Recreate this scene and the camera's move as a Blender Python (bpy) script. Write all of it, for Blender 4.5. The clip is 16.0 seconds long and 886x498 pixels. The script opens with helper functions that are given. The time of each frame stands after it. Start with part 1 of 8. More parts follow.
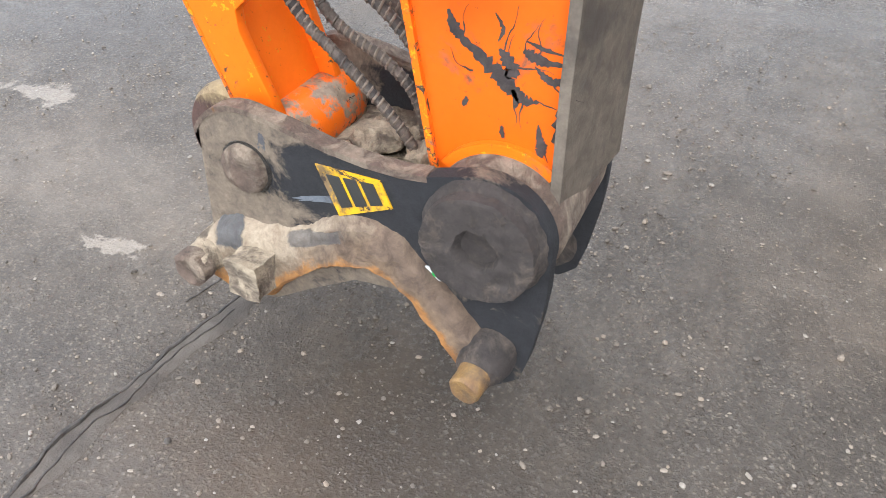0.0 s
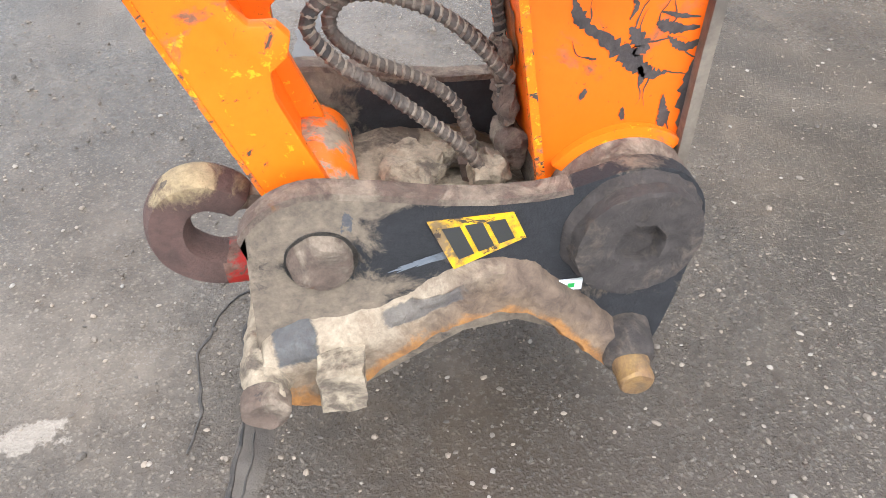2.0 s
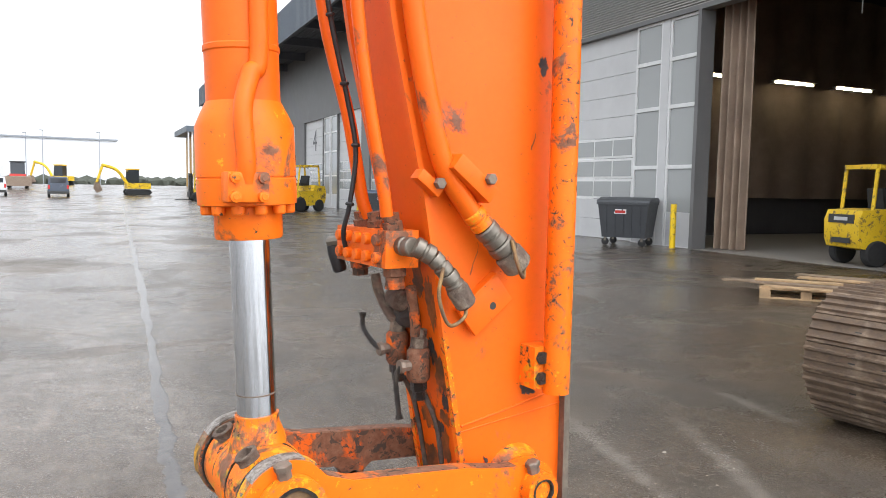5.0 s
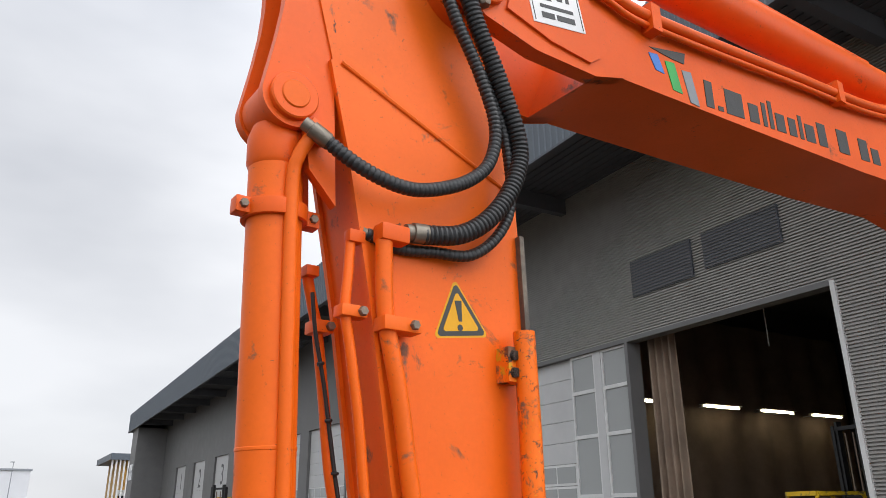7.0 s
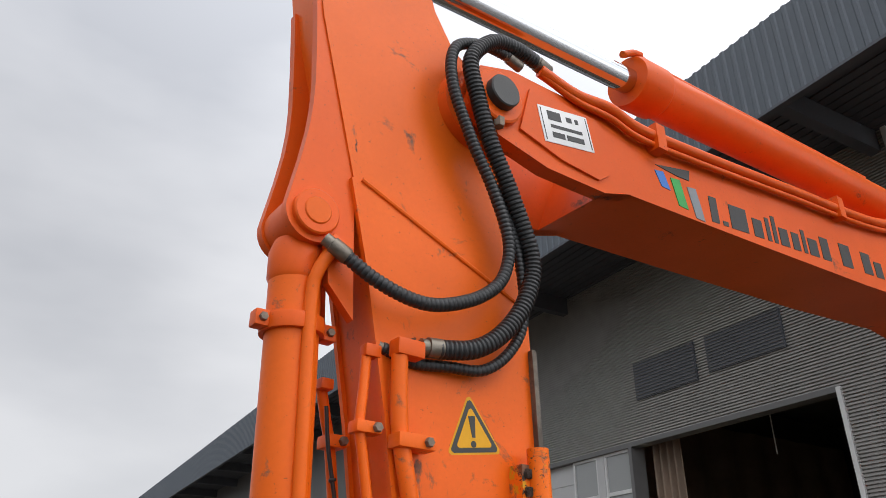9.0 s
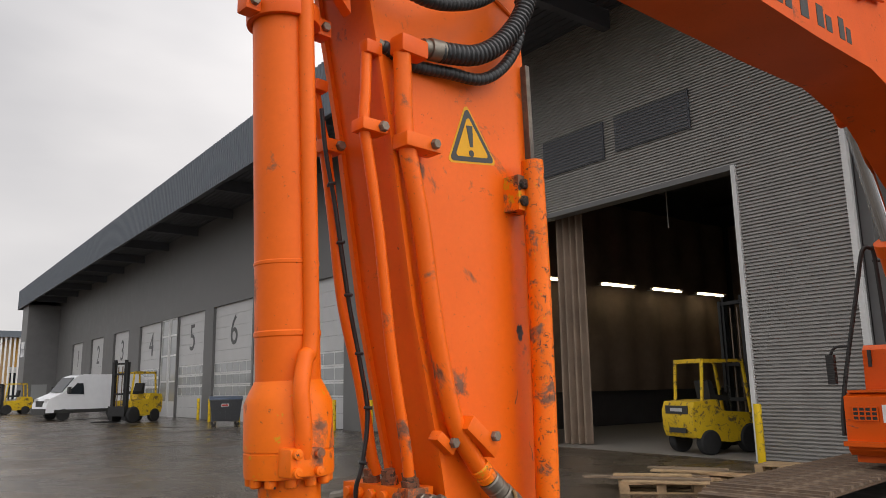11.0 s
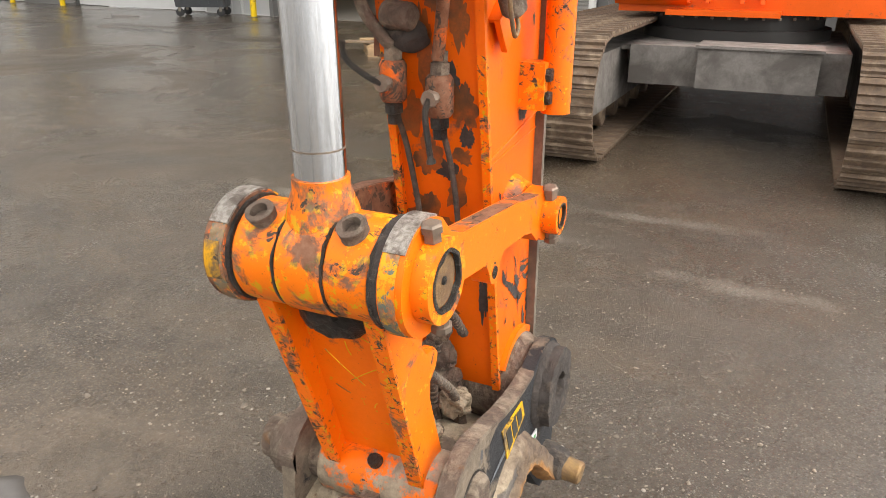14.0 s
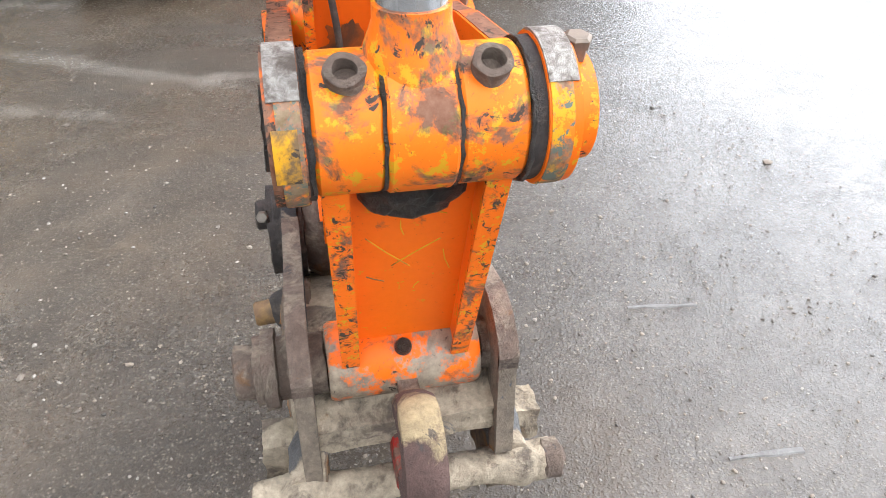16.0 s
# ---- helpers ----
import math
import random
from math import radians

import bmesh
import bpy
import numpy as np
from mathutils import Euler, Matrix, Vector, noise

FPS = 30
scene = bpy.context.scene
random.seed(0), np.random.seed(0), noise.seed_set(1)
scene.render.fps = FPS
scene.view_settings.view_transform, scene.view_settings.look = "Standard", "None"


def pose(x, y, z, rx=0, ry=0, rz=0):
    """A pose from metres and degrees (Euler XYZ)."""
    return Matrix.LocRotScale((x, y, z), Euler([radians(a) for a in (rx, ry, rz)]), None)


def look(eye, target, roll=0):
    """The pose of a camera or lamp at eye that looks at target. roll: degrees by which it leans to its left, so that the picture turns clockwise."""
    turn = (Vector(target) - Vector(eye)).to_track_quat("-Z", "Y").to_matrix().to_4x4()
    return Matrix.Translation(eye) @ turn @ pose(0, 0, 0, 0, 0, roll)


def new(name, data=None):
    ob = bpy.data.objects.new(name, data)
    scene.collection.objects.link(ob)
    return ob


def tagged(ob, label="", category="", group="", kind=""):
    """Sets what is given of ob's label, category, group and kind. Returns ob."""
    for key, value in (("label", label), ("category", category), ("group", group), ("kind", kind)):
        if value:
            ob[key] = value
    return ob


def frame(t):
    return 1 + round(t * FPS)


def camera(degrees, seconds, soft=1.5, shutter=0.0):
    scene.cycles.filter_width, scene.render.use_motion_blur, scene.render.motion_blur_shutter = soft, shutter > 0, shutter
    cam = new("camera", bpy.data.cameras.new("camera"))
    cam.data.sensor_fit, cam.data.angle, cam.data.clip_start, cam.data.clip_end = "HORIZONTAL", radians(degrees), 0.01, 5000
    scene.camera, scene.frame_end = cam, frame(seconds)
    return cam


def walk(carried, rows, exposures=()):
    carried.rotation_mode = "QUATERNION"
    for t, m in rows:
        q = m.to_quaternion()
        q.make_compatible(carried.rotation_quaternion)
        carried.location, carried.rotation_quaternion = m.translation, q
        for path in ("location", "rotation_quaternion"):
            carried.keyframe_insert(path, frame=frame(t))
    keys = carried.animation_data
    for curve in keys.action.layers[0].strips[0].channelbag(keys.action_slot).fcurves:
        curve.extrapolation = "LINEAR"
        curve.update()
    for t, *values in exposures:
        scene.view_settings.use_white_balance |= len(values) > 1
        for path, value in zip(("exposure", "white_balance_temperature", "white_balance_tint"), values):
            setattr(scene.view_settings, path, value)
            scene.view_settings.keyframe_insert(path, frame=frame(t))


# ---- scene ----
cam = camera(61.9, 16.0, soft=0.85)
PATH = [
    (0, (0.333, -0.97, 1.103), (-0.318, 0.444, -0.153), 1.1),
    (0.5, (0.134, -0.963, 1.096), (-0.318, 0.454, -0.24), 0.7),
    (1, (-0.043, -0.906, 1.083), (-0.238, 0.466, -0.359), 1.9),
    (1.5, (-0.23, -0.903, 1.08), (-0.066, 0.525, -0.312), 2.1),
    (2, (-0.368, -0.883, 1.098), (-0.096, 0.567, -0.252), 1.0),
    (2.5, (-0.474, -0.809, 1.085), (0.023, 0.572, -0.274), 4.5),
    (3, (-0.622, -0.845, 1.118), (0.164, 0.562, -0.067), 5.1),
    (3.4, (-0.687, -0.937, 1.207), (0.222, 0.634, 0.369), 5.8),
    (3.5, (-0.672, -0.999, 1.251), (0.198, 0.628, 0.478), 5.2),
    (4, (-0.714, -1.188, 1.315), (0.1, 0.531, 0.695), 3.6),
    (4.5, (-0.855, -1.258, 1.364), (0.097, 0.448, 0.935), 2.2),
    (5, (-0.988, -1.339, 1.477), (0.062, 0.356, 1.311), 1.0),
    (5.2, (-1.002, -1.364, 1.512), (0.078, 0.317, 1.429), 1.0),
    (7.3, (-1.282, -1.564, 1.738), (-0.188, -0.074, 2.502), -0.4),
    (7.5, (-1.287, -1.567, 1.741), (-0.209, -0.091, 2.553), -0.2),
    (8, (-1.307, -1.578, 1.76), (-0.26, -0.123, 2.647), 0.6),
    (8.2, (-1.316, -1.576, 1.763), (-0.273, -0.136, 2.678), 0.5),
    (10.3, (-1.315, -1.473, 1.692), (-0.169, -0.058, 2.518), -1.1),
    (10.5, (-1.353, -1.429, 1.668), (-0.112, -0.022, 2.36), -2.0),
    (11, (-1.406, -1.31, 1.608), (-0.044, 0.108, 1.971), -1.0),
    (11.5, (-1.36, -1.228, 1.55), (0.034, 0.193, 1.747), -0.7),
    (12, (-1.367, -1.14, 1.514), (0.085, 0.235, 1.514), -0.3),
    (12.5, (-1.434, -1.001, 1.466), (0.117, 0.253, 1.317), -1.2),
    (13, (-1.42, -0.861, 1.413), (0.186, 0.275, 1.05), -0.2),
    (13.5, (-1.375, -0.738, 1.374), (0.241, 0.298, 0.813), 0.8),
    (14, (-1.386, -0.562, 1.323), (0.308, 0.215, 0.597), 0.4),
    (14.5, (-1.403, -0.374, 1.294), (0.294, 0.126, 0.362), 1.7),
    (15, (-1.337, -0.216, 1.253), (0.354, 0.126, 0.242), 1.0),
    (15.5, (-1.307, -0.049, 1.251), (0.388, -0.031, 0.191), 1.0),
    (16, (-1.297, 0.121, 1.256), (0.323, -0.221, 0.134), 0.4),
]
LIGHT = [(0, 1.22, 6100, 10), (0.6, 1.42, 6050, 10), (1.5, 1.54, 6050, 10), (2.5, 1.42, 6100, 10), (3.5, 1.20, 6150, 9), (4.5, 0.92, 6350, 10), (5, 1.00, 6350, 10), (6.2, 0.5, 6400, 10), (7.5, 0.26, 6450, 11), (8.2, 0.20, 6450, 11), (10.3, -0.22, 6650, 12), (11, 0.05, 6850, 13), (12, 0.46, 7200, 13), (13, 1.0, 7100, 11), (14, 1.17, 7050, 10), (15, 1.33, 6550, 9), (16, 1.52, 6100, 9)]
walk(cam, [(t, look(eye, target, roll)) for t, eye, target, roll in PATH], LIGHT)

# ---------------------------------------------------------------- light and sky
SUN_AZ, SUN_EL = 160.0, 48.0
world = bpy.data.worlds.new("overcast_sky")
scene.world = world
world.use_nodes = True
wn = world.node_tree
for n in list(wn.nodes):
    wn.nodes.remove(n)
w_out = wn.nodes.new("ShaderNodeOutputWorld")
w_bg = wn.nodes.new("ShaderNodeBackground")
w_sky = wn.nodes.new("ShaderNodeTexSky")
w_sky.sky_type = "NISHITA"
w_sky.sun_disc = False
w_sky.sun_elevation = radians(SUN_EL)
w_sky.sun_rotation = radians(SUN_AZ)
w_tc = wn.nodes.new("ShaderNodeTexCoord")
w_map = wn.nodes.new("ShaderNodeMapping")
w_map.inputs["Scale"].default_value = (1.0, 1.0, 2.6)
w_n = wn.nodes.new("ShaderNodeTexNoise")
w_n.inputs["Scale"].default_value = 1.5
w_n.inputs["Detail"].default_value = 5.0
w_n.inputs["Roughness"].default_value = 0.45
w_r = wn.nodes.new("ShaderNodeValToRGB")
w_r.color_ramp.elements[0].position, w_r.color_ramp.elements[0].color = 0.36, (5.6, 5.8, 6.2, 1)
w_r.color_ramp.elements[1].position, w_r.color_ramp.elements[1].color = 0.68, (9.3, 9.4, 9.6, 1)
w_mix = wn.nodes.new("ShaderNodeMix")
w_mix.data_type = "RGBA"
w_mix.inputs[0].default_value = 0.93
wn.links.new(w_tc.outputs["Generated"], w_map.inputs[0])
wn.links.new(w_map.outputs[0], w_n.inputs["Vector"])
wn.links.new(w_n.outputs["Fac"], w_r.inputs[0])
wn.links.new(w_sky.outputs[0], w_mix.inputs[6])
wn.links.new(w_r.outputs[0], w_mix.inputs[7])
# the cloud is thinner and brighter round the hidden sun
w_dot = wn.nodes.new("ShaderNodeVectorMath")
w_dot.operation = "DOT_PRODUCT"
w_dot.inputs[1].default_value = (math.sin(radians(SUN_AZ)) * 0.72, math.cos(radians(SUN_AZ)) * 0.72, 0.72)
w_glow = wn.nodes.new("ShaderNodeMapRange")
w_glow.interpolation_type = "SMOOTHSTEP"
w_glow.inputs[1].default_value, w_glow.inputs[2].default_value = -0.45, 1.0
w_glow.inputs[3].default_value, w_glow.inputs[4].default_value = 0.72, 2.1
w_mul = wn.nodes.new("ShaderNodeVectorMath")
w_mul.operation = "SCALE"
wn.links.new(w_tc.outputs["Generated"], w_dot.inputs[0])
wn.links.new(w_dot.outputs["Value"], w_glow.inputs[0])
wn.links.new(w_glow.outputs[0], w_mul.inputs["Scale"])
wn.links.new(w_mix.outputs[2], w_mul.inputs[0])
wn.links.new(w_mul.outputs[0], w_bg.inputs[0])
w_bg.inputs[1].default_value = 0.115
wn.links.new(w_bg.outputs[0], w_out.inputs[0])

sun = new("sun", bpy.data.lights.new("sun", "SUN"))
sun.data.energy, sun.data.angle, sun.data.color = 0.6, radians(25), (1.0, 0.97, 0.92)
sun.matrix_world = look((0, 0, 0), (-math.sin(radians(SUN_AZ)) * math.cos(radians(SUN_EL)), -math.cos(radians(SUN_AZ)) * math.cos(radians(SUN_EL)), -math.sin(radians(SUN_EL))))


# ---------------------------------------------------------------- materials
def base(name, color=(0.5, 0.5, 0.5), rough=0.5, metal=0.0):
    m = bpy.data.materials.new(name)
    m.use_nodes = True
    b = m.node_tree.nodes["Principled BSDF"]
    b.inputs["Base Color"].default_value = (*color, 1)
    b.inputs["Roughness"].default_value = rough
    b.inputs["Metallic"].default_value = metal
    return m, m.node_tree, b


def coord(nt, kind="Object", scale=(1, 1, 1), rot=(0, 0, 0)):
    tc, mp = nt.nodes.new("ShaderNodeTexCoord"), nt.nodes.new("ShaderNodeMapping")
    mp.inputs["Scale"].default_value = scale
    mp.inputs["Rotation"].default_value = rot
    nt.links.new(tc.outputs[kind], mp.inputs[0])
    return mp.outputs[0]


def fuzz(nt, co, scale, detail=6.0, rough=0.6, lo=0.0, hi=1.0, distort=0.0):
    n, r = nt.nodes.new("ShaderNodeTexNoise"), nt.nodes.new("ShaderNodeMapRange")
    n.inputs["Scale"].default_value, n.inputs["Detail"].default_value = scale, detail
    n.inputs["Roughness"].default_value, n.inputs["Distortion"].default_value = rough, distort
    r.inputs[1].default_value, r.inputs[2].default_value = lo, hi
    nt.links.new(co, n.inputs["Vector"])
    nt.links.new(n.outputs["Fac"], r.inputs[0])
    return r.outputs[0]


def cells(nt, co, scale, feature="F1", out="Distance", lo=0.0, hi=1.0):
    n, r = nt.nodes.new("ShaderNodeTexVoronoi"), nt.nodes.new("ShaderNodeMapRange")
    n.feature = feature
    n.inputs["Scale"].default_value = scale
    r.inputs[1].default_value, r.inputs[2].default_value = lo, hi
    nt.links.new(co, n.inputs["Vector"])
    nt.links.new(n.outputs[out], r.inputs[0])
    return r.outputs[0]


def mul(nt, a, b, op="MULTIPLY"):
    n = nt.nodes.new("ShaderNodeMath")
    n.operation = op
    n.use_clamp = True
    for i, v in enumerate((a, b)):
        if isinstance(v, (int, float)):
            n.inputs[i].default_value = v
        else:
            nt.links.new(v, n.inputs[i])
    return n.outputs[0]


def mix(nt, fac, a, b):
    n = nt.nodes.new("ShaderNodeMix")
    n.data_type = "RGBA"
    for i, v in ((0, fac), (6, a), (7, b)):
        if isinstance(v, (int, float)):
            n.inputs[i].default_value = v
        elif isinstance(v, tuple):
            n.inputs[i].default_value = (*v, 1)
        else:
            nt.links.new(v, n.inputs[i])
    return n.outputs[2]


def scalar(nt, fac, a, b):
    n = nt.nodes.new("ShaderNodeMapRange")
    n.inputs[3].default_value, n.inputs[4].default_value = a, b
    nt.links.new(fac, n.inputs[0])
    return n.outputs[0]


def relief(nt, b, height, strength=0.3, dist=0.01):
    n = nt.nodes.new("ShaderNodeBump")
    n.inputs["Strength"].default_value, n.inputs["Distance"].default_value = strength, dist
    nt.links.new(height, n.inputs["Height"])
    nt.links.new(n.outputs[0], b.inputs["Normal"])


def painted(name, color, chips=0.70, dirt=0.5, under=(0.06, 0.045, 0.035), grime=(0.10, 0.075, 0.055), rough=0.38, yellow=0.0, mud=0.0, scale=1.0):
    """Enamel paint with fading, chips down to an undercoat, and grime."""
    m, nt, b = base(name, color, rough)
    co = coord(nt)
    fade = fuzz(nt, co, 2.3 * scale, 3, 0.5, 0.3, 0.75)
    c = mix(nt, fade, tuple(v * 0.9 for v in color), tuple(min(1, v * 1.07 + 0.006) for v in color))
    grain = fuzz(nt, co, 55 * scale, 6, 0.7, 0.35, 0.75)
    c = mix(nt, mul(nt, grain, 0.17), c, tuple(v * 0.6 for v in color))
    if yellow:
        y = fuzz(nt, co, 26 * scale, 9, 0.72, 0.64 - yellow * 0.2, 0.67 - yellow * 0.2)
        c = mix(nt, y, c, (0.62, 0.31, 0.012))
    scr = fuzz(nt, coord(nt, scale=(3.0, 26.0, 3.0), rot=(0.5, 0.7, 0.3)), 6 * scale, 9, 0.75, 0.70 - yellow * 0.08, 0.715 - yellow * 0.08, 0.3)
    c = mix(nt, mul(nt, scr, 0.8), c, (0.66, 0.36, 0.05))
    grease = fuzz(nt, co, 6 * scale, 10, 0.70, 0.64 - dirt * 0.2, 0.71 - dirt * 0.2, 0.4)
    gtone = fuzz(nt, co, 28 * scale, 7, 0.7, 0.35, 0.65)
    c = mix(nt, mul(nt, grease, 0.88), c, mix(nt, gtone, tuple(v * 0.55 for v in grime), tuple(v * 1.5 for v in grime)))
    if mud:
        md = fuzz(nt, co, 11 * scale, 9, 0.7, 0.62 - mud * 0.22, 0.68 - mud * 0.22)
        c = mix(nt, md, c, mix(nt, gtone, (0.19, 0.145, 0.105), (0.37, 0.30, 0.215)))
    speck = fuzz(nt, co, 85 * scale, 5, 0.7, 0.665 - dirt * 0.03, 0.69 - dirt * 0.03, 0.5)
    c = mix(nt, mul(nt, speck, 0.7), c, tuple(v * 0.8 for v in under))
    chip = fuzz(nt, co, 19 * scale, 10, 0.72, chips, chips + 0.025, 0.8)
    c = mix(nt, chip, c, under)
    nt.links.new(c, b.inputs["Base Color"])
    rr = mul(nt, scalar(nt, grease, rough, 0.62), mul(nt, chip, 0.35), "ADD")
    nt.links.new(rr, b.inputs["Roughness"])
    h = mul(nt, mul(nt, grain, 0.25), chip, "SUBTRACT")
    b.inputs["Specular IOR Level"].default_value = 0.22
    relief(nt, b, h, 0.25, 0.002)
    return m


def crust(name, a, bcol, c3, scale=14.0, rough=0.9, metal=0.0, bump=0.7, dist=0.006, mid=0.5):
    """Dried mud, rust and bare worn steel."""
    m, nt, b = base(name, a, rough, metal)
    co = coord(nt)
    f1 = fuzz(nt, co, scale, 9, 0.68, mid - 0.12, mid + 0.12, 0.5)
    f2 = fuzz(nt, co, scale * 0.35, 6, 0.6, 0.5, 0.62, 0.3)
    f3 = fuzz(nt, co, scale * 9, 5, 0.7, 0.35, 0.7)
    c = mix(nt, f1, a, bcol)
    c = mix(nt, f2, c, c3)
    c = mix(nt, mul(nt, f3, 0.3), c, tuple(v * 0.55 for v in a))
    nt.links.new(c, b.inputs["Base Color"])
    nt.links.new(scalar(nt, f1, rough, rough * 0.75), b.inputs["Roughness"])
    relief(nt, b, mul(nt, mul(nt, f1, 0.6), mul(nt, f3, 0.4), "ADD"), bump, dist)
    return m


def caked(name, ground, mud, rust, slate, amount=0.5, rusty=0.5, scale=13.0, up=None):
    """Steel under flaking layers of mud and rust, each with torn edges; up = (axis, from, to): more mud that way."""
    m, nt, b = base(name, ground, 0.9)
    co = coord(nt)
    fine = fuzz(nt, co, scale * 8, 7, 0.75, 0.32, 0.68)
    tone = fuzz(nt, co, scale * 2.2, 9, 0.72, 0.35, 0.65, 0.4)
    c = mix(nt, tone, tuple(v * 0.65 for v in ground), tuple(v * 1.3 for v in ground))
    rs = fuzz(nt, co, scale * 0.8, 10, 0.70, 0.70 - rusty * 0.3, 0.76 - rusty * 0.3, 0.6)
    c = mix(nt, rs, c, mix(nt, tone, tuple(v * 0.6 for v in rust), rust))
    ms = nt.nodes.new("ShaderNodeTexNoise")
    ms.inputs["Scale"].default_value, ms.inputs["Detail"].default_value, ms.inputs["Roughness"].default_value, ms.inputs["Distortion"].default_value = scale * 0.9, 11, 0.68, 0.5
    nt.links.new(co, ms.inputs["Vector"])
    level = ms.outputs["Fac"]
    if up:
        sep = nt.nodes.new("ShaderNodeSeparateXYZ")
        nt.links.new(co, sep.inputs[0])
        for axis, a0, a1, k in up:
            mr = nt.nodes.new("ShaderNodeMapRange")
            mr.inputs[1].default_value, mr.inputs[2].default_value = a0, a1
            mr.inputs[3].default_value, mr.inputs[4].default_value = 0.0, k
            nt.links.new(sep.outputs[axis], mr.inputs[0])
            ad = nt.nodes.new("ShaderNodeMath")
            nt.links.new(level, ad.inputs[0])
            nt.links.new(mr.outputs[0], ad.inputs[1])
            level = ad.outputs[0]
    mask = nt.nodes.new("ShaderNodeMapRange")
    mask.inputs[1].default_value, mask.inputs[2].default_value = 0.66 - amount * 0.36, 0.76 - amount * 0.36
    nt.links.new(level, mask.inputs[0])
    mudc = mix(nt, tone, tuple(v * 0.62 for v in mud), tuple(min(1, v * 1.12) for v in mud))
    c = mix(nt, mul(nt, mask.outputs[0], 0.94), c, mudc)
    sl = fuzz(nt, co, scale * 0.55, 9, 0.65, 0.665, 0.685, 0.7)
    c = mix(nt, mul(nt, sl, 0.85), c, slate)
    c = mix(nt, mul(nt, fine, 0.38), c, tuple(v * 0.35 for v in ground))
    nt.links.new(c, b.inputs["Base Color"])
    h = mul(nt, mul(nt, mask.outputs[0], 0.5), mul(nt, mul(nt, fine, 0.25), mul(nt, tone, 0.25), "ADD"), "ADD")
    relief(nt, b, h, 1.0, 0.006)
    return m


def plain(name, color, rough=0.5, metal=0.0, var=0.18, scale=8.0, bump=0.1):
    m, nt, b = base(name, color, rough, metal)
    co = coord(nt)
    f = fuzz(nt, co, scale, 7, 0.62, 0.3, 0.7)
    c = mix(nt, f, tuple(v * (1 - var) for v in color), tuple(min(1, v * (1 + var * 0.6)) for v in color))
    nt.links.new(c, b.inputs["Base Color"])
    nt.links.new(scalar(nt, f, rough * 0.85, min(1, rough * 1.15)), b.inputs["Roughness"])
    if bump:
        relief(nt, b, fuzz(nt, co, scale * 14, 5, 0.7, 0.3, 0.7), bump, 0.002)
    return m


ORANGE = (0.86, 0.155, 0.003)
m_orange = painted("orange_paint", (0.80, 0.126, 0.003), chips=0.662, dirt=0.16, scale=1.2, rough=0.42)
m_orange_worn = painted("orange_paint_worn", (0.86, 0.175, 0.005), chips=0.585, dirt=0.58, yellow=0.5, scale=1.7, rough=0.42)
m_orange_mid = painted("orange_paint_used", ORANGE, chips=0.625, dirt=0.45, yellow=0.12, scale=1.5, rough=0.42)
m_orange_low = painted("orange_paint_muddy", ORANGE, chips=0.62, dirt=0.5, mud=0.72, scale=1.2)
m_orange_top = painted("orange_paint_clean", (0.75, 0.102, 0.004), chips=0.70, dirt=0.08, rough=0.40)
m_edge = painted("edge_worn_paint", ORANGE, chips=0.56, dirt=0.5, yellow=0.4, scale=3.2)
m_guard = painted("guard_paint", ORANGE, chips=0.585, dirt=0.45, yellow=0.1, scale=3.0)
m_link = painted("orange_paint_scratched", ORANGE, chips=0.635, dirt=0.22, yellow=0.2, scale=1.7)
m_rearsteel = crust("scuffed_dirty_steel", (0.13, 0.105, 0.08), (0.20, 0.165, 0.125), (0.09, 0.075, 0.06), 22, 0.75, 0.2, 0.3, 0.003)
SLATE = (0.10, 0.115, 0.13)
m_brown = caked("brown_caked_steel", (0.15, 0.105, 0.078), (0.33, 0.26, 0.19), (0.24, 0.12, 0.05), (0.06, 0.05, 0.045), 0.52, 0.3, 16)
m_mud = caked("dried_mud", (0.17, 0.130, 0.095), (0.50, 0.405, 0.285), (0.30, 0.15, 0.05), SLATE, 0.72, 0.3, 13)


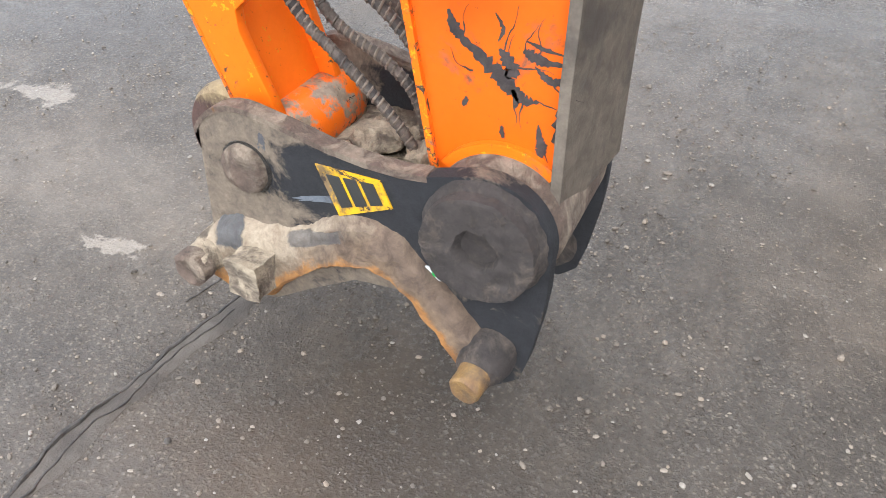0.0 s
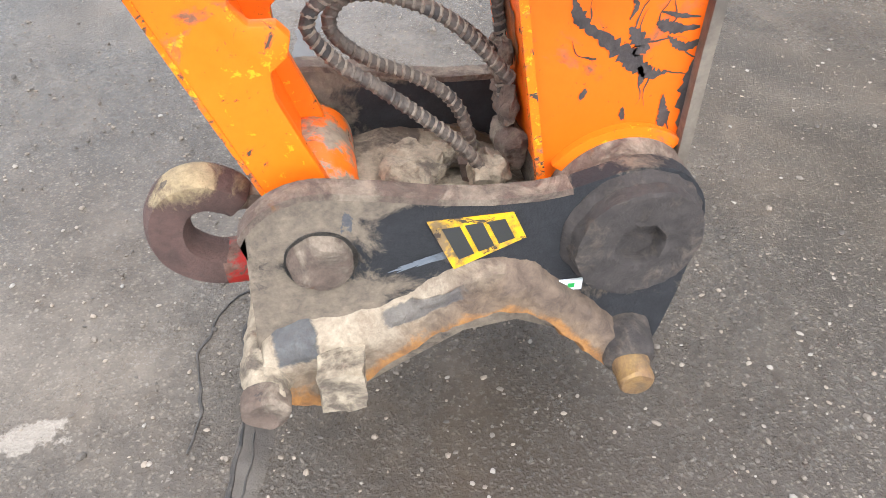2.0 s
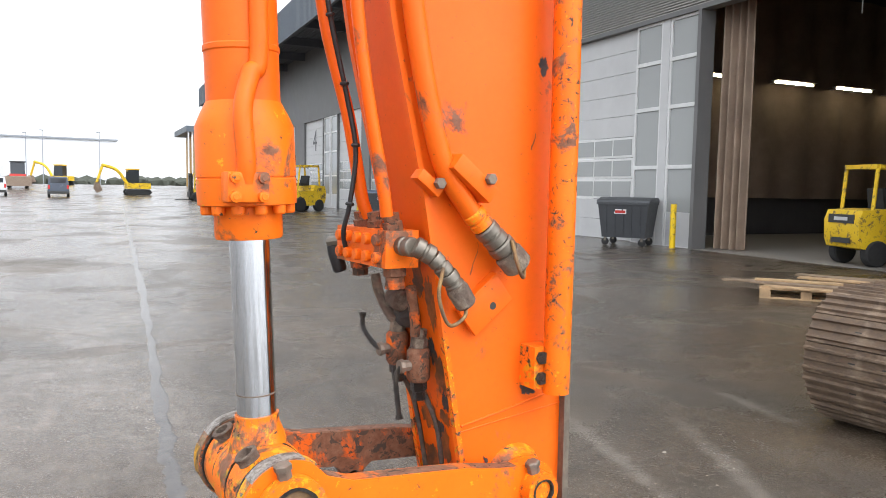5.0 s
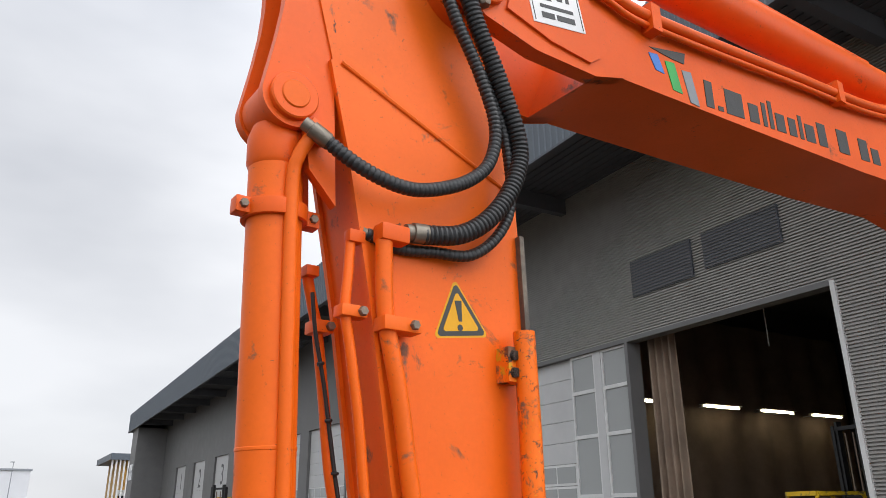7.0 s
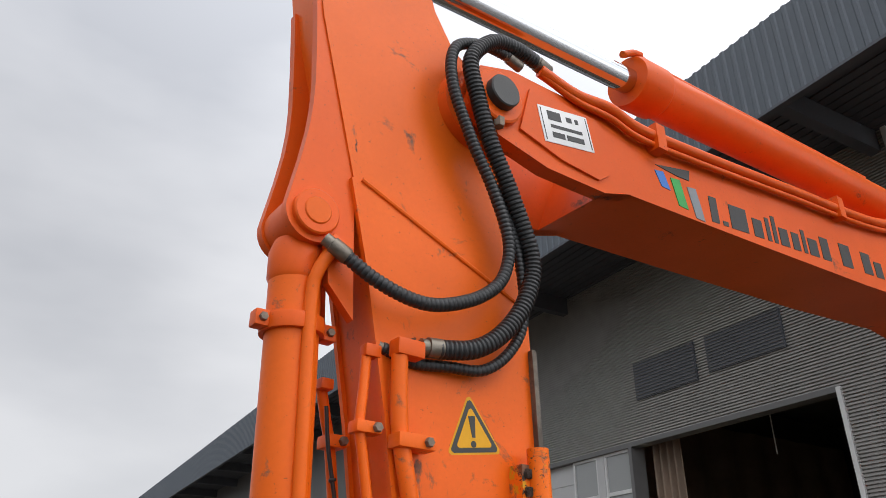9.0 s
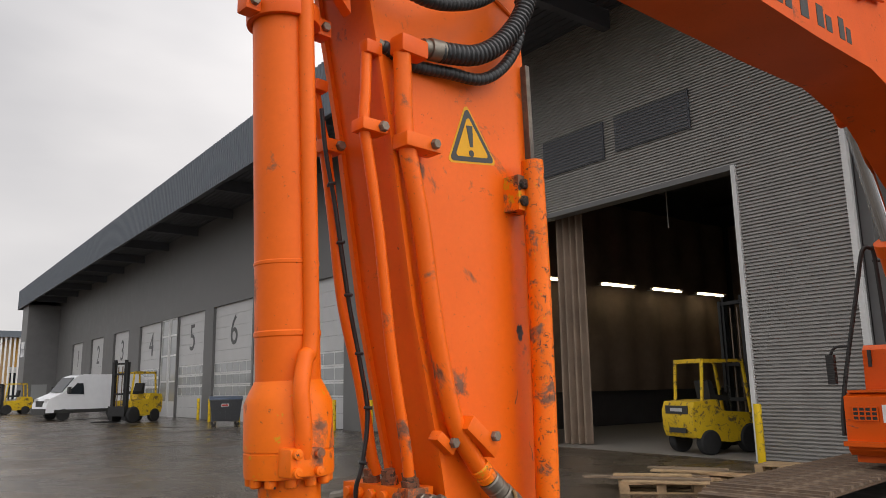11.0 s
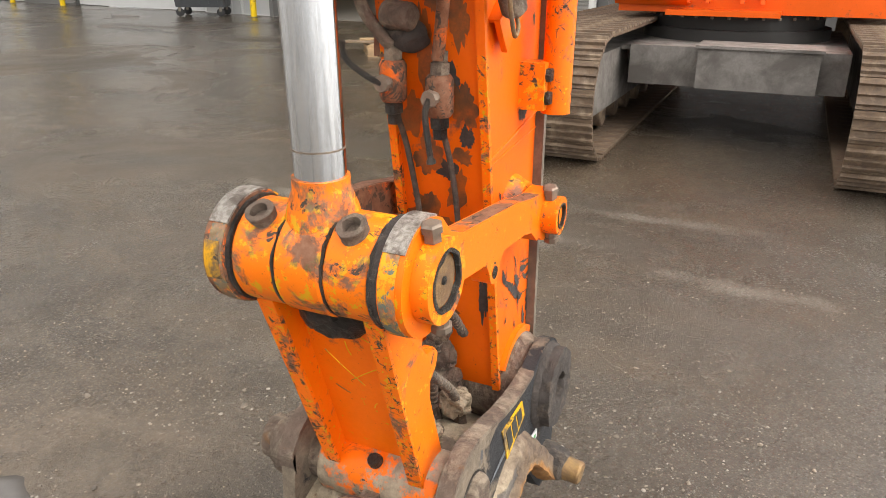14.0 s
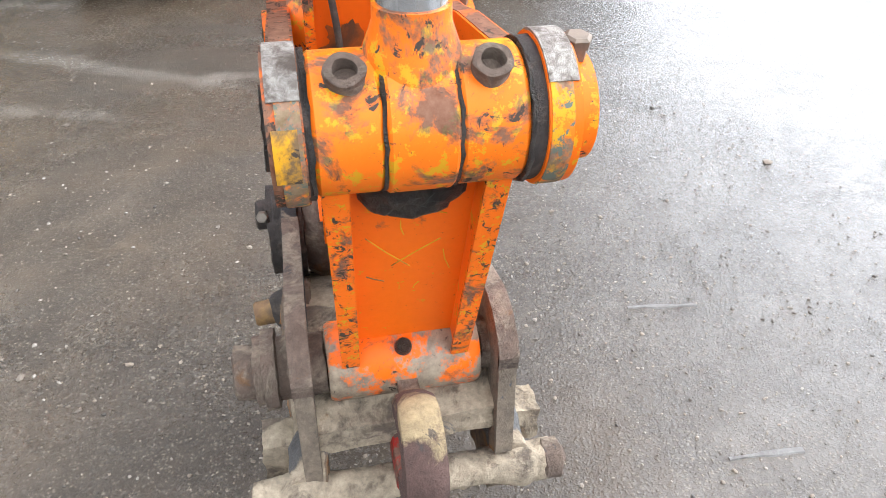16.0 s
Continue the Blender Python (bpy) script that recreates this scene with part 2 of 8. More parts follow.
def arm_mud():
    """Pale mud over a casting: rust-orange along its lower edge, brown steel towards the jaw, slate where it is scraped."""
    m, nt, b = base("pale_dried_mud", (0.45, 0.36, 0.26), 0.92)
    co = coord(nt)
    fine = fuzz(nt, co, 120, 7, 0.75, 0.32, 0.68)
    tone = fuzz(nt, co, 34, 9, 0.72, 0.35, 0.65, 0.4)
    broad = fuzz(nt, co, 11, 10, 0.70, 0.25, 0.75, 0.5)
    tc = nt.nodes.new("ShaderNodeTexCoord")
    sep = nt.nodes.new("ShaderNodeSeparateXYZ")
    nt.links.new(tc.outputs["UV"], sep.inputs[0])

    def zone(value, wob, a, c):
        level = nt.nodes.new("ShaderNodeMath")
        level.operation = "MULTIPLY_ADD"
        nt.links.new(broad, level.inputs[0])
        level.inputs[1].default_value = wob
        nt.links.new(value, level.inputs[2])
        r = nt.nodes.new("ShaderNodeMapRange")
        r.inputs[1].default_value, r.inputs[2].default_value = a + wob / 2, c + wob / 2
        nt.links.new(level.outputs[0], r.inputs[0])
        return r.outputs[0]

    def scraped(cx, cz, hx, hz, turn):
        mp = nt.nodes.new("ShaderNodeMapping")
        mp.vector_type = "TEXTURE"
        mp.inputs["Location"].default_value = (cx, 0, cz)
        mp.inputs["Rotation"].default_value = (0, -turn, 0)
        mp.inputs["Scale"].default_value = (hx, 1, hz)
        nt.links.new(co, mp.inputs[0])
        sp = nt.nodes.new("ShaderNodeSeparateXYZ")
        nt.links.new(mp.outputs[0], sp.inputs[0])
        ab = []
        for k in (0, 2):
            a = nt.nodes.new("ShaderNodeMath")
            a.operation = "ABSOLUTE"
            nt.links.new(sp.outputs[k], a.inputs[0])
            ab.append(a.outputs[0])
        far = nt.nodes.new("ShaderNodeMath")
        far.operation = "MAXIMUM"
        nt.links.new(ab[0], far.inputs[0])
        nt.links.new(ab[1], far.inputs[1])
        return zone(far.outputs[0], 0.9, 1.08, 0.92)

    c = mix(nt, tone, (0.27, 0.205, 0.14), (0.50, 0.41, 0.295))
    brown = zone(sep.outputs[0], 0.42, 0.42, 0.60)
    c = mix(nt, brown, c, mix(nt, tone, (0.085, 0.058, 0.042), (0.215, 0.150, 0.102)))
    mid = zone(sep.outputs[1], 0.75, 0.60, 0.36)
    c = mix(nt, mul(nt, mid, 0.75), c, mix(nt, tone, (0.12, 0.080, 0.050), (0.28, 0.19, 0.115)))
    rim = zone(sep.outputs[1], 0.50, 0.32, 0.20)
    c = mix(nt, mul(nt, rim, 0.9), c, mix(nt, tone, (0.20, 0.085, 0.022), (0.50, 0.215, 0.042)))
    bare = mul(nt, scraped(-0.446, 0.308, 0.030, 0.038, 0.12), mul(nt, scraped(-0.262, 0.345, 0.058, 0.011, 0.40), 0.75), "MAXIMUM")
    c = mix(nt, mul(nt, bare, 0.93), c, mix(nt, tone, (0.045, 0.050, 0.056), (0.095, 0.100, 0.106)))
    c = mix(nt, mul(nt, fine, 0.35), c, (0.10, 0.07, 0.05))
    nt.links.new(c, b.inputs["Base Color"])
    nt.links.new(scalar(nt, bare, 0.93, 0.55), b.inputs["Roughness"])
    h = mul(nt, mul(nt, scalar(nt, bare, 0.35, 0.0), scalar(nt, mid, 0.25, 0.0), "ADD"), mul(nt, mul(nt, fine, 0.15), mul(nt, tone, 0.25), "ADD"), "ADD")
    relief(nt, b, h, 1.0, 0.008)
    return m


m_mudarm = arm_mud()
m_hook = caked("brown_hook_steel", (0.105, 0.060, 0.048), (0.46, 0.35, 0.19), (0.22, 0.11, 0.05), (0.06, 0.05, 0.045), 0.14, 0.2, 12, [(2, 0.425, 0.475, 0.22)])
m_plate = caked("muddy_black_plate", (0.022, 0.022, 0.024), (0.27, 0.21, 0.15), (0.05, 0.04, 0.035), (0.075, 0.085, 0.10), 0.13, 0.25, 15, [(0, -0.27, -0.39, 0.26), (2, 0.395, 0.32, 0.25), (0, -0.10, 0.0, -0.22), (2, 0.495, 0.53, 0.34)])
m_wornband = painted("worn_greasy_band", (0.80, 0.20, 0.01), chips=0.54, dirt=0.72, yellow=0.7, under=(0.13, 0.145, 0.115), grime=(0.15, 0.12, 0.09), scale=1.9, rough=0.5)
m_web = painted("orange_paint_scuffed", ORANGE, chips=0.665, dirt=0.12, yellow=0.08, scale=1.6, rough=0.42)
m_stain = crust("oily_brown_stain", (0.20, 0.070, 0.018), (0.38, 0.085, 0.010), (0.10, 0.045, 0.022), 30, 0.6, 0, 0.3, 0.002)
m_greasy = painted("greasy_fitting_paint", (0.70, 0.12, 0.006), chips=0.54, dirt=1.15, under=(0.07, 0.05, 0.038), grime=(0.11, 0.075, 0.05), scale=2.2, rough=0.5)
m_pinrust = crust("rusty_pin_steel", (0.20, 0.115, 0.06), (0.33, 0.20, 0.07), (0.10, 0.07, 0.05), 30, 0.7, 0.3, 0.5, 0.003)
m_greasepin = caked("greasy_pin_face", (0.058, 0.047, 0.041), (0.15, 0.118, 0.092), (0.09, 0.065, 0.05), (0.04, 0.035, 0.032), 0.42, 0.4, 17)
m_grimyedge = painted("grimy_edge_paint", (0.62, 0.13, 0.01), chips=0.56, dirt=1.3, grime=(0.13, 0.085, 0.06), scale=2.0, rough=0.5)
m_grease = crust("black_grease", (0.030, 0.026, 0.022), (0.10, 0.085, 0.068), (0.018, 0.016, 0.014), 34, 0.42, 0.0, 1.0, 0.012)
m_steel = crust("bare_worn_steel", (0.24, 0.21, 0.18), (0.52, 0.48, 0.43), (0.13, 0.10, 0.08), 110, 0.55, 0.6, 0.8, 0.003)
m_zinc = plain("zinc_fitting", (0.21, 0.185, 0.15), 0.45, 0.7, 0.3, 30)
m_bolt = plain("dull_bolt", (0.22, 0.17, 0.13), 0.55, 0.5, 0.4, 40)
m_chrome, c_nt, c_b = base("chrome_rod", (0.60, 0.62, 0.64), 0.09, 1.0)
c_co = coord(c_nt, scale=(60, 60, 1.5))
c_nt.links.new(scalar(c_nt, fuzz(c_nt, c_co, 3, 4), 0.05, 0.16), c_b.inputs["Roughness"])
m_hose = plain("black_rubber_hose", (0.018, 0.019, 0.020), 0.48, 0, 0.25, 20)
m_wrap = crust("dusty_spiral_wrap", (0.12, 0.092, 0.068), (0.21, 0.165, 0.12), (0.06, 0.047, 0.037), 30, 0.75, 0, 0.4, 0.002)
m_hose_dirty = crust("dusty_braided_hose", (0.060, 0.047, 0.037), (0.12, 0.092, 0.070), (0.03, 0.025, 0.022), 45, 0.8, 0, 0.5, 0.003)
m_yellow = painted("yellow_sticker", (0.70, 0.39, 0.012), chips=0.58, dirt=0.6, rough=0.45)
m_yellowpaint = painted("yellow_paint_patch", (0.66, 0.32, 0.012), chips=0.585, dirt=0.75, rough=0.45)
m_sign = painted("sign_yellow", (0.72, 0.36, 0.010), chips=0.70, dirt=0.25, rough=0.45)
m_dark = plain("dark_print", (0.03, 0.03, 0.028), 0.5)
m_white = plain("white_sticker", (0.75, 0.75, 0.74), 0.4, 0, 0.06)
m_scar = crust("scraped_patch", (0.045, 0.035, 0.032), (0.075, 0.06, 0.055), (0.03, 0.024, 0.022), 40, 0.75, 0.1, 0.4, 0.002)
m_green = plain("green_mark", (0.02, 0.35, 0.06), 0.4)
m_blue = plain("blue_mark", (0.03, 0.17, 0.55), 0.4)
m_grey = plain("grey_mark", (0.22, 0.24, 0.26), 0.4)
m_bluegrey = crust("slate_blue_scuffed_paint", (0.10, 0.115, 0.135), (0.15, 0.165, 0.185), (0.06, 0.065, 0.07), 40, 0.6, 0, 0.4, 0.002)
m_redpaint = painted("chipped_red_paint", (0.30, 0.018, 0.012), chips=0.585, dirt=0.9, under=(0.10, 0.06, 0.045), scale=2.0, rough=0.5)
m_red = plain("red_mark", (0.5, 0.03, 0.02), 0.5)


# ---------------------------------------------------------------- mesh helpers
def part(name, bm, material, parent=None, label="", smooth=True, bevel=0.0, seg=2, angle=35):
    if bevel:
        es = [e for e in bm.edges if len(e.link_faces) == 2 and e.calc_face_angle(0) > radians(angle)]
        bmesh.ops.bevel(bm, geom=es, offset=bevel, segments=seg, affect="EDGES", clamp_overlap=True, profile=0.6)
    bmesh.ops.recalc_face_normals(bm, faces=bm.faces)
    me = bpy.data.meshes.new(name)
    bm.to_mesh(me)
    bm.free()
    if smooth:
        me.shade_auto_smooth(angle=radians(32)) if hasattr(me, "shade_auto_smooth") else me.set_sharp_from_angle(angle=radians(32))
        me.polygons.foreach_set("use_smooth", [True] * len(me.polygons))
    for mm in material if isinstance(material, (list, tuple)) else [material]:
        me.materials.append(mm)
    ob = new(name, me)
    if parent is not None:
        ob.parent = parent
    if label:
        ob["label"] = label
    return ob


def thing(name, label, category, group="", kind="", at=None):
    ob = new(name)
    if at is not None:
        ob.matrix_world = at
    return tagged(ob, label, category, group, kind)


def prism(bm, outline, y0, y1, axis="y"):
    """A polygon of (x, z) drawn out from y0 to y1 (axis x: polygon of (y, z); axis z: of (x, y))."""
    def at(p, d):
        return {"y": (p[0], d, p[1]), "x": (d, p[0], p[1]), "z": (p[0], p[1], d)}[axis]
    a = [bm.verts.new(at(p, y0)) for p in outline]
    b = [bm.verts.new(at(p, y1)) for p in outline]
    bm.faces.new(a), bm.faces.new(list(reversed(b)))
    n = len(a)
    for i in range(n):
        bm.faces.new((a[i], b[i], b[(i + 1) % n], a[(i + 1) % n]))
    return bm


def box(bm, lo, hi, m=None):
    vs = [bm.verts.new((x, y, z)) for x in (lo[0], hi[0]) for y in (lo[1], hi[1]) for z in (lo[2], hi[2])]
    for f in ((0, 1, 3, 2), (4, 6, 7, 5), (0, 4, 5, 1), (2, 3, 7, 6), (0, 2, 6, 4), (1, 5, 7, 3)):
        bm.faces.new([vs[i] for i in f])
    if m is not None:
        bmesh.ops.transform(bm, matrix=m, verts=vs)
    return bm


def turned(bm, p0, p1, profile, seg=32):
    """A turned body: profile rows of (0..1 along p0 to p1, radius)."""
    p0, p1 = Vector(p0), Vector(p1)
    q = (p1 - p0).to_track_quat("Z", "Y").to_matrix()
    rings = []
    for s, r in profile:
        c = p0.lerp(p1, s)
        if r < 1e-6:
            rings.append([bm.verts.new(c)])
        else:
            rings.append([bm.verts.new(c + q @ Vector((r * math.cos(2 * math.pi * i / seg), r * math.sin(2 * math.pi * i / seg), 0))) for i in range(seg)])
    for a, b in zip(rings, rings[1:]):
        for i in range(seg):
            j = (i + 1) % seg
            if len(a) == 1:
                bm.faces.new((a[0], b[i], b[j]))
            elif len(b) == 1:
                bm.faces.new((a[i], a[j], b[0]))
            else:
                bm.faces.new((a[i], a[j], b[j], b[i]))
    for ring, flip in ((rings[0], True), (rings[-1], False)):
        if len(ring) > 1:
            bm.faces.new(list(reversed(ring)) if flip else ring)
    return bm


def rod(bm, p0, p1, r, seg=24, c=0.0):
    L = (Vector(p1) - Vector(p0)).length
    if c:
        k = min(c / L, 0.45)
        return turned(bm, p0, p1, [(0, r - c), (k, r), (1 - k, r), (1, r - c)], seg)
    return turned(bm, p0, p1, [(0, r), (1, r)], seg)


def smooth_path(pts, n=10):
    """A smooth line through the points."""
    P = [Vector(p) for p in pts]
    P = [2 * P[0] - P[1]] + P + [2 * P[-1] - P[-2]]
    out = []
    for i in range(1, len(P) - 2):
        a, b, c, d = P[i - 1:i + 3]
        for k in range(n):
            t = k / n
            out.append(0.5 * (2 * b + (c - a) * t + (2 * a - 5 * b + 4 * c - d) * t * t + (3 * b - a - 3 * c + d) * t ** 3))
    out.append(P[-2])
    return out


def sweep(bm, path, radius, seg=12, caps=True):
    """A round tube along a path; radius a number or a function of (index, count)."""
    path = [Vector(p) for p in path]
    n, prev, rings = len(path), None, []
    for i, p in enumerate(path):
        d = (path[min(i + 1, n - 1)] - path[max(i - 1, 0)]).normalized()
        if prev is None:
            side = d.orthogonal().normalized()
        else:
            side = (prev - d * prev.dot(d)).normalized()
        prev = side
        up = d.cross(side)
        r = radius(i, n) if callable(radius) else radius
        rings.append([bm.verts.new(p + side * (r * math.cos(2 * math.pi * k / seg)) + up * (r * math.sin(2 * math.pi * k / seg))) for k in range(seg)])
    for a, b in zip(rings, rings[1:]):
        for k in range(seg):
            bm.faces.new((a[k], a[(k + 1) % seg], b[(k + 1) % seg], b[k]))
    if caps:
        bm.faces.new(list(reversed(rings[0]))), bm.faces.new(rings[-1])
    return bm


def ring_plate(bm, c, r_out, r_in, y0, y1, seg=40):
    """A collar round an axis along y."""
    x, z = c
    R = []
    for y, r in ((y0, r_in), (y0, r_out), (y1, r_out), (y1, r_in)):
        R.append([bm.verts.new((x + r * math.cos(2 * math.pi * i / seg), y, z + r * math.sin(2 * math.pi * i / seg))) for i in range(seg)])
    for a, b in zip(R, R[1:] + R[:1]):
        for i in range(seg):
            bm.faces.new((a[i], a[(i + 1) % seg], b[(i + 1) % seg], b[i]))
    return bm


def arc(c, r, a0, a1, n=12):
    return [(c[0] + r * math.cos(radians(a0 + (a1 - a0) * i / n)), c[1] + r * math.sin(radians(a0 + (a1 - a0) * i / n))) for i in range(n + 1)]


def hexbolt(bm, p, d, r=0.012, h=0.012):
    p, d = Vector(p), Vector(d).normalized()
    turned(bm, p, p + d * h, [(0, r), (0.8, r), (1, r * 0.85)], 6)
    return bm


def B():
    return bmesh.new()


def rough_up(bm, amp, scale, seed=0.0):
    """Knocks and lumps: moves the vertices along a noise field."""
    for v in bm.verts:
        v.co += noise.noise_vector(v.co * scale + Vector((seed, seed * 2, 0))) * amp
    return bm


# ---------------------------------------------------------------- ground
def ground_height(x, y):
    """The yard is level and rises gently far away."""
    return 0.9 * min(1.0, max(0.0, (y - 74.0) / 26.0)) ** 1.3


m_asphalt, g_nt, g_b = base("wet_asphalt", (0.06, 0.055, 0.05), 0.5)
g_co = coord(g_nt)


def spot(cx, cy, rx, ry, soft=0.22, wob=1.6, scale=13.0):
    """A patch at a place, with a ragged edge."""
    mp = g_nt.nodes.new("ShaderNodeMapping")
    mp.inputs["Location"].default_value = (-cx / rx, -cy / ry, 0)
    mp.inputs["Scale"].default_value = (1 / rx, 1 / ry, 0)
    g_nt.links.new(g_co, mp.inputs[0])
    ln = g_nt.nodes.new("ShaderNodeVectorMath")
    ln.operation = "LENGTH"
    g_nt.links.new(mp.outputs[0], ln.inputs[0])
    ad = g_nt.nodes.new("ShaderNodeMath")
    ad.operation = "MULTIPLY_ADD"
    g_nt.links.new(fuzz(g_nt, g_co, scale, 8, 0.7, 0.25, 0.75), ad.inputs[0])
    ad.inputs[1].default_value = wob
    g_nt.links.new(ln.outputs["Value"], ad.inputs[2])
    r = g_nt.nodes.new("ShaderNodeMapRange")
    r.inputs[1].default_value, r.inputs[2].default_value = 1.0 + soft + wob / 2, 1.0 - soft + wob / 2
    g_nt.links.new(ad.outputs[0], r.inputs[0])
    return r.outputs[0]


g_big = fuzz(g_nt, g_co, 0.45, 6, 0.6, 0.40, 0.60, 0.8)
g_mid = fuzz(g_nt, g_co, 3.1, 9, 0.68, 0.38, 0.62, 0.5)
g_blot = fuzz(g_nt, g_co, 9.0, 8, 0.7, 0.40, 0.62, 0.7)
g_fine = fuzz(g_nt, g_co, 60, 6, 0.75, 0.36, 0.64)
g_grit = fuzz(g_nt, g_co, 190, 4, 0.7, 0.38, 0.62)
g_warp = g_nt.nodes.new("ShaderNodeVectorMath")
g_warp.operation = "ADD"
g_wn = g_nt.nodes.new("ShaderNodeTexNoise")
g_wn.inputs["Scale"].default_value = 70.0
g_wsc = g_nt.nodes.new("ShaderNodeVectorMath")
g_wsc.operation = "SCALE"
g_wsc.inputs["Scale"].default_value = 0.012
g_nt.links.new(g_co, g_wn.inputs["Vector"])
g_nt.links.new(g_wn.outputs["Color"], g_wsc.inputs[0])
g_nt.links.new(g_co, g_warp.inputs[0])
g_nt.links.new(g_wsc.outputs[0], g_warp.inputs[1])
g_wc = g_warp.outputs[0]
g_stone = cells(g_nt, g_wc, 120, "F1", "Distance", 0.15, 0.48)
g_tone = cells(g_nt, g_wc, 120, "F1", "Color", 0.35, 1.0)
g_dens = fuzz(g_nt, g_co, 1.7, 4, 0.6, 0.40, 0.62)
g_pick = mul(g_nt, cells(g_nt, g_wc, 75, "F1", "Color", 0.74, 0.86), g_dens)
g_pebble = mul(g_nt, mul(g_nt, cells(g_nt, g_wc, 75, "F1", "Distance", 0.40, 0.22), g_pick), 0.75)
g_silt = fuzz(g_nt, coord(g_nt, scale=(1.0, 0.6, 1.0), rot=(0, 0, 0.9)), 0.75, 9, 0.66, 0.42, 0.60, 0.6)
g_pool = spot(1.1, -2.0, 2.8, 1.5, 0.5, 0.8, 1.5)
g_silt = mul(g_nt, g_silt, scalar(g_nt, g_pool, 1.0, 0.1))
g_silt = mul(g_nt, g_silt, scalar(g_nt, g_blot, 0.95, 0.45))
g_c = mix(g_nt, g_mid, (0.088, 0.069, 0.050), (0.132, 0.109, 0.083))
g_c = mix(g_nt, g_big, g_c, mix(g_nt, g_mid, (0.077, 0.054, 0.034), (0.110, 0.081, 0.054)))
g_c = mix(g_nt, mul(g_nt, g_blot, 0.40), g_c, (0.053, 0.039, 0.027))
g_c = mix(g_nt, mul(g_nt, g_stone, 0.85), mix(g_nt, g_tone, mix(g_nt, 0.35, g_c, (0.031, 0.024, 0.018)), (0.264, 0.220, 0.166)), mix(g_nt, 0.65, g_c, (0.019, 0.014, 0.010)))
g_c = mix(g_nt, g_pebble, g_c, (0.31, 0.28, 0.24))
g_c = mix(g_nt, mul(g_nt, g_grit, 0.30), g_c, (0.035, 0.028, 0.020))
g_c = mix(g_nt, mul(g_nt, g_silt, 0.80), g_c, mix(g_nt, g_mid, (0.092, 0.066, 0.042), (0.132, 0.099, 0.068)))
g_c = mix(g_nt, mul(g_nt, g_pool, 0.55), g_c, mix(g_nt, g_mid, (0.092, 0.081, 0.070), (0.123, 0.111, 0.098)))
g_light = fuzz(g_nt, coord(g_nt, scale=(1.0, 0.45, 1.0), rot=(0, 0, 0.5)), 0.9, 10, 0.7, 0.60, 0.74, 0.9)
g_c = mix(g_nt, mul(g_nt, mul(g_nt, g_light, scalar(g_nt, g_pool, 0.6, 0.1)), 0.9), g_c, (0.25, 0.205, 0.16))
for g_s, g_k in ((spot(-0.955, -0.07, 0.055, 0.03, 0.12, 3.2, 9.0), 0.62), (spot(-1.73, 0.42, 0.12, 0.05, 0.15, 3.0, 7.0), 0.6), (spot(-1.15, 0.10, 0.4, 0.18, 0.5), 0.14)):
    g_c = mix(g_nt, mul(g_nt, g_s, g_k), g_c, (0.30, 0.255, 0.205))


def streak(x0, y0, x1, y1, w, wob=2.2, scale=5.0):
    """A long pale drag mark between two places."""
    mp = g_nt.nodes.new("ShaderNodeMapping")
    mp.vector_type = "TEXTURE"
    mp.inputs["Location"].default_value = ((x0 + x1) / 2, (y0 + y1) / 2, 0)
    mp.inputs["Rotation"].default_value = (0, 0, math.atan2(y1 - y0, x1 - x0))
    mp.inputs["Scale"].default_value = (math.hypot(x1 - x0, y1 - y0) / 2, w, 1)
    g_nt.links.new(g_co, mp.inputs[0])
    ln = g_nt.nodes.new("ShaderNodeVectorMath")
    ln.operation = "LENGTH"
    g_nt.links.new(mp.outputs[0], ln.inputs[0])
    ad = g_nt.nodes.new("ShaderNodeMath")
    ad.operation = "MULTIPLY_ADD"
    g_nt.links.new(fuzz(g_nt, g_co, scale, 9, 0.72, 0.25, 0.75), ad.inputs[0])
    ad.inputs[1].default_value = wob
    g_nt.links.new(ln.outputs["Value"], ad.inputs[2])
    r = g_nt.nodes.new("ShaderNodeMapRange")
    r.inputs[1].default_value, r.inputs[2].default_value = 1.5 + wob / 2, 0.4 + wob / 2
    g_nt.links.new(ad.outputs[0], r.inputs[0])
    return r.outputs[0]


for g_a in ((2.22, 2.3, 1.73, 0.90, 0.05), (2.72, 1.7, 1.98, 0.40, 0.06), (3.6, 2.2, 3.4, 1.3, 0.05), (2.08, 0.6, 2.09, 0.15, 0.05), (2.6, 0.35, 2.62, -0.5, 0.05), (1.85, -0.25, 1.80, -0.85, 0.06)):
    g_c = mix(g_nt, mul(g_nt, streak(*g_a), 0.4), g_c, (0.235, 0.205, 0.17))
# darker brown patches on the asphalt under and beside the coupler
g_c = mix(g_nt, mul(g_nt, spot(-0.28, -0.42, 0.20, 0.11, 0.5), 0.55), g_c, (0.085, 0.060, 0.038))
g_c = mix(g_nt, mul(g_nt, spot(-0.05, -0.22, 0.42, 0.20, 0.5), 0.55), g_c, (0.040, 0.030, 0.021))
g_c = mix(g_nt, mul(g_nt, spot(-2.1, 0.95, 0.45, 0.25, 0.5), 0.6), g_c, (0.05, 0.042, 0.036))
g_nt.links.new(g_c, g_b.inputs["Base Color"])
g_wet = fuzz(g_nt, g_co, 0.42, 7, 0.6, 0.30, 0.52, 0.6)
g_film = mul(g_nt, mul(g_nt, g_wet, g_pool, "MAXIMUM"), scalar(g_nt, g_mid, 0.75, 1.0))
g_nt.links.new(mul(g_nt, scalar(g_nt, g_film, 0.40, 0.09), mul(g_nt, g_fine, 0.14), "ADD"), g_b.inputs["Roughness"])
g_h = scalar(g_nt, g_stone, 0.42, 0.0)
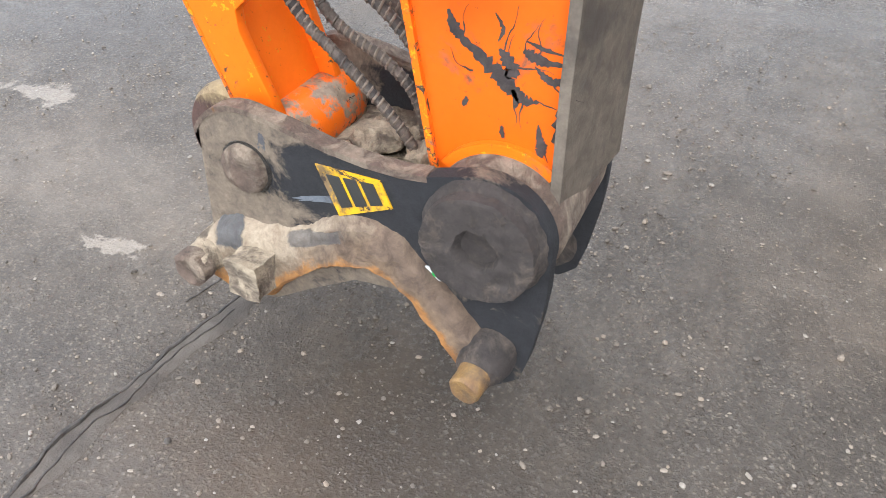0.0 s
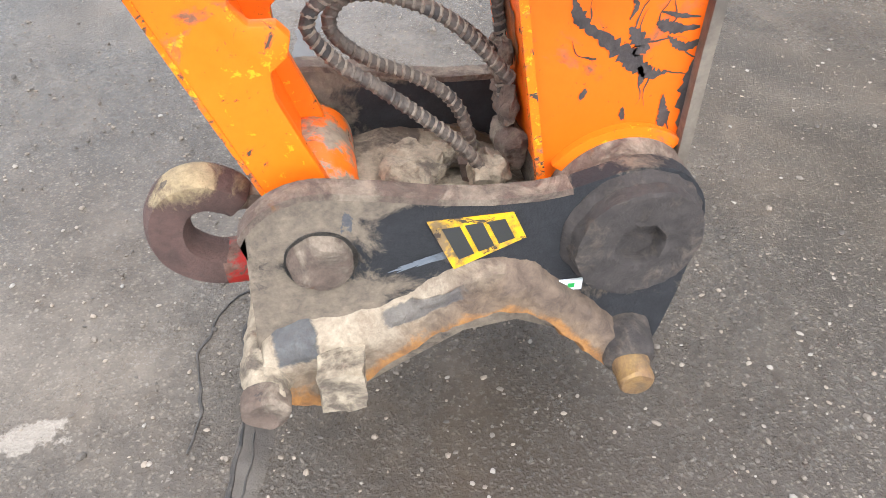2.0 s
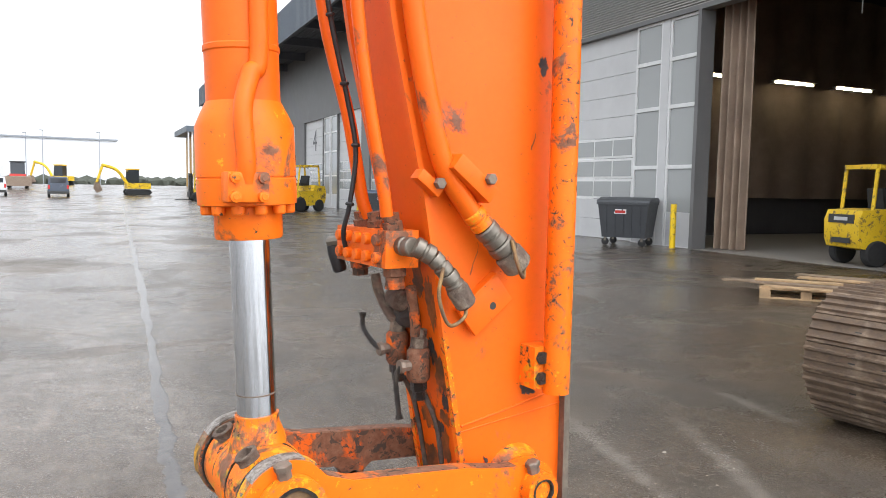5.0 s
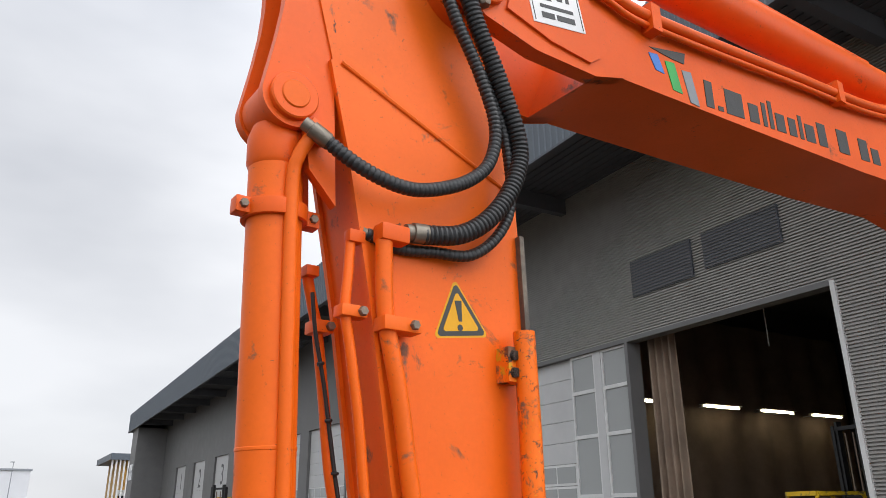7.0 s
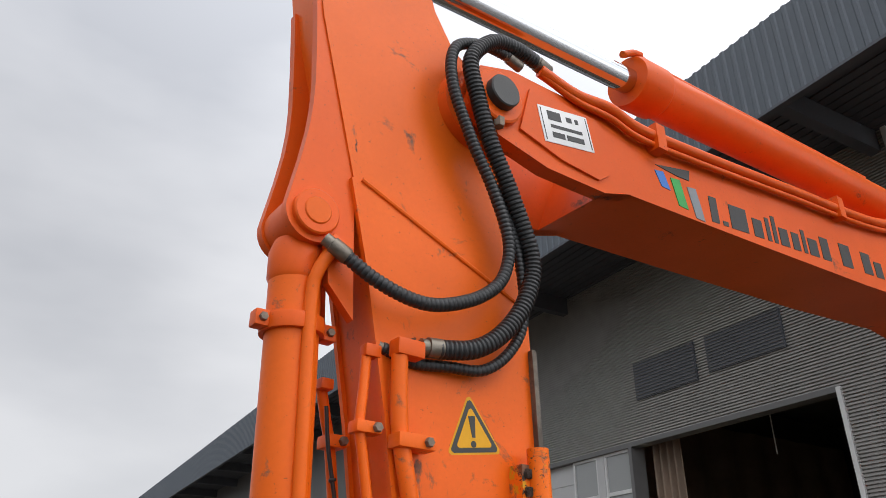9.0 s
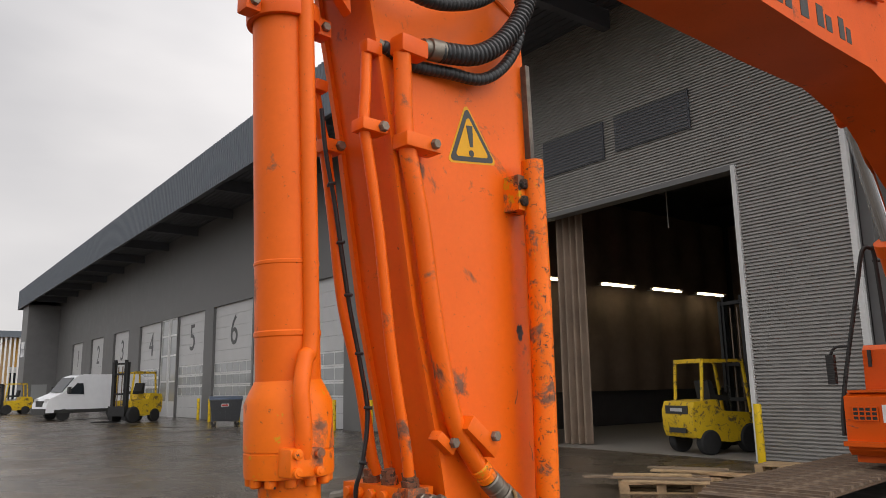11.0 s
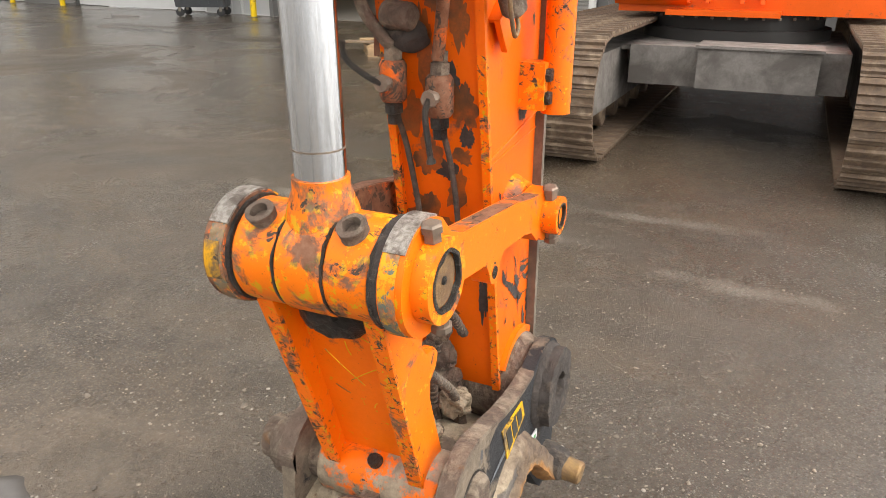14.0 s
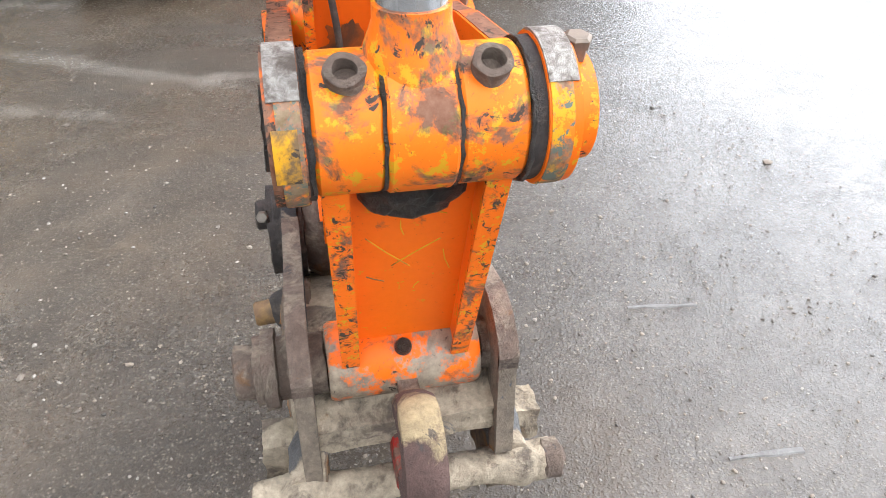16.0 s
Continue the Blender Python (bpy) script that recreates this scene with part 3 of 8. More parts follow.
g_h = mul(g_nt, g_h, mul(g_nt, g_fine, 0.40), "ADD")
g_h = mul(g_nt, g_h, mul(g_nt, scalar(g_nt, g_silt, 1.0, 0.25), scalar(g_nt, g_film, 1.0, 0.55)))
relief(g_nt, g_b, g_h, 0.9, 0.006)
# water film lying over the stones
g_nt.links.new(mul(g_nt, g_film, scalar(g_nt, g_blot, 0.50, 0.22)), g_b.inputs["Coat Weight"])
g_b.inputs["Coat IOR"].default_value = 1.33
g_nt.links.new(scalar(g_nt, g_fine, 0.16, 0.34), g_b.inputs["Coat Roughness"])
g_b.inputs["Specular IOR Level"].default_value = 0.38
g_cb = g_nt.nodes.new("ShaderNodeBump")
g_cb.inputs["Strength"].default_value, g_cb.inputs["Distance"].default_value = 0.25, 0.004
g_nt.links.new(g_fine, g_cb.inputs["Height"])
g_nt.links.new(g_cb.outputs[0], g_b.inputs["Coat Normal"])


def make_ground():
    bm = B()
    xs = [-900, -300, -120, -40, -12, -4, 0, 4, 10, 20, 40, 120, 300, 900]
    ys = [-900, -300, -90, -30, -8, -2, 2, 8, 25, 50, 74] + [76 + 2 * i for i in range(13)] + [140, 300, 900, 1600]
    V = [[bm.verts.new((x, y, ground_height(x, y))) for x in xs] for y in ys]
    for r0, r1 in zip(V, V[1:]):
        for i in range(len(xs) - 1):
            bm.faces.new((r0[i], r0[i + 1], r1[i + 1], r1[i]))
    tagged(part("ground", bm, m_asphalt), "wet grey-brown asphalt yard with gravel specks, stains and darker patches", "ground", kind="structure")


make_ground()

# ---------------------------------------------------------------- excavator arm
# The arm's middle plane is y = 0; x runs back towards the machine.
PIN_D = (0.030, 0.432)     # stick end pin
PIN_C = (-0.395, 0.437)    # lever pin in the coupler
PIN_A = (-0.560, 0.924)    # cylinder rod pin
PIN_B = (-0.025, 0.854)    # link pin in the stick
PIN_P = (-0.628, 2.676)    # cylinder base pin
PIN_F = (-0.113, 3.215)    # boom head pin
excavator = thing("excavator", "large orange tracked excavator with worn chipped paint, parked on wet asphalt", "excavator")

STICK = [(-0.075, 0.46), (-0.162, 0.932), (-0.205, 1.178), (-0.25, 1.44), (-0.328, 1.78), (-0.395, 2.20), (-0.468, 2.57), (-0.528, 2.81), (-0.665, 3.32),
         (-0.73, 3.72), (-0.62, 4.05), (-0.42, 4.02), (-0.276, 3.557), (-0.20, 3.43), (-0.07, 3.36), (-0.01, 3.25), (0.01, 3.05), (0.045, 2.82),
         (0.070, 2.62), (0.078, 2.46), (0.086, 2.20), (0.088, 1.80), (0.107, 1.35), (0.110, 1.02), (0.112, 0.66), (0.118, 0.46)]
HW = 0.092


def build_stick():
    bm = prism(B(), STICK, -HW, HW)
    stick = part("stick", bm, m_orange, excavator, "orange welded steel dipper arm with black scrapes and chips", bevel=0.006)
    # rear plate, scuffed bare
    rear = [p for p in STICK if p[0] > 0.0 and p[1] < 2.5]
    rear = sorted(rear, key=lambda p: p[1])
    bm = B()
    grid = [[bm.verts.new((x + dx, y, z)) for dx, y in ((-0.012, -0.112), (0.004, -0.112), (0.034, 0.120), (0.008, 0.120))] for x, z in rear]
    for lo_, hi_ in zip(grid, grid[1:]):
        for k in range(4):
            bm.faces.new((lo_[k], lo_[(k + 1) % 4], hi_[(k + 1) % 4], hi_[k]))
    bm.faces.new(grid[0]), bm.faces.new(list(reversed(grid[-1])))
    part("rear_plate", bm, m_rearsteel, stick, "scuffed bare steel back plate", bevel=0.003)
    # front plate dirt strip edges
    for s in (-1, 1):
        for fr, mm in ((STICK[:3], m_edge), (STICK[2:8], m_orange)):
            bm = prism(B(), fr + [(p[0] - 0.012, p[1]) for p in reversed(fr)], s * HW - 0.009, s * HW + 0.007)
            part("corner_weld", bm, mm, stick, "chipped corner edge", bevel=0.003)
    # plate joint across the side
    for s in (-1, 1):
        bm = B()
        y = s * (HW + 0.001)
        sweep(bm, [(-0.165, y, 0.985), (-0.05, y, 1.005), (0.105, y, 1.035)], 0.0028, 8)
        sweep(bm, smooth_path([(-0.18, y, 0.972), (-0.05, y, 0.985), (0.105, y, 1.0)]), 0.0018, 8)
        part("weld_seam", bm, m_orange, stick)
        # seam on the upper side
        bm = sweep(B(), [(-0.505, y, 2.818), (-0.24, y, 2.710), (0.030, y, 2.601)], 0.007, 8)
        part("weld_seam", bm, m_orange, stick)
    # end boss
    bm = turned(B(), (PIN_D[0], -0.136, PIN_D[1]), (PIN_D[0], 0.136, PIN_D[1]), [(0, 0.092), (0.03, 0.098), (0.10, 0.108), (0.9, 0.108), (0.97, 0.096), (1, 0.088)], 48)
    part("end_boss", bm, m_brown, stick, "muddy end boss of the arm")
    bm = prism(B(), arc(PIN_D, 0.124, 50, 145, 14) + list(reversed(arc(PIN_D, 0.104, 50, 145, 14))), -HW - 0.012, HW + 0.012)
    part("boss_weld", bm, m_link, stick, "mud-stained weld round the boss", bevel=0.008)
    bm = turned(B(), (PIN_B[0], -0.122, PIN_B[1]), (PIN_B[0], 0.122, PIN_B[1]), [(0, 0.058), (0.08, 0.066), (0.12, 0.072), (0.88, 0.072), (0.92, 0.066), (1, 0.058)], 40)
    part("link_boss", bm, m_orange_worn, stick)
    bm = turned(B(), (PIN_F[0], -0.125, PIN_F[1]), (PIN_F[0], 0.125, PIN_F[1]), [(0, 0.14), (0.15, 0.15), (0.85, 0.15), (1, 0.14)], 40)
    part("pivot_boss", bm, m_orange_top, stick)
    # lug plates for the cylinder
    lug = [(-0.50, 2.42), (-0.575, 2.50)] + arc(PIN_P, 0.078, 300, 165, 12) + [(-0.692, 2.76), (-0.680, 2.83), (-0.668, 2.92), (-0.663, 3.0), (-0.664, 3.08), (-0.674, 3.22), (-0.692, 3.42), (-0.64, 3.42), (-0.58, 3.10), (-0.52, 2.75)]
    for s in (-1, 1):
        bm = prism(B(), lug, s * 0.086, s * 0.058)
        part("lug_plate", bm, m_orange_top, stick, bevel=0.004)
        bm = rod(B(), (PIN_P[0], s * 0.080, PIN_P[1]), (PIN_P[0], s * 0.104, PIN_P[1]), 0.062, 40, 0.004)
        part("lug_boss", bm, m_orange_top, stick)
        bm = rod(B(), (PIN_P[0], s * 0.09, PIN_P[1]), (PIN_P[0], s * 0.108, PIN_P[1]), 0.037, 32, 0.003)
        part("cylinder_pin", bm, m_orange, stick)
    return stick


stick = build_stick()


def flake(cx, cz, rx, rz, y, seed, tilt=0.0, n=64, spike=0.45):
    """A torn-edged patch where the paint is scraped off, just proud of the face."""
    bm = B()
    pts = []
    for i in range(n):
        a = 2 * math.pi * i / n
        e = Vector((math.cos(a), math.sin(a), seed * 1.7))
        k = 1 + spike * (1.1 * noise.noise(e * 1.3) + 0.8 * noise.noise(e * 3.4) + 0.5 * noise.noise(e * 8.0))
        u, v = rx * k * math.cos(a), rz * k * math.sin(a)
        pts.append((cx + u * math.cos(tilt) - v * math.sin(tilt), cz + u * math.sin(tilt) + v * math.cos(tilt)))
    c = bm.verts.new((cx, y, cz))
    vs = [bm.verts.new((p[0], y, p[1])) for p in pts]
    for i in range(n):
        bm.faces.new((c, vs[i], vs[(i + 1) % n]))
    return bm


def hairline(x, z, ang, length, y, seed, w=0.0013):
    """A thin wandering crack in the paint."""
    rnd = random.Random(seed)
    bm = B()
    p, a, prev = Vector((x, z)), radians(ang), None
    n = max(6, int(length / 0.006))
    for i in range(n + 1):
        a += rnd.uniform(-0.45, 0.45)
        d = Vector((math.cos(a), math.sin(a)))
        nn = Vector((-d.y, d.x))
        ww = w * (1.25 - i / n) * rnd.uniform(0.6, 1.5)
        row = [bm.verts.new((p.x + nn.x * k, y, p.y + nn.y * k)) for k in (-ww, ww)]
        if prev:
            bm.faces.new((prev[0], prev[1], row[1], row[0]))
        prev = row
        p = p + d * (length / n)
    return bm


def tear(pts, y, seed, n=9):
    """A ragged scrape along a line of (x, z, half width)."""
    rnd = random.Random(seed)
    path = smooth_path([(x, w, z) for x, z, w in pts], n)
    bm, prev = B(), None
    for i, q in enumerate(path):
        d = path[min(i + 1, len(path) - 1)] - path[max(i - 1, 0)]
        nn = Vector((-d.z, d.x)).normalized()
        w = max(0.0004, q.y)
        ends = []
        for k in (-1, 1):
            r = w * k * (1 + 0.75 * noise.noise(Vector((i * 0.55, k * 5.0, seed))) + rnd.uniform(-0.25, 0.25))
            ends.append(bm.verts.new((q.x + nn.x * r, y, q.z + nn.y * r)))
        if prev:
            bm.faces.new((prev[0], prev[1], ends[1], ends[0]))
        prev = ends
    return bm


TEARS = [[(-0.070, 0.735, 0.002), (-0.060, 0.712, 0.008), (-0.047, 0.698, 0.006), (-0.014, 0.674, 0.008), (0.012, 0.654, 0.012), (0.034, 0.636, 0.009), (0.050, 0.628, 0.007), (0.070, 0.630, 0.001)],
         [(0.006, 0.694, 0.002), (0.016, 0.684, 0.008), (0.027, 0.668, 0.010), (0.018, 0.656, 0.004)], [(0.040, 0.698, 0.002), (0.052, 0.694, 0.008), (0.070, 0.688, 0.006), (0.098, 0.689, 0.002)],
         [(0.044, 0.712, 0.001), (0.066, 0.706, 0.003), (0.096, 0.702, 0.001)], [(0.058, 0.680, 0.001), (0.072, 0.668, 0.005), (0.088, 0.663, 0.006), (0.106, 0.672, 0.003)],
         [(0.071, 0.596, 0.001), (0.075, 0.574, 0.006), (0.079, 0.557, 0.008), (0.074, 0.538, 0.001)], [(0.112, 0.670, 0.002), (0.106, 0.632, 0.008), (0.103, 0.600, 0.011), (0.107, 0.556, 0.007), (0.111, 0.510, 0.002)],
         [(-0.002, 0.742, 0.001), (0.010, 0.722, 0.003), (0.004, 0.704, 0.001)], [(0.030, 0.640, 0.003), (0.036, 0.622, 0.004), (0.034, 0.612, 0.001)]]
for i, pts in enumerate(TEARS):
    part("paint_scar", tear(pts, -HW - 0.0012, 3 + i), m_scar, stick, "bare dark scrape in the paint", smooth=False)
SCARS = [(0.019, 0.570, 0.004, 0.009, 0.2), (-0.040, 0.606, 0.004, 0.008, -0.3), (0.006, 1.043, 0.021, 0.019, 0.3), (0.026, 1.738, 0.013, 0.019, 0.2), (-0.10, 0.90, 0.004, 0.009, 0.5), (0.055, 1.22, 0.005, 0.012, 0.1)]
for i, (x, z, ang, ln) in enumerate(((-0.02, 0.68, -25, 0.07), (0.012, 0.69, 70, 0.07), (0.020, 0.66, 55, 0.06), (0.045, 0.69, 95, 0.05), (0.03, 0.64, -70, 0.06), (0.07, 0.63, -20, 0.05), (0.045, 0.63, -60, 0.05), (-0.05, 0.70, 75, 0.05),
                                          (0.078, 0.56, -70, 0.05), (0.026, 0.67, 15, 0.06), (0.06, 0.69, 50, 0.06), (-0.03, 0.655, 190, 0.05), (0.085, 0.66, -35, 0.05), (-0.15, 1.30, 80, 0.07), (0.06, 1.42, 95, 0.05), (0.0, 1.56, 85, 0.04))):
    part("paint_crack", hairline(x, z, ang, ln, -HW - 0.0010, 60 + i, 0.0010), m_scar, stick, smooth=False)
for i, (cx, cz, rx, rz, tl) in enumerate(SCARS):
    part("paint_scar", flake(cx, cz, rx, rz, -HW - 0.0012, i, tl), m_scar, stick, "bare dark scrape in the paint", smooth=False)


def build_link(s):
    """Side link from the rod pin to the stick."""
    ex = 0.016 if s < 0 else 0.006
    y0, y1 = s * (0.112 + ex), s * (0.148 + ex)
    o = []
    o += arc(PIN_A, 0.084, 62, 290, 22)
    o += [(-0.490, 0.884), (-0.44, 0.874), (-0.355, 0.864)]
    o += [(-0.345, 0.858), (-0.333, 0.840)] + arc((-0.309, 0.836), 0.021, 200, 340, 8) + [(-0.283, 0.846), (-0.266, 0.860)]
    o += [(-0.16, 0.852), (-0.115, 0.842), (-0.080, 0.815)]
    o += arc(PIN_B, 0.054, 225, 450, 18)
    o += [(-0.070, 0.905), (-0.115, 0.910), (-0.20, 0.926), (-0.34, 0.940), (-0.44, 0.950), (-0.49, 0.968)]
    top = [(-0.49, 0.968), (-0.44, 0.950), (-0.34, 0.940), (-0.20, 0.926), (-0.115, 0.910), (-0.070, 0.905)]
    link = part("side_link", prism(B(), o, y0, y1), m_link if s < 0 else m_greasy, excavator, "orange forged side link with greasy pin ends", bevel=0.006)
    bm = prism(B(), [(x, z + 0.0012) for x, z in top] + [(x, z - 0.004) for x, z in reversed(top)], s * (0.116 + ex), s * (0.1445 + ex))
    part("grimy_edge", bm, m_grimyedge, link, "grimy brown upper edge")
    ya = 0.190 if s < 0 else 0.158
    if s < 0:
        bm = ring_plate(B(), PIN_A, 0.061, 0.042, s * (0.140 + ex), s * ya)
        part("pin_collar", bm, m_orange_worn, link, bevel=0.003)
    else:
        bm = prism(B(), arc(PIN_A, 0.0870, 158, 196, 8) + list(reversed(arc(PIN_A, 0.082, 158, 196, 8))), 0.1245, 0.1495)
        part("paint_patch", bm, m_yellowpaint, link, "patch of bright yellow paint", bevel=0.001)
    bm = rod(B(), (PIN_A[0], s * 0.10, PIN_A[1]), (PIN_A[0], s * (ya - 0.006), PIN_A[1]), 0.0405, 36, 0.003)
    part("pin", bm, m_pinrust, link, "rust-brown pin end with grease")
    bm = ring_plate(B(), PIN_A, 0.0455, 0.0395, s * (ya - 0.006), s * (ya + 0.0015))
    rough_up(bm, 0.0025, 70, s)
    part("grease_ring", bm, m_grease, link, "black grease squeezed round the pin")
    yb = 0.196 if s < 0 else 0.164
    bm = ring_plate(B(), PIN_B, 0.0270, 0.0222, s * (yb - 0.006), s * (yb + 0.0015))
    rough_up(bm, 0.002, 70, s)
    part("grease_ring", bm, m_grease, link)
    bm = turned(B(), (PIN_A[0], s * (ya - 0.008), PIN_A[1]), (PIN_A[0], s * (ya - 0.002), PIN_A[1]), [(0, 0.006), (0.8, 0.006), (1, 0.003)], 12)
    part("grease_nipple", bm, m_grease, link)
    bm = prism(B(), arc(PIN_A, 0.0855, 50, 300, 30) + list(reversed(arc(PIN_A, 0.07, 50, 300, 30))), s * (0.114 + ex), s * (0.138 + ex))
    part("worn_band", bm, m_wornband, link, "grey worn band with flaking paint", bevel=0.002)
    bm = ring_plate(B(), PIN_B, 0.0385, 0.0245, s * 0.150, s * yb)
    part("pin_collar", bm, m_edge, link, bevel=0.003)
    bm = rod(B(), (PIN_B[0], s * 0.10, PIN_B[1]), (PIN_B[0], s * (yb - 0.005), PIN_B[1]), 0.0228, 32, 0.003)
    part("pin", bm, m_orange_worn, link)
    # cross bolts through the collars
    for c, r, lean in ((PIN_A, 0.072, -0.20), (PIN_B, 0.048, -0.25)):
        for d in (1, -1):
            if s > 0:
                continue
            bm = B()
            turned(bm, (c[0] + lean * d * (r - 0.012), s * 0.174, c[1] + d * (r - 0.012)), (c[0] + lean * d * (r + 0.014), s * 0.174, c[1] + d * (r + 0.014)), [(0, 0.013), (0.5, 0.013), (0.55, 0.016), (0.9, 0.016), (1, 0.012)], 6 if d > 0 else 8)
            part("bolt", bm, m_bolt, link)
    bm = ring_plate(B(), (-0.309, 0.836), 0.0115, 0.009, s * (0.1115 + ex), s * (0.1492 + ex), 20)
    part("ear_bush", bm, m_grease, link)
    bm = rod(B(), (-0.309, s * (0.112 + ex), 0.836), (-0.309, s * (0.1486 + ex), 0.836), 0.009, 16)
    part("ear_hole", bm, m_grease, link)
    bm = ring_plate(B(), PIN_A, 0.0795, 0.05, s * 0.1125, s * (0.1125 + ex))
    rough_up(bm, 0.0022, 50, s)
    part("grease_washer", bm, m_greasepin, link, "brown-black grease squeezed between the bosses")
    # worn flat tops of the link heads
    bm = prism(B(), arc(PIN_A, 0.0870, 70, 140, 8) + list(reversed(arc(PIN_A, 0.081, 70, 140, 8))), s * (0.113 + ex), s * (0.145 + ex))
    part("worn_edge", bm, m_steel, link, "bare pitted steel where paint is rubbed off")
    return link


for s in (-1, 1):
    build_link(s)


def build_lever():
    """The tipping lever between rod pin and coupler: two side plates, a web and two bosses."""
    ax = Vector((PIN_C[0] - PIN_A[0], PIN_C[1] - PIN_A[1]))
    L = ax.length
    d = ax / L
    n = Vector((-d.y, d.x))      # towards the stick
    def P(u, v):
        q = Vector(PIN_A) + d * u + n * v
        return (q.x, q.y)
    web = prism(B(), [P(0.06, -0.004), P(0.06, 0.010), P(L - 0.05, 0.010), P(L - 0.05, -0.004)], -0.088, 0.088)
    lever = part("tipping_lever", web, m_web, excavator, "orange tipping lever with caked mud at its lower boss", bevel=0.002)
    for s in (-1, 1):
        o = [P(0.03, -0.052), P(0.12, -0.050), P(L - 0.06, -0.040), P(L, -0.045), P(L + 0.01, 0.040), P(L - 0.06, 0.042), P(L - 0.13, 0.038), P(L - 0.20, 0.036)]
        o += [P(0.282, 0.046), P(0.272, 0.072), P(0.251, 0.086), P(0.231, 0.078), P(0.221, 0.050)]
        o += [P(0.195, 0.040), P(0.172, 0.050), P(0.158, 0.083), P(0.139, 0.090), P(0.122, 0.080), P(0.114, 0.058), P(0.09, 0.050), P(0.03, 0.055)]
        bm = prism(B(), o, 0.084, 0.107)
        k = Matrix(((1, 0, 0, 0), (0, s, 0, 0), (0, 0, 1, 0), (0, 0, 0, 1)))
        bmesh.ops.transform(bm, matrix=k, verts=bm.verts)
        # narrower at the bottom
        for v in bm.verts:
            t = (Vector((v.co.x, v.co.z)) - Vector(PIN_A)).dot(d) / L
            v.co.y *= 1.0 - 0.10 * max(0, min(1, t))
        side = part("side_plate", bm, m_link, lever, bevel=0.004)
        for u, v in ((0.139, 0.070), (0.251, 0.066)):
            q = P(u, v)
            part("lug_hole", rod(B(), (q[0], s * 0.074, q[1]), (q[0], s * 0.1005, q[1]), 0.009, 16), m_dark, lever)
        # worn front edge strips
        e = [P(0.05, -0.055), P(L - 0.05, -0.044), P(L - 0.05, -0.038), P(0.05, -0.047)]
        bm = prism(B(), e, s * 0.078, s * 0.108)
        for v in bm.verts:
            t = (Vector((v.co.x, v.co.z)) - Vector(PIN_A)).dot(d) / L
            v.co.y *= 1.0 - 0.10 * max(0, min(1, t))
        part("plate_edge", bm, m_edge, lever, "chipped edge with dark wear")
    for s in (-1, 1):
        bm = turned(B(), (PIN_A[0], s * 0.040, PIN_A[1]), (PIN_A[0], s * 0.111, PIN_A[1]), [(0, 0.074), (0.06, 0.077), (0.94, 0.077), (1, 0.074)], 48)
        part("upper_boss", bm, m_orange_worn, lever)
        bm = turned(B(), (PIN_A[0] - 0.040, s * 0.074, PIN_A[1] + 0.062), (PIN_A[0] - 0.0505, s * 0.074, PIN_A[1] + 0.0783), [(0, 0.0205), (0.55, 0.0195), (0.6, 0.0212), (0.95, 0.0212), (1, 0.0195), (1, 0.0128), (0.25, 0.0120), (0.2, 0.0)], 28)
        rough_up(bm, 0.0026, 55, s)
        port = part("grease_port", bm, m_brown, lever, "greasy open port ring")
        # rubber-like grease seams
        for yy in (0.0385, 0.1135):
            bm = ring_plate(B(), PIN_A, 0.0775 if yy < 0.1 else 0.080, 0.06, s * (yy - 0.0022), s * (yy + 0.0022))
            rough_up(bm, 0.003, 60)
            part("grease_seam", bm, m_grease, lever)
    # scratches through the paint of the front web
    for u0, y0, u1, y1 in ((0.20, 0.055, 0.27, -0.005), (0.265, 0.02, 0.215, -0.045), (0.17, 0.01, 0.20, 0.005), (0.24, -0.05, 0.285, -0.062), (0.30, 0.03, 0.285, 0.055), (0.15, -0.02, 0.165, -0.05), (0.31, -0.02, 0.325, -0.012)):
        a, c = P(u0, -0.0042), P(u1, -0.0042)
        part("paint_scratch", sweep(B(), [(a[0], y0, a[1]), ((a[0] + c[0]) / 2, (y0 + y1) / 2 + 0.002, (a[1] + c[1]) / 2), (c[0], y1, c[1])], 0.0009, 6), m_yellow, lever)
    # lower boss
    bm = turned(B(), (PIN_C[0], -0.120, PIN_C[1]), (PIN_C[0], 0.120, PIN_C[1]), [(0, 0.060), (0.03, 0.064), (0.97, 0.064), (1, 0.060)], 48)
    part("lower_boss", bm, m_orange_low, lever, "orange boss half covered by dried mud")
    bm = turned(B(), (PIN_C[0] - 0.044, 0.002, PIN_C[1] + 0.050), (PIN_C[0] - 0.053, 0.002, PIN_C[1] + 0.061), [(0, 0.014), (0.7, 0.013), (1, 0.011)], 16)
    part("grease_port", bm, m_grease, lever)
    # clot of grease under the rod eye
    bm = B()
    bmesh.ops.create_icosphere(bm, subdivisions=4, radius=1)
    q = P(0.088, -0.016)
    bmesh.ops.transform(bm, matrix=Matrix.Translation((q[0], 0, q[1])) @ Matrix.Rotation(math.atan2(-d.x, -d.y), 4, "Y") @ Matrix.Diagonal((0.030, 0.066, 0.050, 1)), verts=bm.verts)
    rough_up(bm, 0.007, 40)
    rough_up(bm, 0.005, 110)
    part("grease_clot", bm, m_grease, lever, "lump of black grease and grit")
    return lever


lever = build_lever()


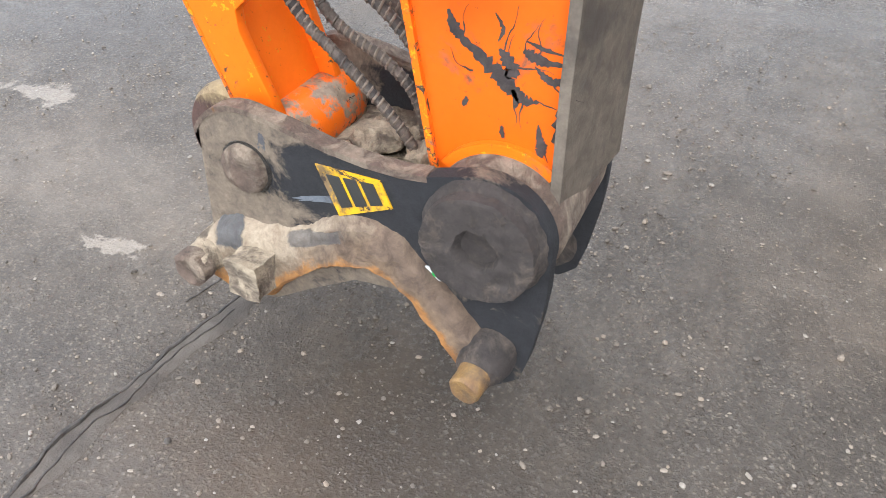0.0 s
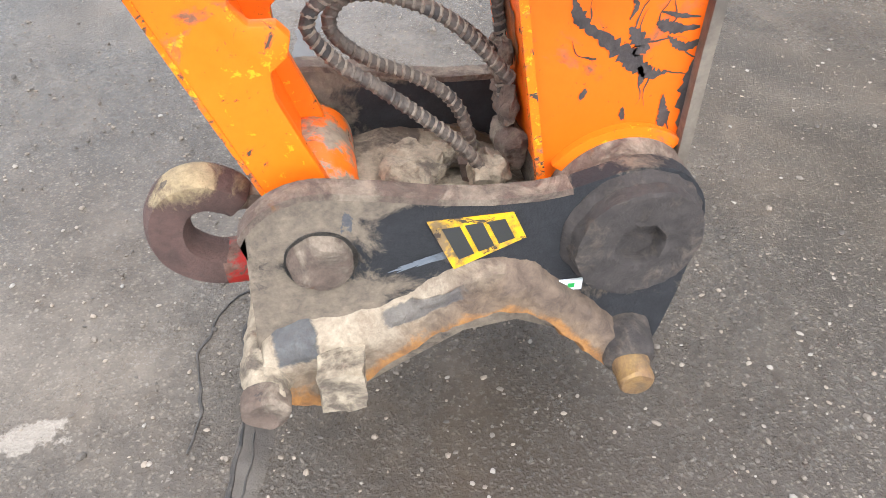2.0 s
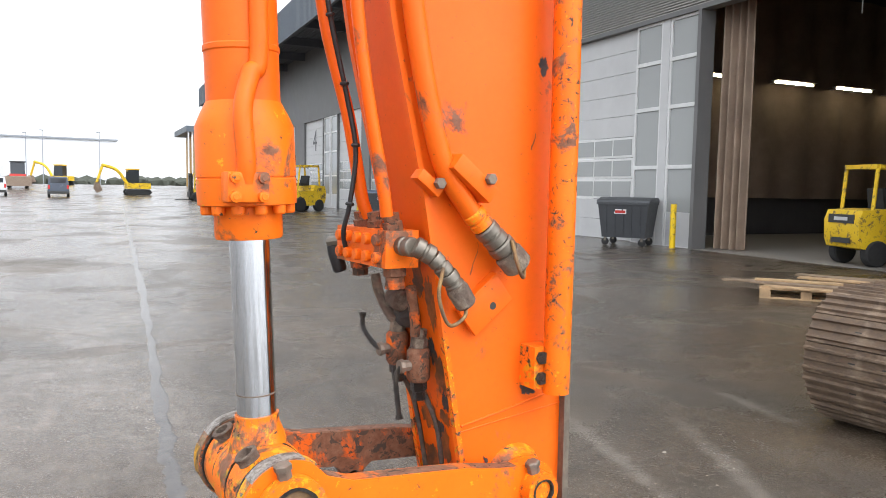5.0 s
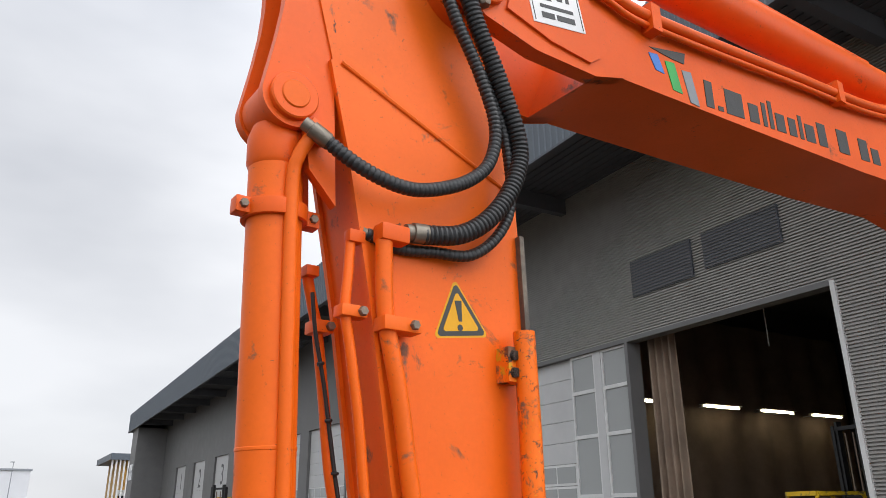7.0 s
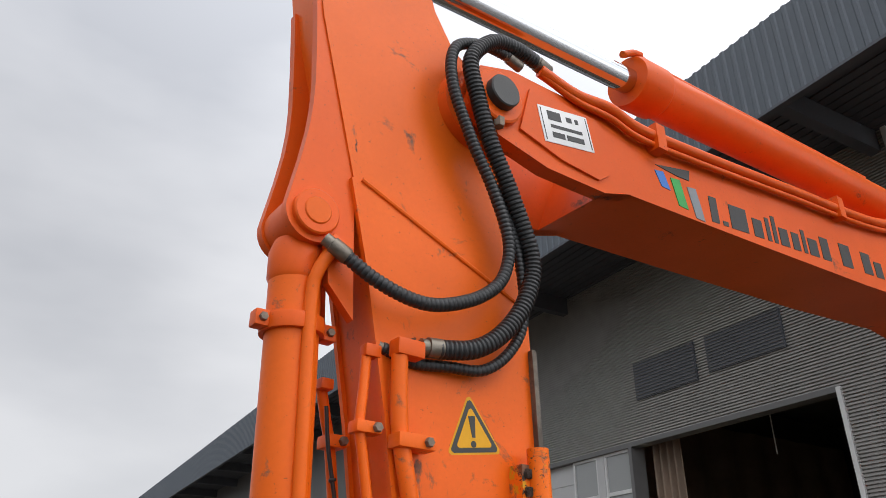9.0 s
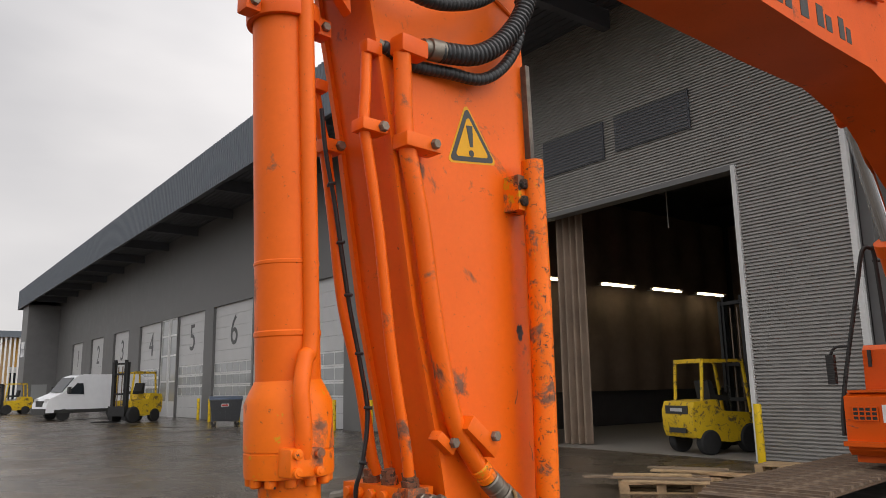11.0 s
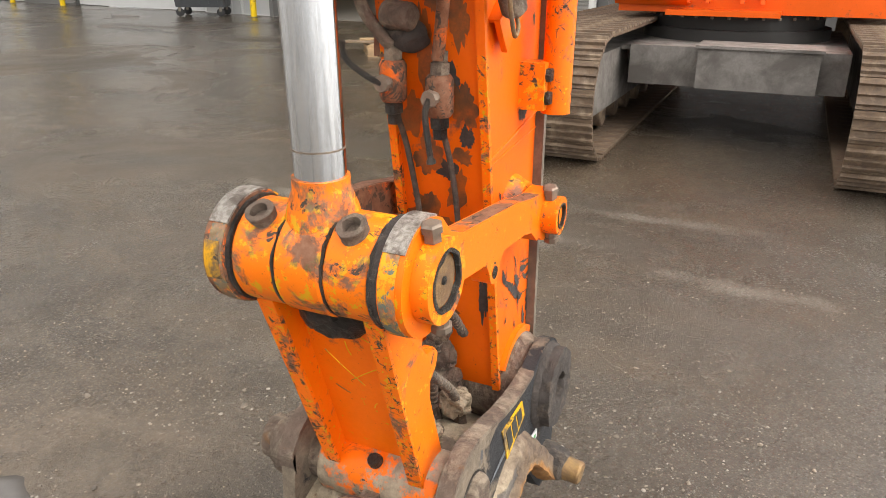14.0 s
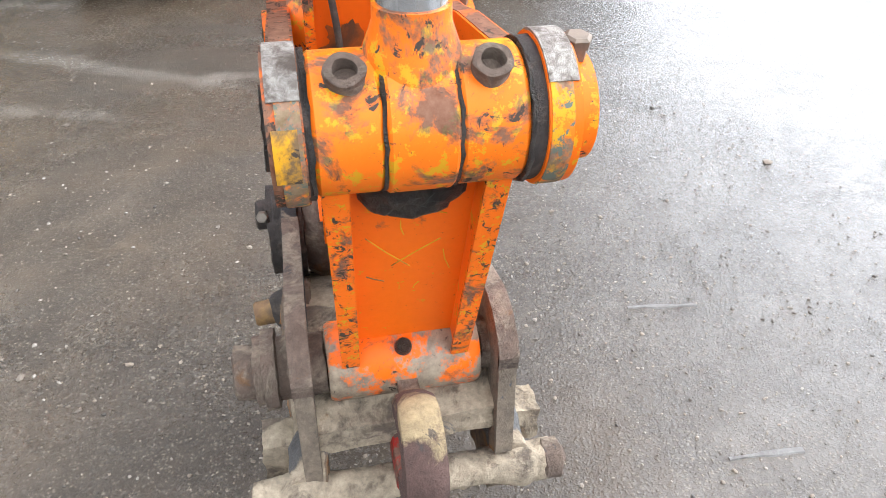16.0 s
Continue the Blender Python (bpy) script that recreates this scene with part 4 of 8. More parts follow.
def build_cylinder():
    a, p = Vector((PIN_A[0], 0, PIN_A[1])), Vector((PIN_P[0], 0, PIN_P[1]))
    L = (p - a).length
    d = (p - a) / L
    def at(u):
        return a + d * u
    eye = turned(B(), (PIN_A[0], -0.0375, PIN_A[1]), (PIN_A[0], 0.0375, PIN_A[1]), [(0, 0.076), (0.06, 0.080), (0.94, 0.080), (1, 0.076)], 48)
    turned(eye, at(0.04), at(0.125), [(0, 0.060), (0.5, 0.050), (0.8, 0.041), (1, 0.0405)], 32)
    cyl = part("hydraulic_cylinder", eye, m_orange_worn, excavator, "orange hydraulic cylinder with a chrome rod")
    part("piston_rod", rod(B(), at(0.120), at(0.50), 0.0365, 48), m_chrome, cyl, "polished chrome piston rod")
    bm = ring_plate(B(), (0, 0), 0.0372, 0.030, -0.0012, 0.0012, 48)
    bmesh.ops.transform(bm, matrix=Matrix.Translation(at(0.165)) @ d.to_track_quat("Z", "Y").to_matrix().to_4x4() @ Matrix.Rotation(radians(90), 4, "X"), verts=bm.verts)
    part("wiper_mark", bm, m_bolt, cyl)
    # gland and head
    bm = turned(B(), at(0.455), at(0.70), [(0, 0.059), (0.02, 0.061), (0.24, 0.061), (0.245, 0.080), (0.255, 0.0875), (0.30, 0.0885), (0.44, 0.0885), (0.445, 0.0865), (0.455, 0.0865), (0.46, 0.0885), (0.82, 0.0875), (0.90, 0.079), (0.97, 0.070), (1, 0.0665)], 56)
    part("cylinder_head", bm, m_orange_mid, cyl, "thick cylinder head with a bolt ring")
    bm = turned(B(), at(0.695), at(1.60), [(0, 0.0655), (0.10, 0.0655), (0.103, 0.0675), (0.112, 0.0675), (0.115, 0.0655), (0.26, 0.0655), (0.262, 0.0668), (0.268, 0.0668), (0.27, 0.0655), (1, 0.0655)], 48)
    part("barrel", bm, m_orange, cyl)
    bm = turned(B(), at(1.59), at(1.70), [(0, 0.0655), (0.1, 0.071), (0.7, 0.071), (1, 0.06)], 40)
    turned(bm, (PIN_P[0], -0.054, PIN_P[1]), (PIN_P[0], 0.054, PIN_P[1]), [(0, 0.072), (1, 0.072)], 40)
    part("base_eye", bm, m_orange_top, cyl)
    # ring of head bolts
    side = Vector((0, 1, 0))
    out = d.cross(side)
    for i in range(12):
        k = 2 * math.pi * i / 12
        r = side * math.cos(k) + out * math.sin(k)
        bm = turned(B(), at(0.500) + r * 0.074, at(0.519) + r * 0.074, [(0, 0.0095), (0.15, 0.0115), (1, 0.0115)], 12)
        part("head_bolt", bm, m_orange_mid, cyl)
    # oil pipe on the near front of the barrel
    px = (d.cross(Vector((0, 1, 0)))).normalized() * -1
    def off(u, fwd, near):
        return at(u) + Vector((1, 0, 0)) * fwd + Vector((0, -1, 0)) * near
    pts = [off(0.555, -0.030, 0.095), off(0.60, -0.030, 0.100), off(0.68, -0.030, 0.094), off(0.74, -0.010, 0.078), off(0.80, 0.010, 0.070), off(1.2, 0.010, 0.072), off(1.52, 0.010, 0.074), off(1.60, 0.018, 0.086), off(1.66, 0.045, 0.105)]
    part("oil_pipe", sweep(B(), smooth_path(pts, 12), 0.0165, 16), m_orange, cyl)
    bm = box(B(), (-0.036, -0.022, -0.026), (0.036, 0.022, 0.026), Matrix.Translation(off(0.548, -0.030, 0.088)))
    fl = part("pipe_flange", bm, m_orange_mid, cyl, bevel=0.005)
    for dx in (-0.024, 0.024):
        for dz in (-0.016, 0.016):
            q = off(0.548, -0.030 + dx, 0.108) + Vector((0, 0, dz))
            bm = turned(B(), q, q + Vector((0, -0.014, 0)), [(0, 0.0095), (0.85, 0.0095), (0.9, 0.006), (1, 0.005)], 14)
            part("flange_bolt", bm, m_orange_mid, cyl)
    for u in (1.475,):
        bm = ring_plate(B(), (0, 0), 0.079, 0.066, -0.020, 0.020, 40)
        bmesh.ops.transform(bm, matrix=Matrix.Translation(at(u)) @ d.to_track_quat("Z", "Y").to_matrix().to_4x4() @ Matrix.Rotation(radians(90), 4, "X"), verts=bm.verts)
        part("clamp_band", bm, m_orange_top, cyl, bevel=0.003)
        for k in (-1, 1):
            bm = box(B(), (-0.018, -0.020, -0.020), (0.018, 0.020, 0.020), Matrix.Translation(at(u) + Vector((k * 0.088, -0.01, 0))))
            part("clamp_ear", bm, m_orange_top, cyl, bevel=0.004)
            bm = hexbolt(B(), at(u) + Vector((k * 0.088, -0.03, 0)), (0, -1, 0), 0.011, 0.010)
            part("clamp_bolt", bm, m_bolt, cyl)
    # elbow and its nut
    e = off(1.665, 0.055, 0.108)
    part("elbow", box(B(), (-0.030, -0.020, -0.018), (0.030, 0.020, 0.018), Matrix.Translation(e) @ Matrix.Rotation(radians(28), 4, "Y")), m_orange_top, cyl, bevel=0.006)
    return cyl, e


cylinder, elbow_top = build_cylinder()


def mirror_y(bm):
    bmesh.ops.transform(bm, matrix=Matrix.Diagonal((1, -1, 1, 1)), verts=bm.verts)
    return bm


def build_coupler():
    def cpart(name, bm, *args, **kw):
        # the side plates stand wide of the stick
        for v in bm.verts:
            v.co.y += math.copysign(0.037 * min(1.0, abs(v.co.y) / 0.10), v.co.y)
        return part(name, bm, *args, **kw)
    plate = [(-0.486, 0.480)] + arc(PIN_C, 0.108, 150, 80, 8) + [(-0.309, 0.532), (-0.24, 0.517), (-0.175, 0.509), (-0.11, 0.508), (-0.065, 0.514)]
    plate += arc(PIN_D, 0.106, 112, -10, 12) + [(0.135, 0.36), (0.131, 0.303), (0.118, 0.21), (0.107, 0.165), (0.075, 0.135), (0.040, 0.14), (0.0, 0.18), (-0.05, 0.24), (-0.12, 0.275), (-0.20, 0.265), (-0.29, 0.21), (-0.38, 0.15), (-0.46, 0.14), (-0.50, 0.20), (-0.497, 0.30), (-0.492, 0.38)]
    coupler = thing_part("quick_coupler", "black quick coupler caked with dried mud and rust")
    for s in (-1, 1):
        bm = prism(B(), plate, -0.132, -0.103)
        if s > 0:
            mirror_y(bm)
        if s > 0:
            bmesh.ops.translate(bm, vec=(0, 0.006, 0), verts=bm.verts)
        sp = cpart("side_plate", bm, m_plate, coupler, "black side plate with worn brown edges", bevel=0.004)
        # worn rim along the top edge
        top = [(-0.488, 0.460)] + arc(PIN_C, 0.1095, 155, 80, 8) + [(-0.309, 0.5335), (-0.24, 0.5185), (-0.175, 0.5105), (-0.11, 0.5095), (-0.065, 0.5155)]
        inn = [(p[0] + 0.002, p[1] - 0.010) for p in top]
        bm = prism(B(), top + list(reversed(inn)), -0.1335, -0.1015)
        if s > 0:
            bmesh.ops.translate(mirror_y(bm), vec=(0, 0.006, 0), verts=bm.verts)
        cpart("worn_rim", bm, m_brown, coupler, "brown worn top rim", bevel=0.003)
        # pin at the lever
        if s < 0:
            bm = turned(B(), (PIN_C[0], -0.09, PIN_C[1]), (PIN_C[0], -0.152, PIN_C[1]), [(0, 0.044), (0.80, 0.044), (0.92, 0.041), (1, 0.034), (1, 0.02), (0.97, 0.0)], 36)
        else:
            bm = turned(B(), (PIN_C[0], -0.09, PIN_C[1]), (PIN_C[0], -0.228, PIN_C[1]), [(0, 0.05), (0.50, 0.05), (0.52, 0.064), (0.66, 0.064), (0.67, 0.055), (0.76, 0.055), (0.77, 0.044), (0.97, 0.043), (1, 0.036)], 36)
        rough_up(bm, 0.003, 45, s)
        cpart("lever_pin", mirror_y(bm) if s > 0 else bm, m_brown, coupler, "rusty round pin end")
        bm = ring_plate(B(), PIN_C, 0.0485, 0.042, -0.1345, -0.130, 36)
        rough_up(bm, 0.002, 60)
        cpart("pin_gap", mirror_y(bm) if s > 0 else bm, m_grease, coupler)
        # big boss at the stick pin, with a dished face
        bm = turned(B(), (PIN_D[0], -0.10, PIN_D[1]), (PIN_D[0], -0.168, PIN_D[1]), [(0, 0.101), (0.50, 0.101), (0.60, 0.097), (0.66, 0.091), (0.98, 0.090), (1.0, 0.087), (1.0, 0.036), (0.94, 0.034), (0.70, 0.031), (0.66, 0.0)], 64)
        bmesh.ops.subdivide_edges(bm, edges=[e for e in bm.edges if abs(e.verts[0].co.y + 0.168) < 0.0005 and abs(e.verts[1].co.y + 0.168) < 0.0005 and abs((e.verts[0].co - e.verts[1].co).length - 0.051) < 0.004], cuts=7)
        rough_up(bm, 0.0035, 45, s)
        rough_up(bm, 0.0022, 110, s)
        cpart("pin_boss", mirror_y(bm) if s > 0 else bm, m_greasepin, coupler, "large round pin boss packed with grey grease")
        # cast lower arm: a thick band between a lower and an upper edge
        low = [(-0.503, 0.222), (-0.472, 0.166), (-0.435, 0.148), (-0.387, 0.152), (-0.34, 0.202), (-0.268, 0.264), (-0.201, 0.300), (-0.143, 0.312), (-0.092, 0.290), (-0.027, 0.222), (0.027, 0.168)]
        upp = [(-0.492, 0.296), (-0.462, 0.332), (-0.418, 0.352), (-0.360, 0.352), (-0.300, 0.362), (-0.245, 0.398), (-0.191, 0.423), (-0.130, 0.414), (-0.076, 0.376), (-0.012, 0.312), (0.060, 0.240)]
        lo3, up3 = smooth_path([(x, 0, z) for x, z in low], 8), smooth_path([(x, 0, z) for x, z in upp], 8)
        def surf(i, v):
            t = i / (len(lo3) - 1)
            q = lo3[i].lerp(up3[i], v)
            thick = 0.056 + 0.014 * max(0.0, 1 - t / 0.26) ** 0.6 + 0.016 * max(0.0, (t - 0.75) / 0.25)
            rise = min(1.0, v / 0.13) ** 0.5
            bulge = rise * (1.0 - 0.30 * v) * (1.0 if v < 0.72 else max(0.0, 1.0 - ((v - 0.72) / 0.28) ** 1.6))
            return Vector((q.x, -0.108 - thick * bulge, q.z))
        bm = B()
        nv = 20
        rows_ = [[bm.verts.new(surf(i, v / nv)) for v in range(nv + 1)] for i in range(len(lo3))]
        back = [[bm.verts.new((lo3[i].x, -0.100, lo3[i].z)), bm.verts.new((up3[i].x, -0.100, up3[i].z))] for i in range(len(lo3))]
        for i in range(len(lo3) - 1):
            for v in range(nv):
                bm.faces.new((rows_[i][v], rows_[i][v + 1], rows_[i + 1][v + 1], rows_[i + 1][v]))
            bm.faces.new((back[i][0], rows_[i][0], rows_[i + 1][0], back[i + 1][0]))
            bm.faces.new((rows_[i][nv], back[i][1], back[i + 1][1], rows_[i + 1][nv]))
            bm.faces.new((back[i][1], back[i][0], back[i + 1][0], back[i + 1][1]))
        for i in (0, len(lo3) - 1):
            bm.faces.new([back[i][0]] + rows_[i] + [back[i][1]])
        # along and across the arm, for the layers of mud and rust
        along_arm = {v: (i / (len(lo3) - 1), k / nv) for i, row in enumerate(rows_) for k, v in enumerate(row)}
        uv = bm.loops.layers.uv.new("across")
        for f in bm.faces:
            for lp in f.loops:
                lp[uv].uv = along_arm.get(lp.vert, (0.9, 0.3))
        rough_up(bm, 0.0055, 30, 3.0 * s)
        rough_up(bm, 0.0032, 85, 1.0 * s)
        arm = cpart("lower_arm", mirror_y(bm) if s > 0 else bm, m_mudarm, coupler, "cast lower arm caked with pale dried mud")
        # square-ended stub on the arm's outer face
        bm = box(B(), (-0.418, -0.205, 0.208), (-0.352, -0.150, 0.282), Matrix.Identity(4))
        bmesh.ops.subdivide_edges(bm, edges=bm.edges[:], cuts=7, use_grid_fill=True)
        rough_up(bm, 0.006, 22, 2.0 * s)
        rough_up(bm, 0.004, 60, 1.0 * s)
        cpart("stub_end", mirror_y(bm) if s > 0 else bm, m_mud, coupler, "mud-covered square stub")
        # bare streak on the plate
        bm = flake(-0.235, 0.424, 0.075, 0.006, -0.1335, 41, 0.30, 60, 0.4)
        if s > 0:
            bmesh.ops.translate(mirror_y(bm), vec=(0, 0.006, 0), verts=bm.verts)
        cpart("smear", bm, m_bluegrey, coupler, smooth=False)
        # jaw stub pins
        bm = turned(B(), (0.058, -0.10, 0.215), (0.051, -0.190, 0.207), [(0, 0.047), (0.55, 0.045), (0.9, 0.039), (1, 0.030)], 28)
        rough_up(bm, 0.005, 40, s)
        cpart("jaw_collar", mirror_y(bm) if s > 0 else bm, m_greasepin, coupler, "brown muddy collar of the jaw pin")
        bm = turned(B(), (0.053, -0.16, 0.208), (0.048, -0.229, 0.203), [(0, 0.029), (0.55, 0.029), (0.6, 0.0275), (0.92, 0.0275), (1, 0.024)], 28)
        rough_up(bm, 0.0015, 60, s)
        cpart("jaw_pin", mirror_y(bm) if s > 0 else bm, m_pinrust, coupler, "rusty yellow-brown stub pin")
    # locking stub with its bolt on the far side
    bm = turned(B(), (0.0, 0.150, 0.486), (0.0, 0.226, 0.490), [(0, 0.036), (0.55, 0.036), (0.6, 0.030), (0.95, 0.029), (1, 0.024)], 24)
    rough_up(bm, 0.004, 45, 5.0)
    part("lock_stub", bm, m_greasepin, coupler, "dark greasy locking stub")
    part("lock_bolt", hexbolt(B(), (-0.026, 0.212, 0.500), (-0.9, 0.1, 0.3), 0.012, 0.014), m_zinc, coupler, "bright bolt head")
    # cross bars and the muddy floor between the plates
    bm = prism(B(), [(-0.478, 0.365), (-0.476, 0.315), (-0.44, 0.305), (-0.38, 0.22), (-0.28, 0.23), (-0.14, 0.29), (0.0, 0.24), (0.07, 0.22), (0.06, 0.30), (-0.06, 0.365), (-0.16, 0.405), (-0.27, 0.425), (-0.36, 0.41), (-0.43, 0.385)], -0.104, 0.122)
    bmesh.ops.subdivide_edges(bm, edges=bm.edges[:], cuts=6, use_grid_fill=True)
    rough_up(bm, 0.008, 26)
    rough_up(bm, 0.004, 80)
    cpart("cross_plate", bm, m_mud, coupler, "floor plate covered with dried mud")
    prof = [(0.0, 0.020), (0.006, 0.029), (0.03, 0.032), (0.09, 0.033), (0.11, 0.037), (0.20, 0.038), (0.24, 0.031), (0.42, 0.027), (0.58, 0.027), (0.76, 0.031), (0.80, 0.038), (0.89, 0.037), (0.91, 0.033), (0.97, 0.032), (0.994, 0.029), (1.0, 0.020)]
    ks = sorted({k / 60 for k in range(61)} | {k for k, r in prof})
    fine_prof = []
    for k in ks:
        j = max(i for i in range(len(prof) - 1) if prof[i][0] <= k)
        (k0, r0), (k1, r1) = prof[j], prof[j + 1]
        fine_prof.append((k, r0 + (r1 - r0) * (k - k0) / (k1 - k0)))
    bm = turned(B(), (-0.494, -0.255, 0.238), (-0.490, 0.262, 0.244), fine_prof, 28)
    rough_up(bm, 0.006, 26)
    rough_up(bm, 0.003, 80)
    part("front_shaft", bm, m_mud, coupler, "mud-caked front shaft")
    bm = turned(B(), (-0.4935, -0.222, 0.2385), (-0.494, -0.259, 0.238), [(0, 0.030), (0.1, 0.0345), (0.85, 0.034), (1, 0.026), (1, 0.012), (0.9, 0.0)], 26)
    rough_up(bm, 0.004, 40, 2.0)
    part("shaft_cap", bm, m_brown, coupler, "rust-brown end of the shaft")
    # lifting hook
    bm = sweep(B(), smooth_path([(-0.43, 0, 0.318), (-0.50, 0, 0.304), (-0.562, 0, 0.306), (-0.608, 0, 0.342), (-0.614, 0, 0.395), (-0.592, 0, 0.436), (-0.556, 0, 0.448), (-0.522, 0, 0.436), (-0.505, 0, 0.420)], 8), lambda i, n: 0.027 + 0.006 * math.sin(math.pi * i / n) - 0.010 * max(0, i - n + 2), 16)
    for v in bm.verts:
        v.co.y = max(-0.031, min(0.031, v.co.y * 1.35))
    hook = part("lifting_hook", bm, m_hook, coupler, "rusty forged lifting hook", smooth=True)
    bm = box(B(), (-0.52, -0.016, 0.412), (-0.42, 0.016, 0.436))
    part("hook_mount", bm, m_brown, coupler, bevel=0.006)
    bm = sweep(B(), smooth_path([(-0.470, 0, 0.306), (-0.50, 0, 0.304), (-0.545, 0, 0.302)], 8), lambda i, n: 0.0295 + 0.003 * min(i, n - i) / n, 16)
    for v in bm.verts:
        v.co.y = max(-0.0335, min(0.0335, v.co.y * 1.42))
    part("red_latch", bm, m_redpaint, coupler, "chipped red paint on the hook's shank")
    # yellow maker's plate, drawn without letters
    pl = [(-0.256, 0.484), (-0.141, 0.486), (-0.121, 0.441), (-0.219, 0.396)]
    bm = prism(B(), pl, -0.1350, -0.1322)
    plate_ob = cpart("maker_plate", bm, m_yellow, coupler, "scratched yellow plate with dark worn blocks", bevel=0.0008)
    c0, c1, c2, c3 = [Vector(p) for p in pl]
    for k in range(3):
        u0, u1 = 0.12 + 0.27 * k, 0.33 + 0.27 * k
        def q(u, v):
            a, b = c0.lerp(c1, u), c3.lerp(c2, u)
            return tuple(a.lerp(b, v))
        o = [q(u0, 0.16), q(u1, 0.16), q(u1, 0.84), q(u0, 0.84)]
        cpart("dark_block", prism(B(), o, -0.1362, -0.1348), m_dark, coupler)
    bm = box(B(), (-0.067, -0.1375, 0.330), (-0.029, -0.134, 0.350), None)
    cpart("small_tag", bm, m_white, coupler, "small cream tag", bevel=0.0008)
    cpart("tag_mark", box(B(), (-0.051, -0.1385, 0.336), (-0.041, -0.1373, 0.344)), m_green, coupler)
    # hydraulic hoses down to the coupler
    for pts, r in (([(-0.12, -0.03, 0.60), (-0.188, -0.03, 0.675), (-0.25, -0.03, 0.715), (-0.335, -0.03, 0.735), (-0.380, -0.03, 0.695), (-0.345, -0.03, 0.640), (-0.295, -0.03, 0.600), (-0.20, -0.03, 0.515), (-0.152, -0.03, 0.455), (-0.135, -0.03, 0.41)], 0.0088),
                   ([(-0.12, 0.02, 0.60), (-0.185, 0.02, 0.66), (-0.26, 0.02, 0.70), (-0.33, 0.02, 0.705), (-0.352, 0.02, 0.665), (-0.31, 0.02, 0.620), (-0.24, 0.02, 0.585), (-0.19, 0.02, 0.545), (-0.165, 0.02, 0.49), (-0.155, 0.02, 0.42)], 0.0088),
                   ([(-0.11, 0.05, 0.78), (-0.13, 0.05, 0.72), (-0.12, 0.045, 0.64), (-0.115, 0.03, 0.56), (-0.10, 0.02, 0.47)], 0.008)):
        path = smooth_path(pts, 14)
        bm = sweep(B(), path, lambda i, n: r + 0.0009 * (i % 4 < 2), 12)
        hose = part("hose", bm, m_hose_dirty, coupler, "dusty braided hydraulic hose")
        # flat spiral wrap round it
        run, coil, turn = 0.0, [], 0.0
        for a, c in zip(path, path[1:]):
            d = (c - a).normalized()
            u = d.cross(Vector((0, 1, 0))).normalized()
            w = d.cross(u)
            n = max(2, int((c - a).length / 0.0016))
            for k in range(n):
                turn += (c - a).length / n / 0.0125 * 2 * math.pi
                coil.append(a.lerp(c, k / n) + (u * math.cos(turn) + w * math.sin(turn)) * (r - 0.0002))
        part("spiral_wrap", sweep(B(), coil, 0.0028, 6), m_wrap, hose, "dusty spiral wrap")
        e = path[-1]
        bm = turned(B(), e + Vector((-0.01, 0, 0.02)), e + Vector((0.004, 0, -0.03)), [(0, 0.016), (0.5, 0.016), (0.55, 0.018), (1, 0.018)], 6)
        part("hose_fitting", bm, m_brown, coupler)
    # mud-caked fittings at the foot of the stick
    for cx, cy, cz, sx, sy, sz in ((-0.122, 0.03, 0.60, 0.012, 0.03, 0.035), (-0.108, 0.035, 0.53, 0.014, 0.045, 0.04), (-0.10, 0.03, 0.46, 0.024, 0.05, 0.04), (-0.14, -0.02, 0.44, 0.03, 0.04, 0.03), (-0.17, 0.06, 0.43, 0.04, 0.03, 0.02), (-0.25, 0.02, 0.435, 0.05, 0.06, 0.018)):
        bm = B()
        bmesh.ops.create_icosphere(bm, subdivisions=4, radius=1)
        bmesh.ops.transform(bm, matrix=Matrix.Translation((cx, cy, cz)) @ Matrix.Diagonal((sx, sy, sz, 1)), verts=bm.verts)
        rough_up(bm, 0.012, 40, cz * 10)
        rough_up(bm, 0.005, 110)
        part("mud_lump", bm, m_brown if cz > 0.45 else m_mud, coupler, "lump of caked mud")
    return coupler


def thing_part(name, label):
    ob = new(name)
    ob.parent = excavator
    ob["label"] = label
    return ob


coupler = build_coupler()


# ---------------------------------------------------------------- pipes, valves and guards on the stick
def pipe(name, pts, r, material, parent, label="", n=10, seg=14):
    return part(name, sweep(B(), smooth_path(pts, n), r, seg), material, parent, label)


def clamp_block(p, sx, sy, sz, rot=0.0, bolt=(0, -1, 0)):
    bm = box(B(), (-sx, -sy, -sz), (sx, sy, sz), Matrix.Translation(p) @ Matrix.Rotation(rot, 4, "Y"))
    c = part("pipe_clamp", bm, m_orange, stick, bevel=0.004)
    q = Vector(p) + Vector((sx * 0.55, -sy, 0))
    part("clamp_bolt", hexbolt(B(), q, bolt, 0.012, 0.012), m_bolt, stick)
    return c


def coupling(pts, radii, name="quick_fitting", mats=None):
    """A run of stepped hydraulic fittings along a line of points."""
    for (a, b), r, mm in zip(zip(pts, pts[1:]), radii, mats or [m_zinc] * len(radii)):
        a, b = Vector(a), Vector(b)
        bm = turned(B(), a, b, [(0, r * 0.9), (0.08, r), (0.40, r), (0.45, r * 0.86), (0.55, r * 0.86), (0.6, r), (0.94, r), (1, r * 0.88)], 14)
        part(name, bm, mm, stick, "zinc hydraulic fitting")


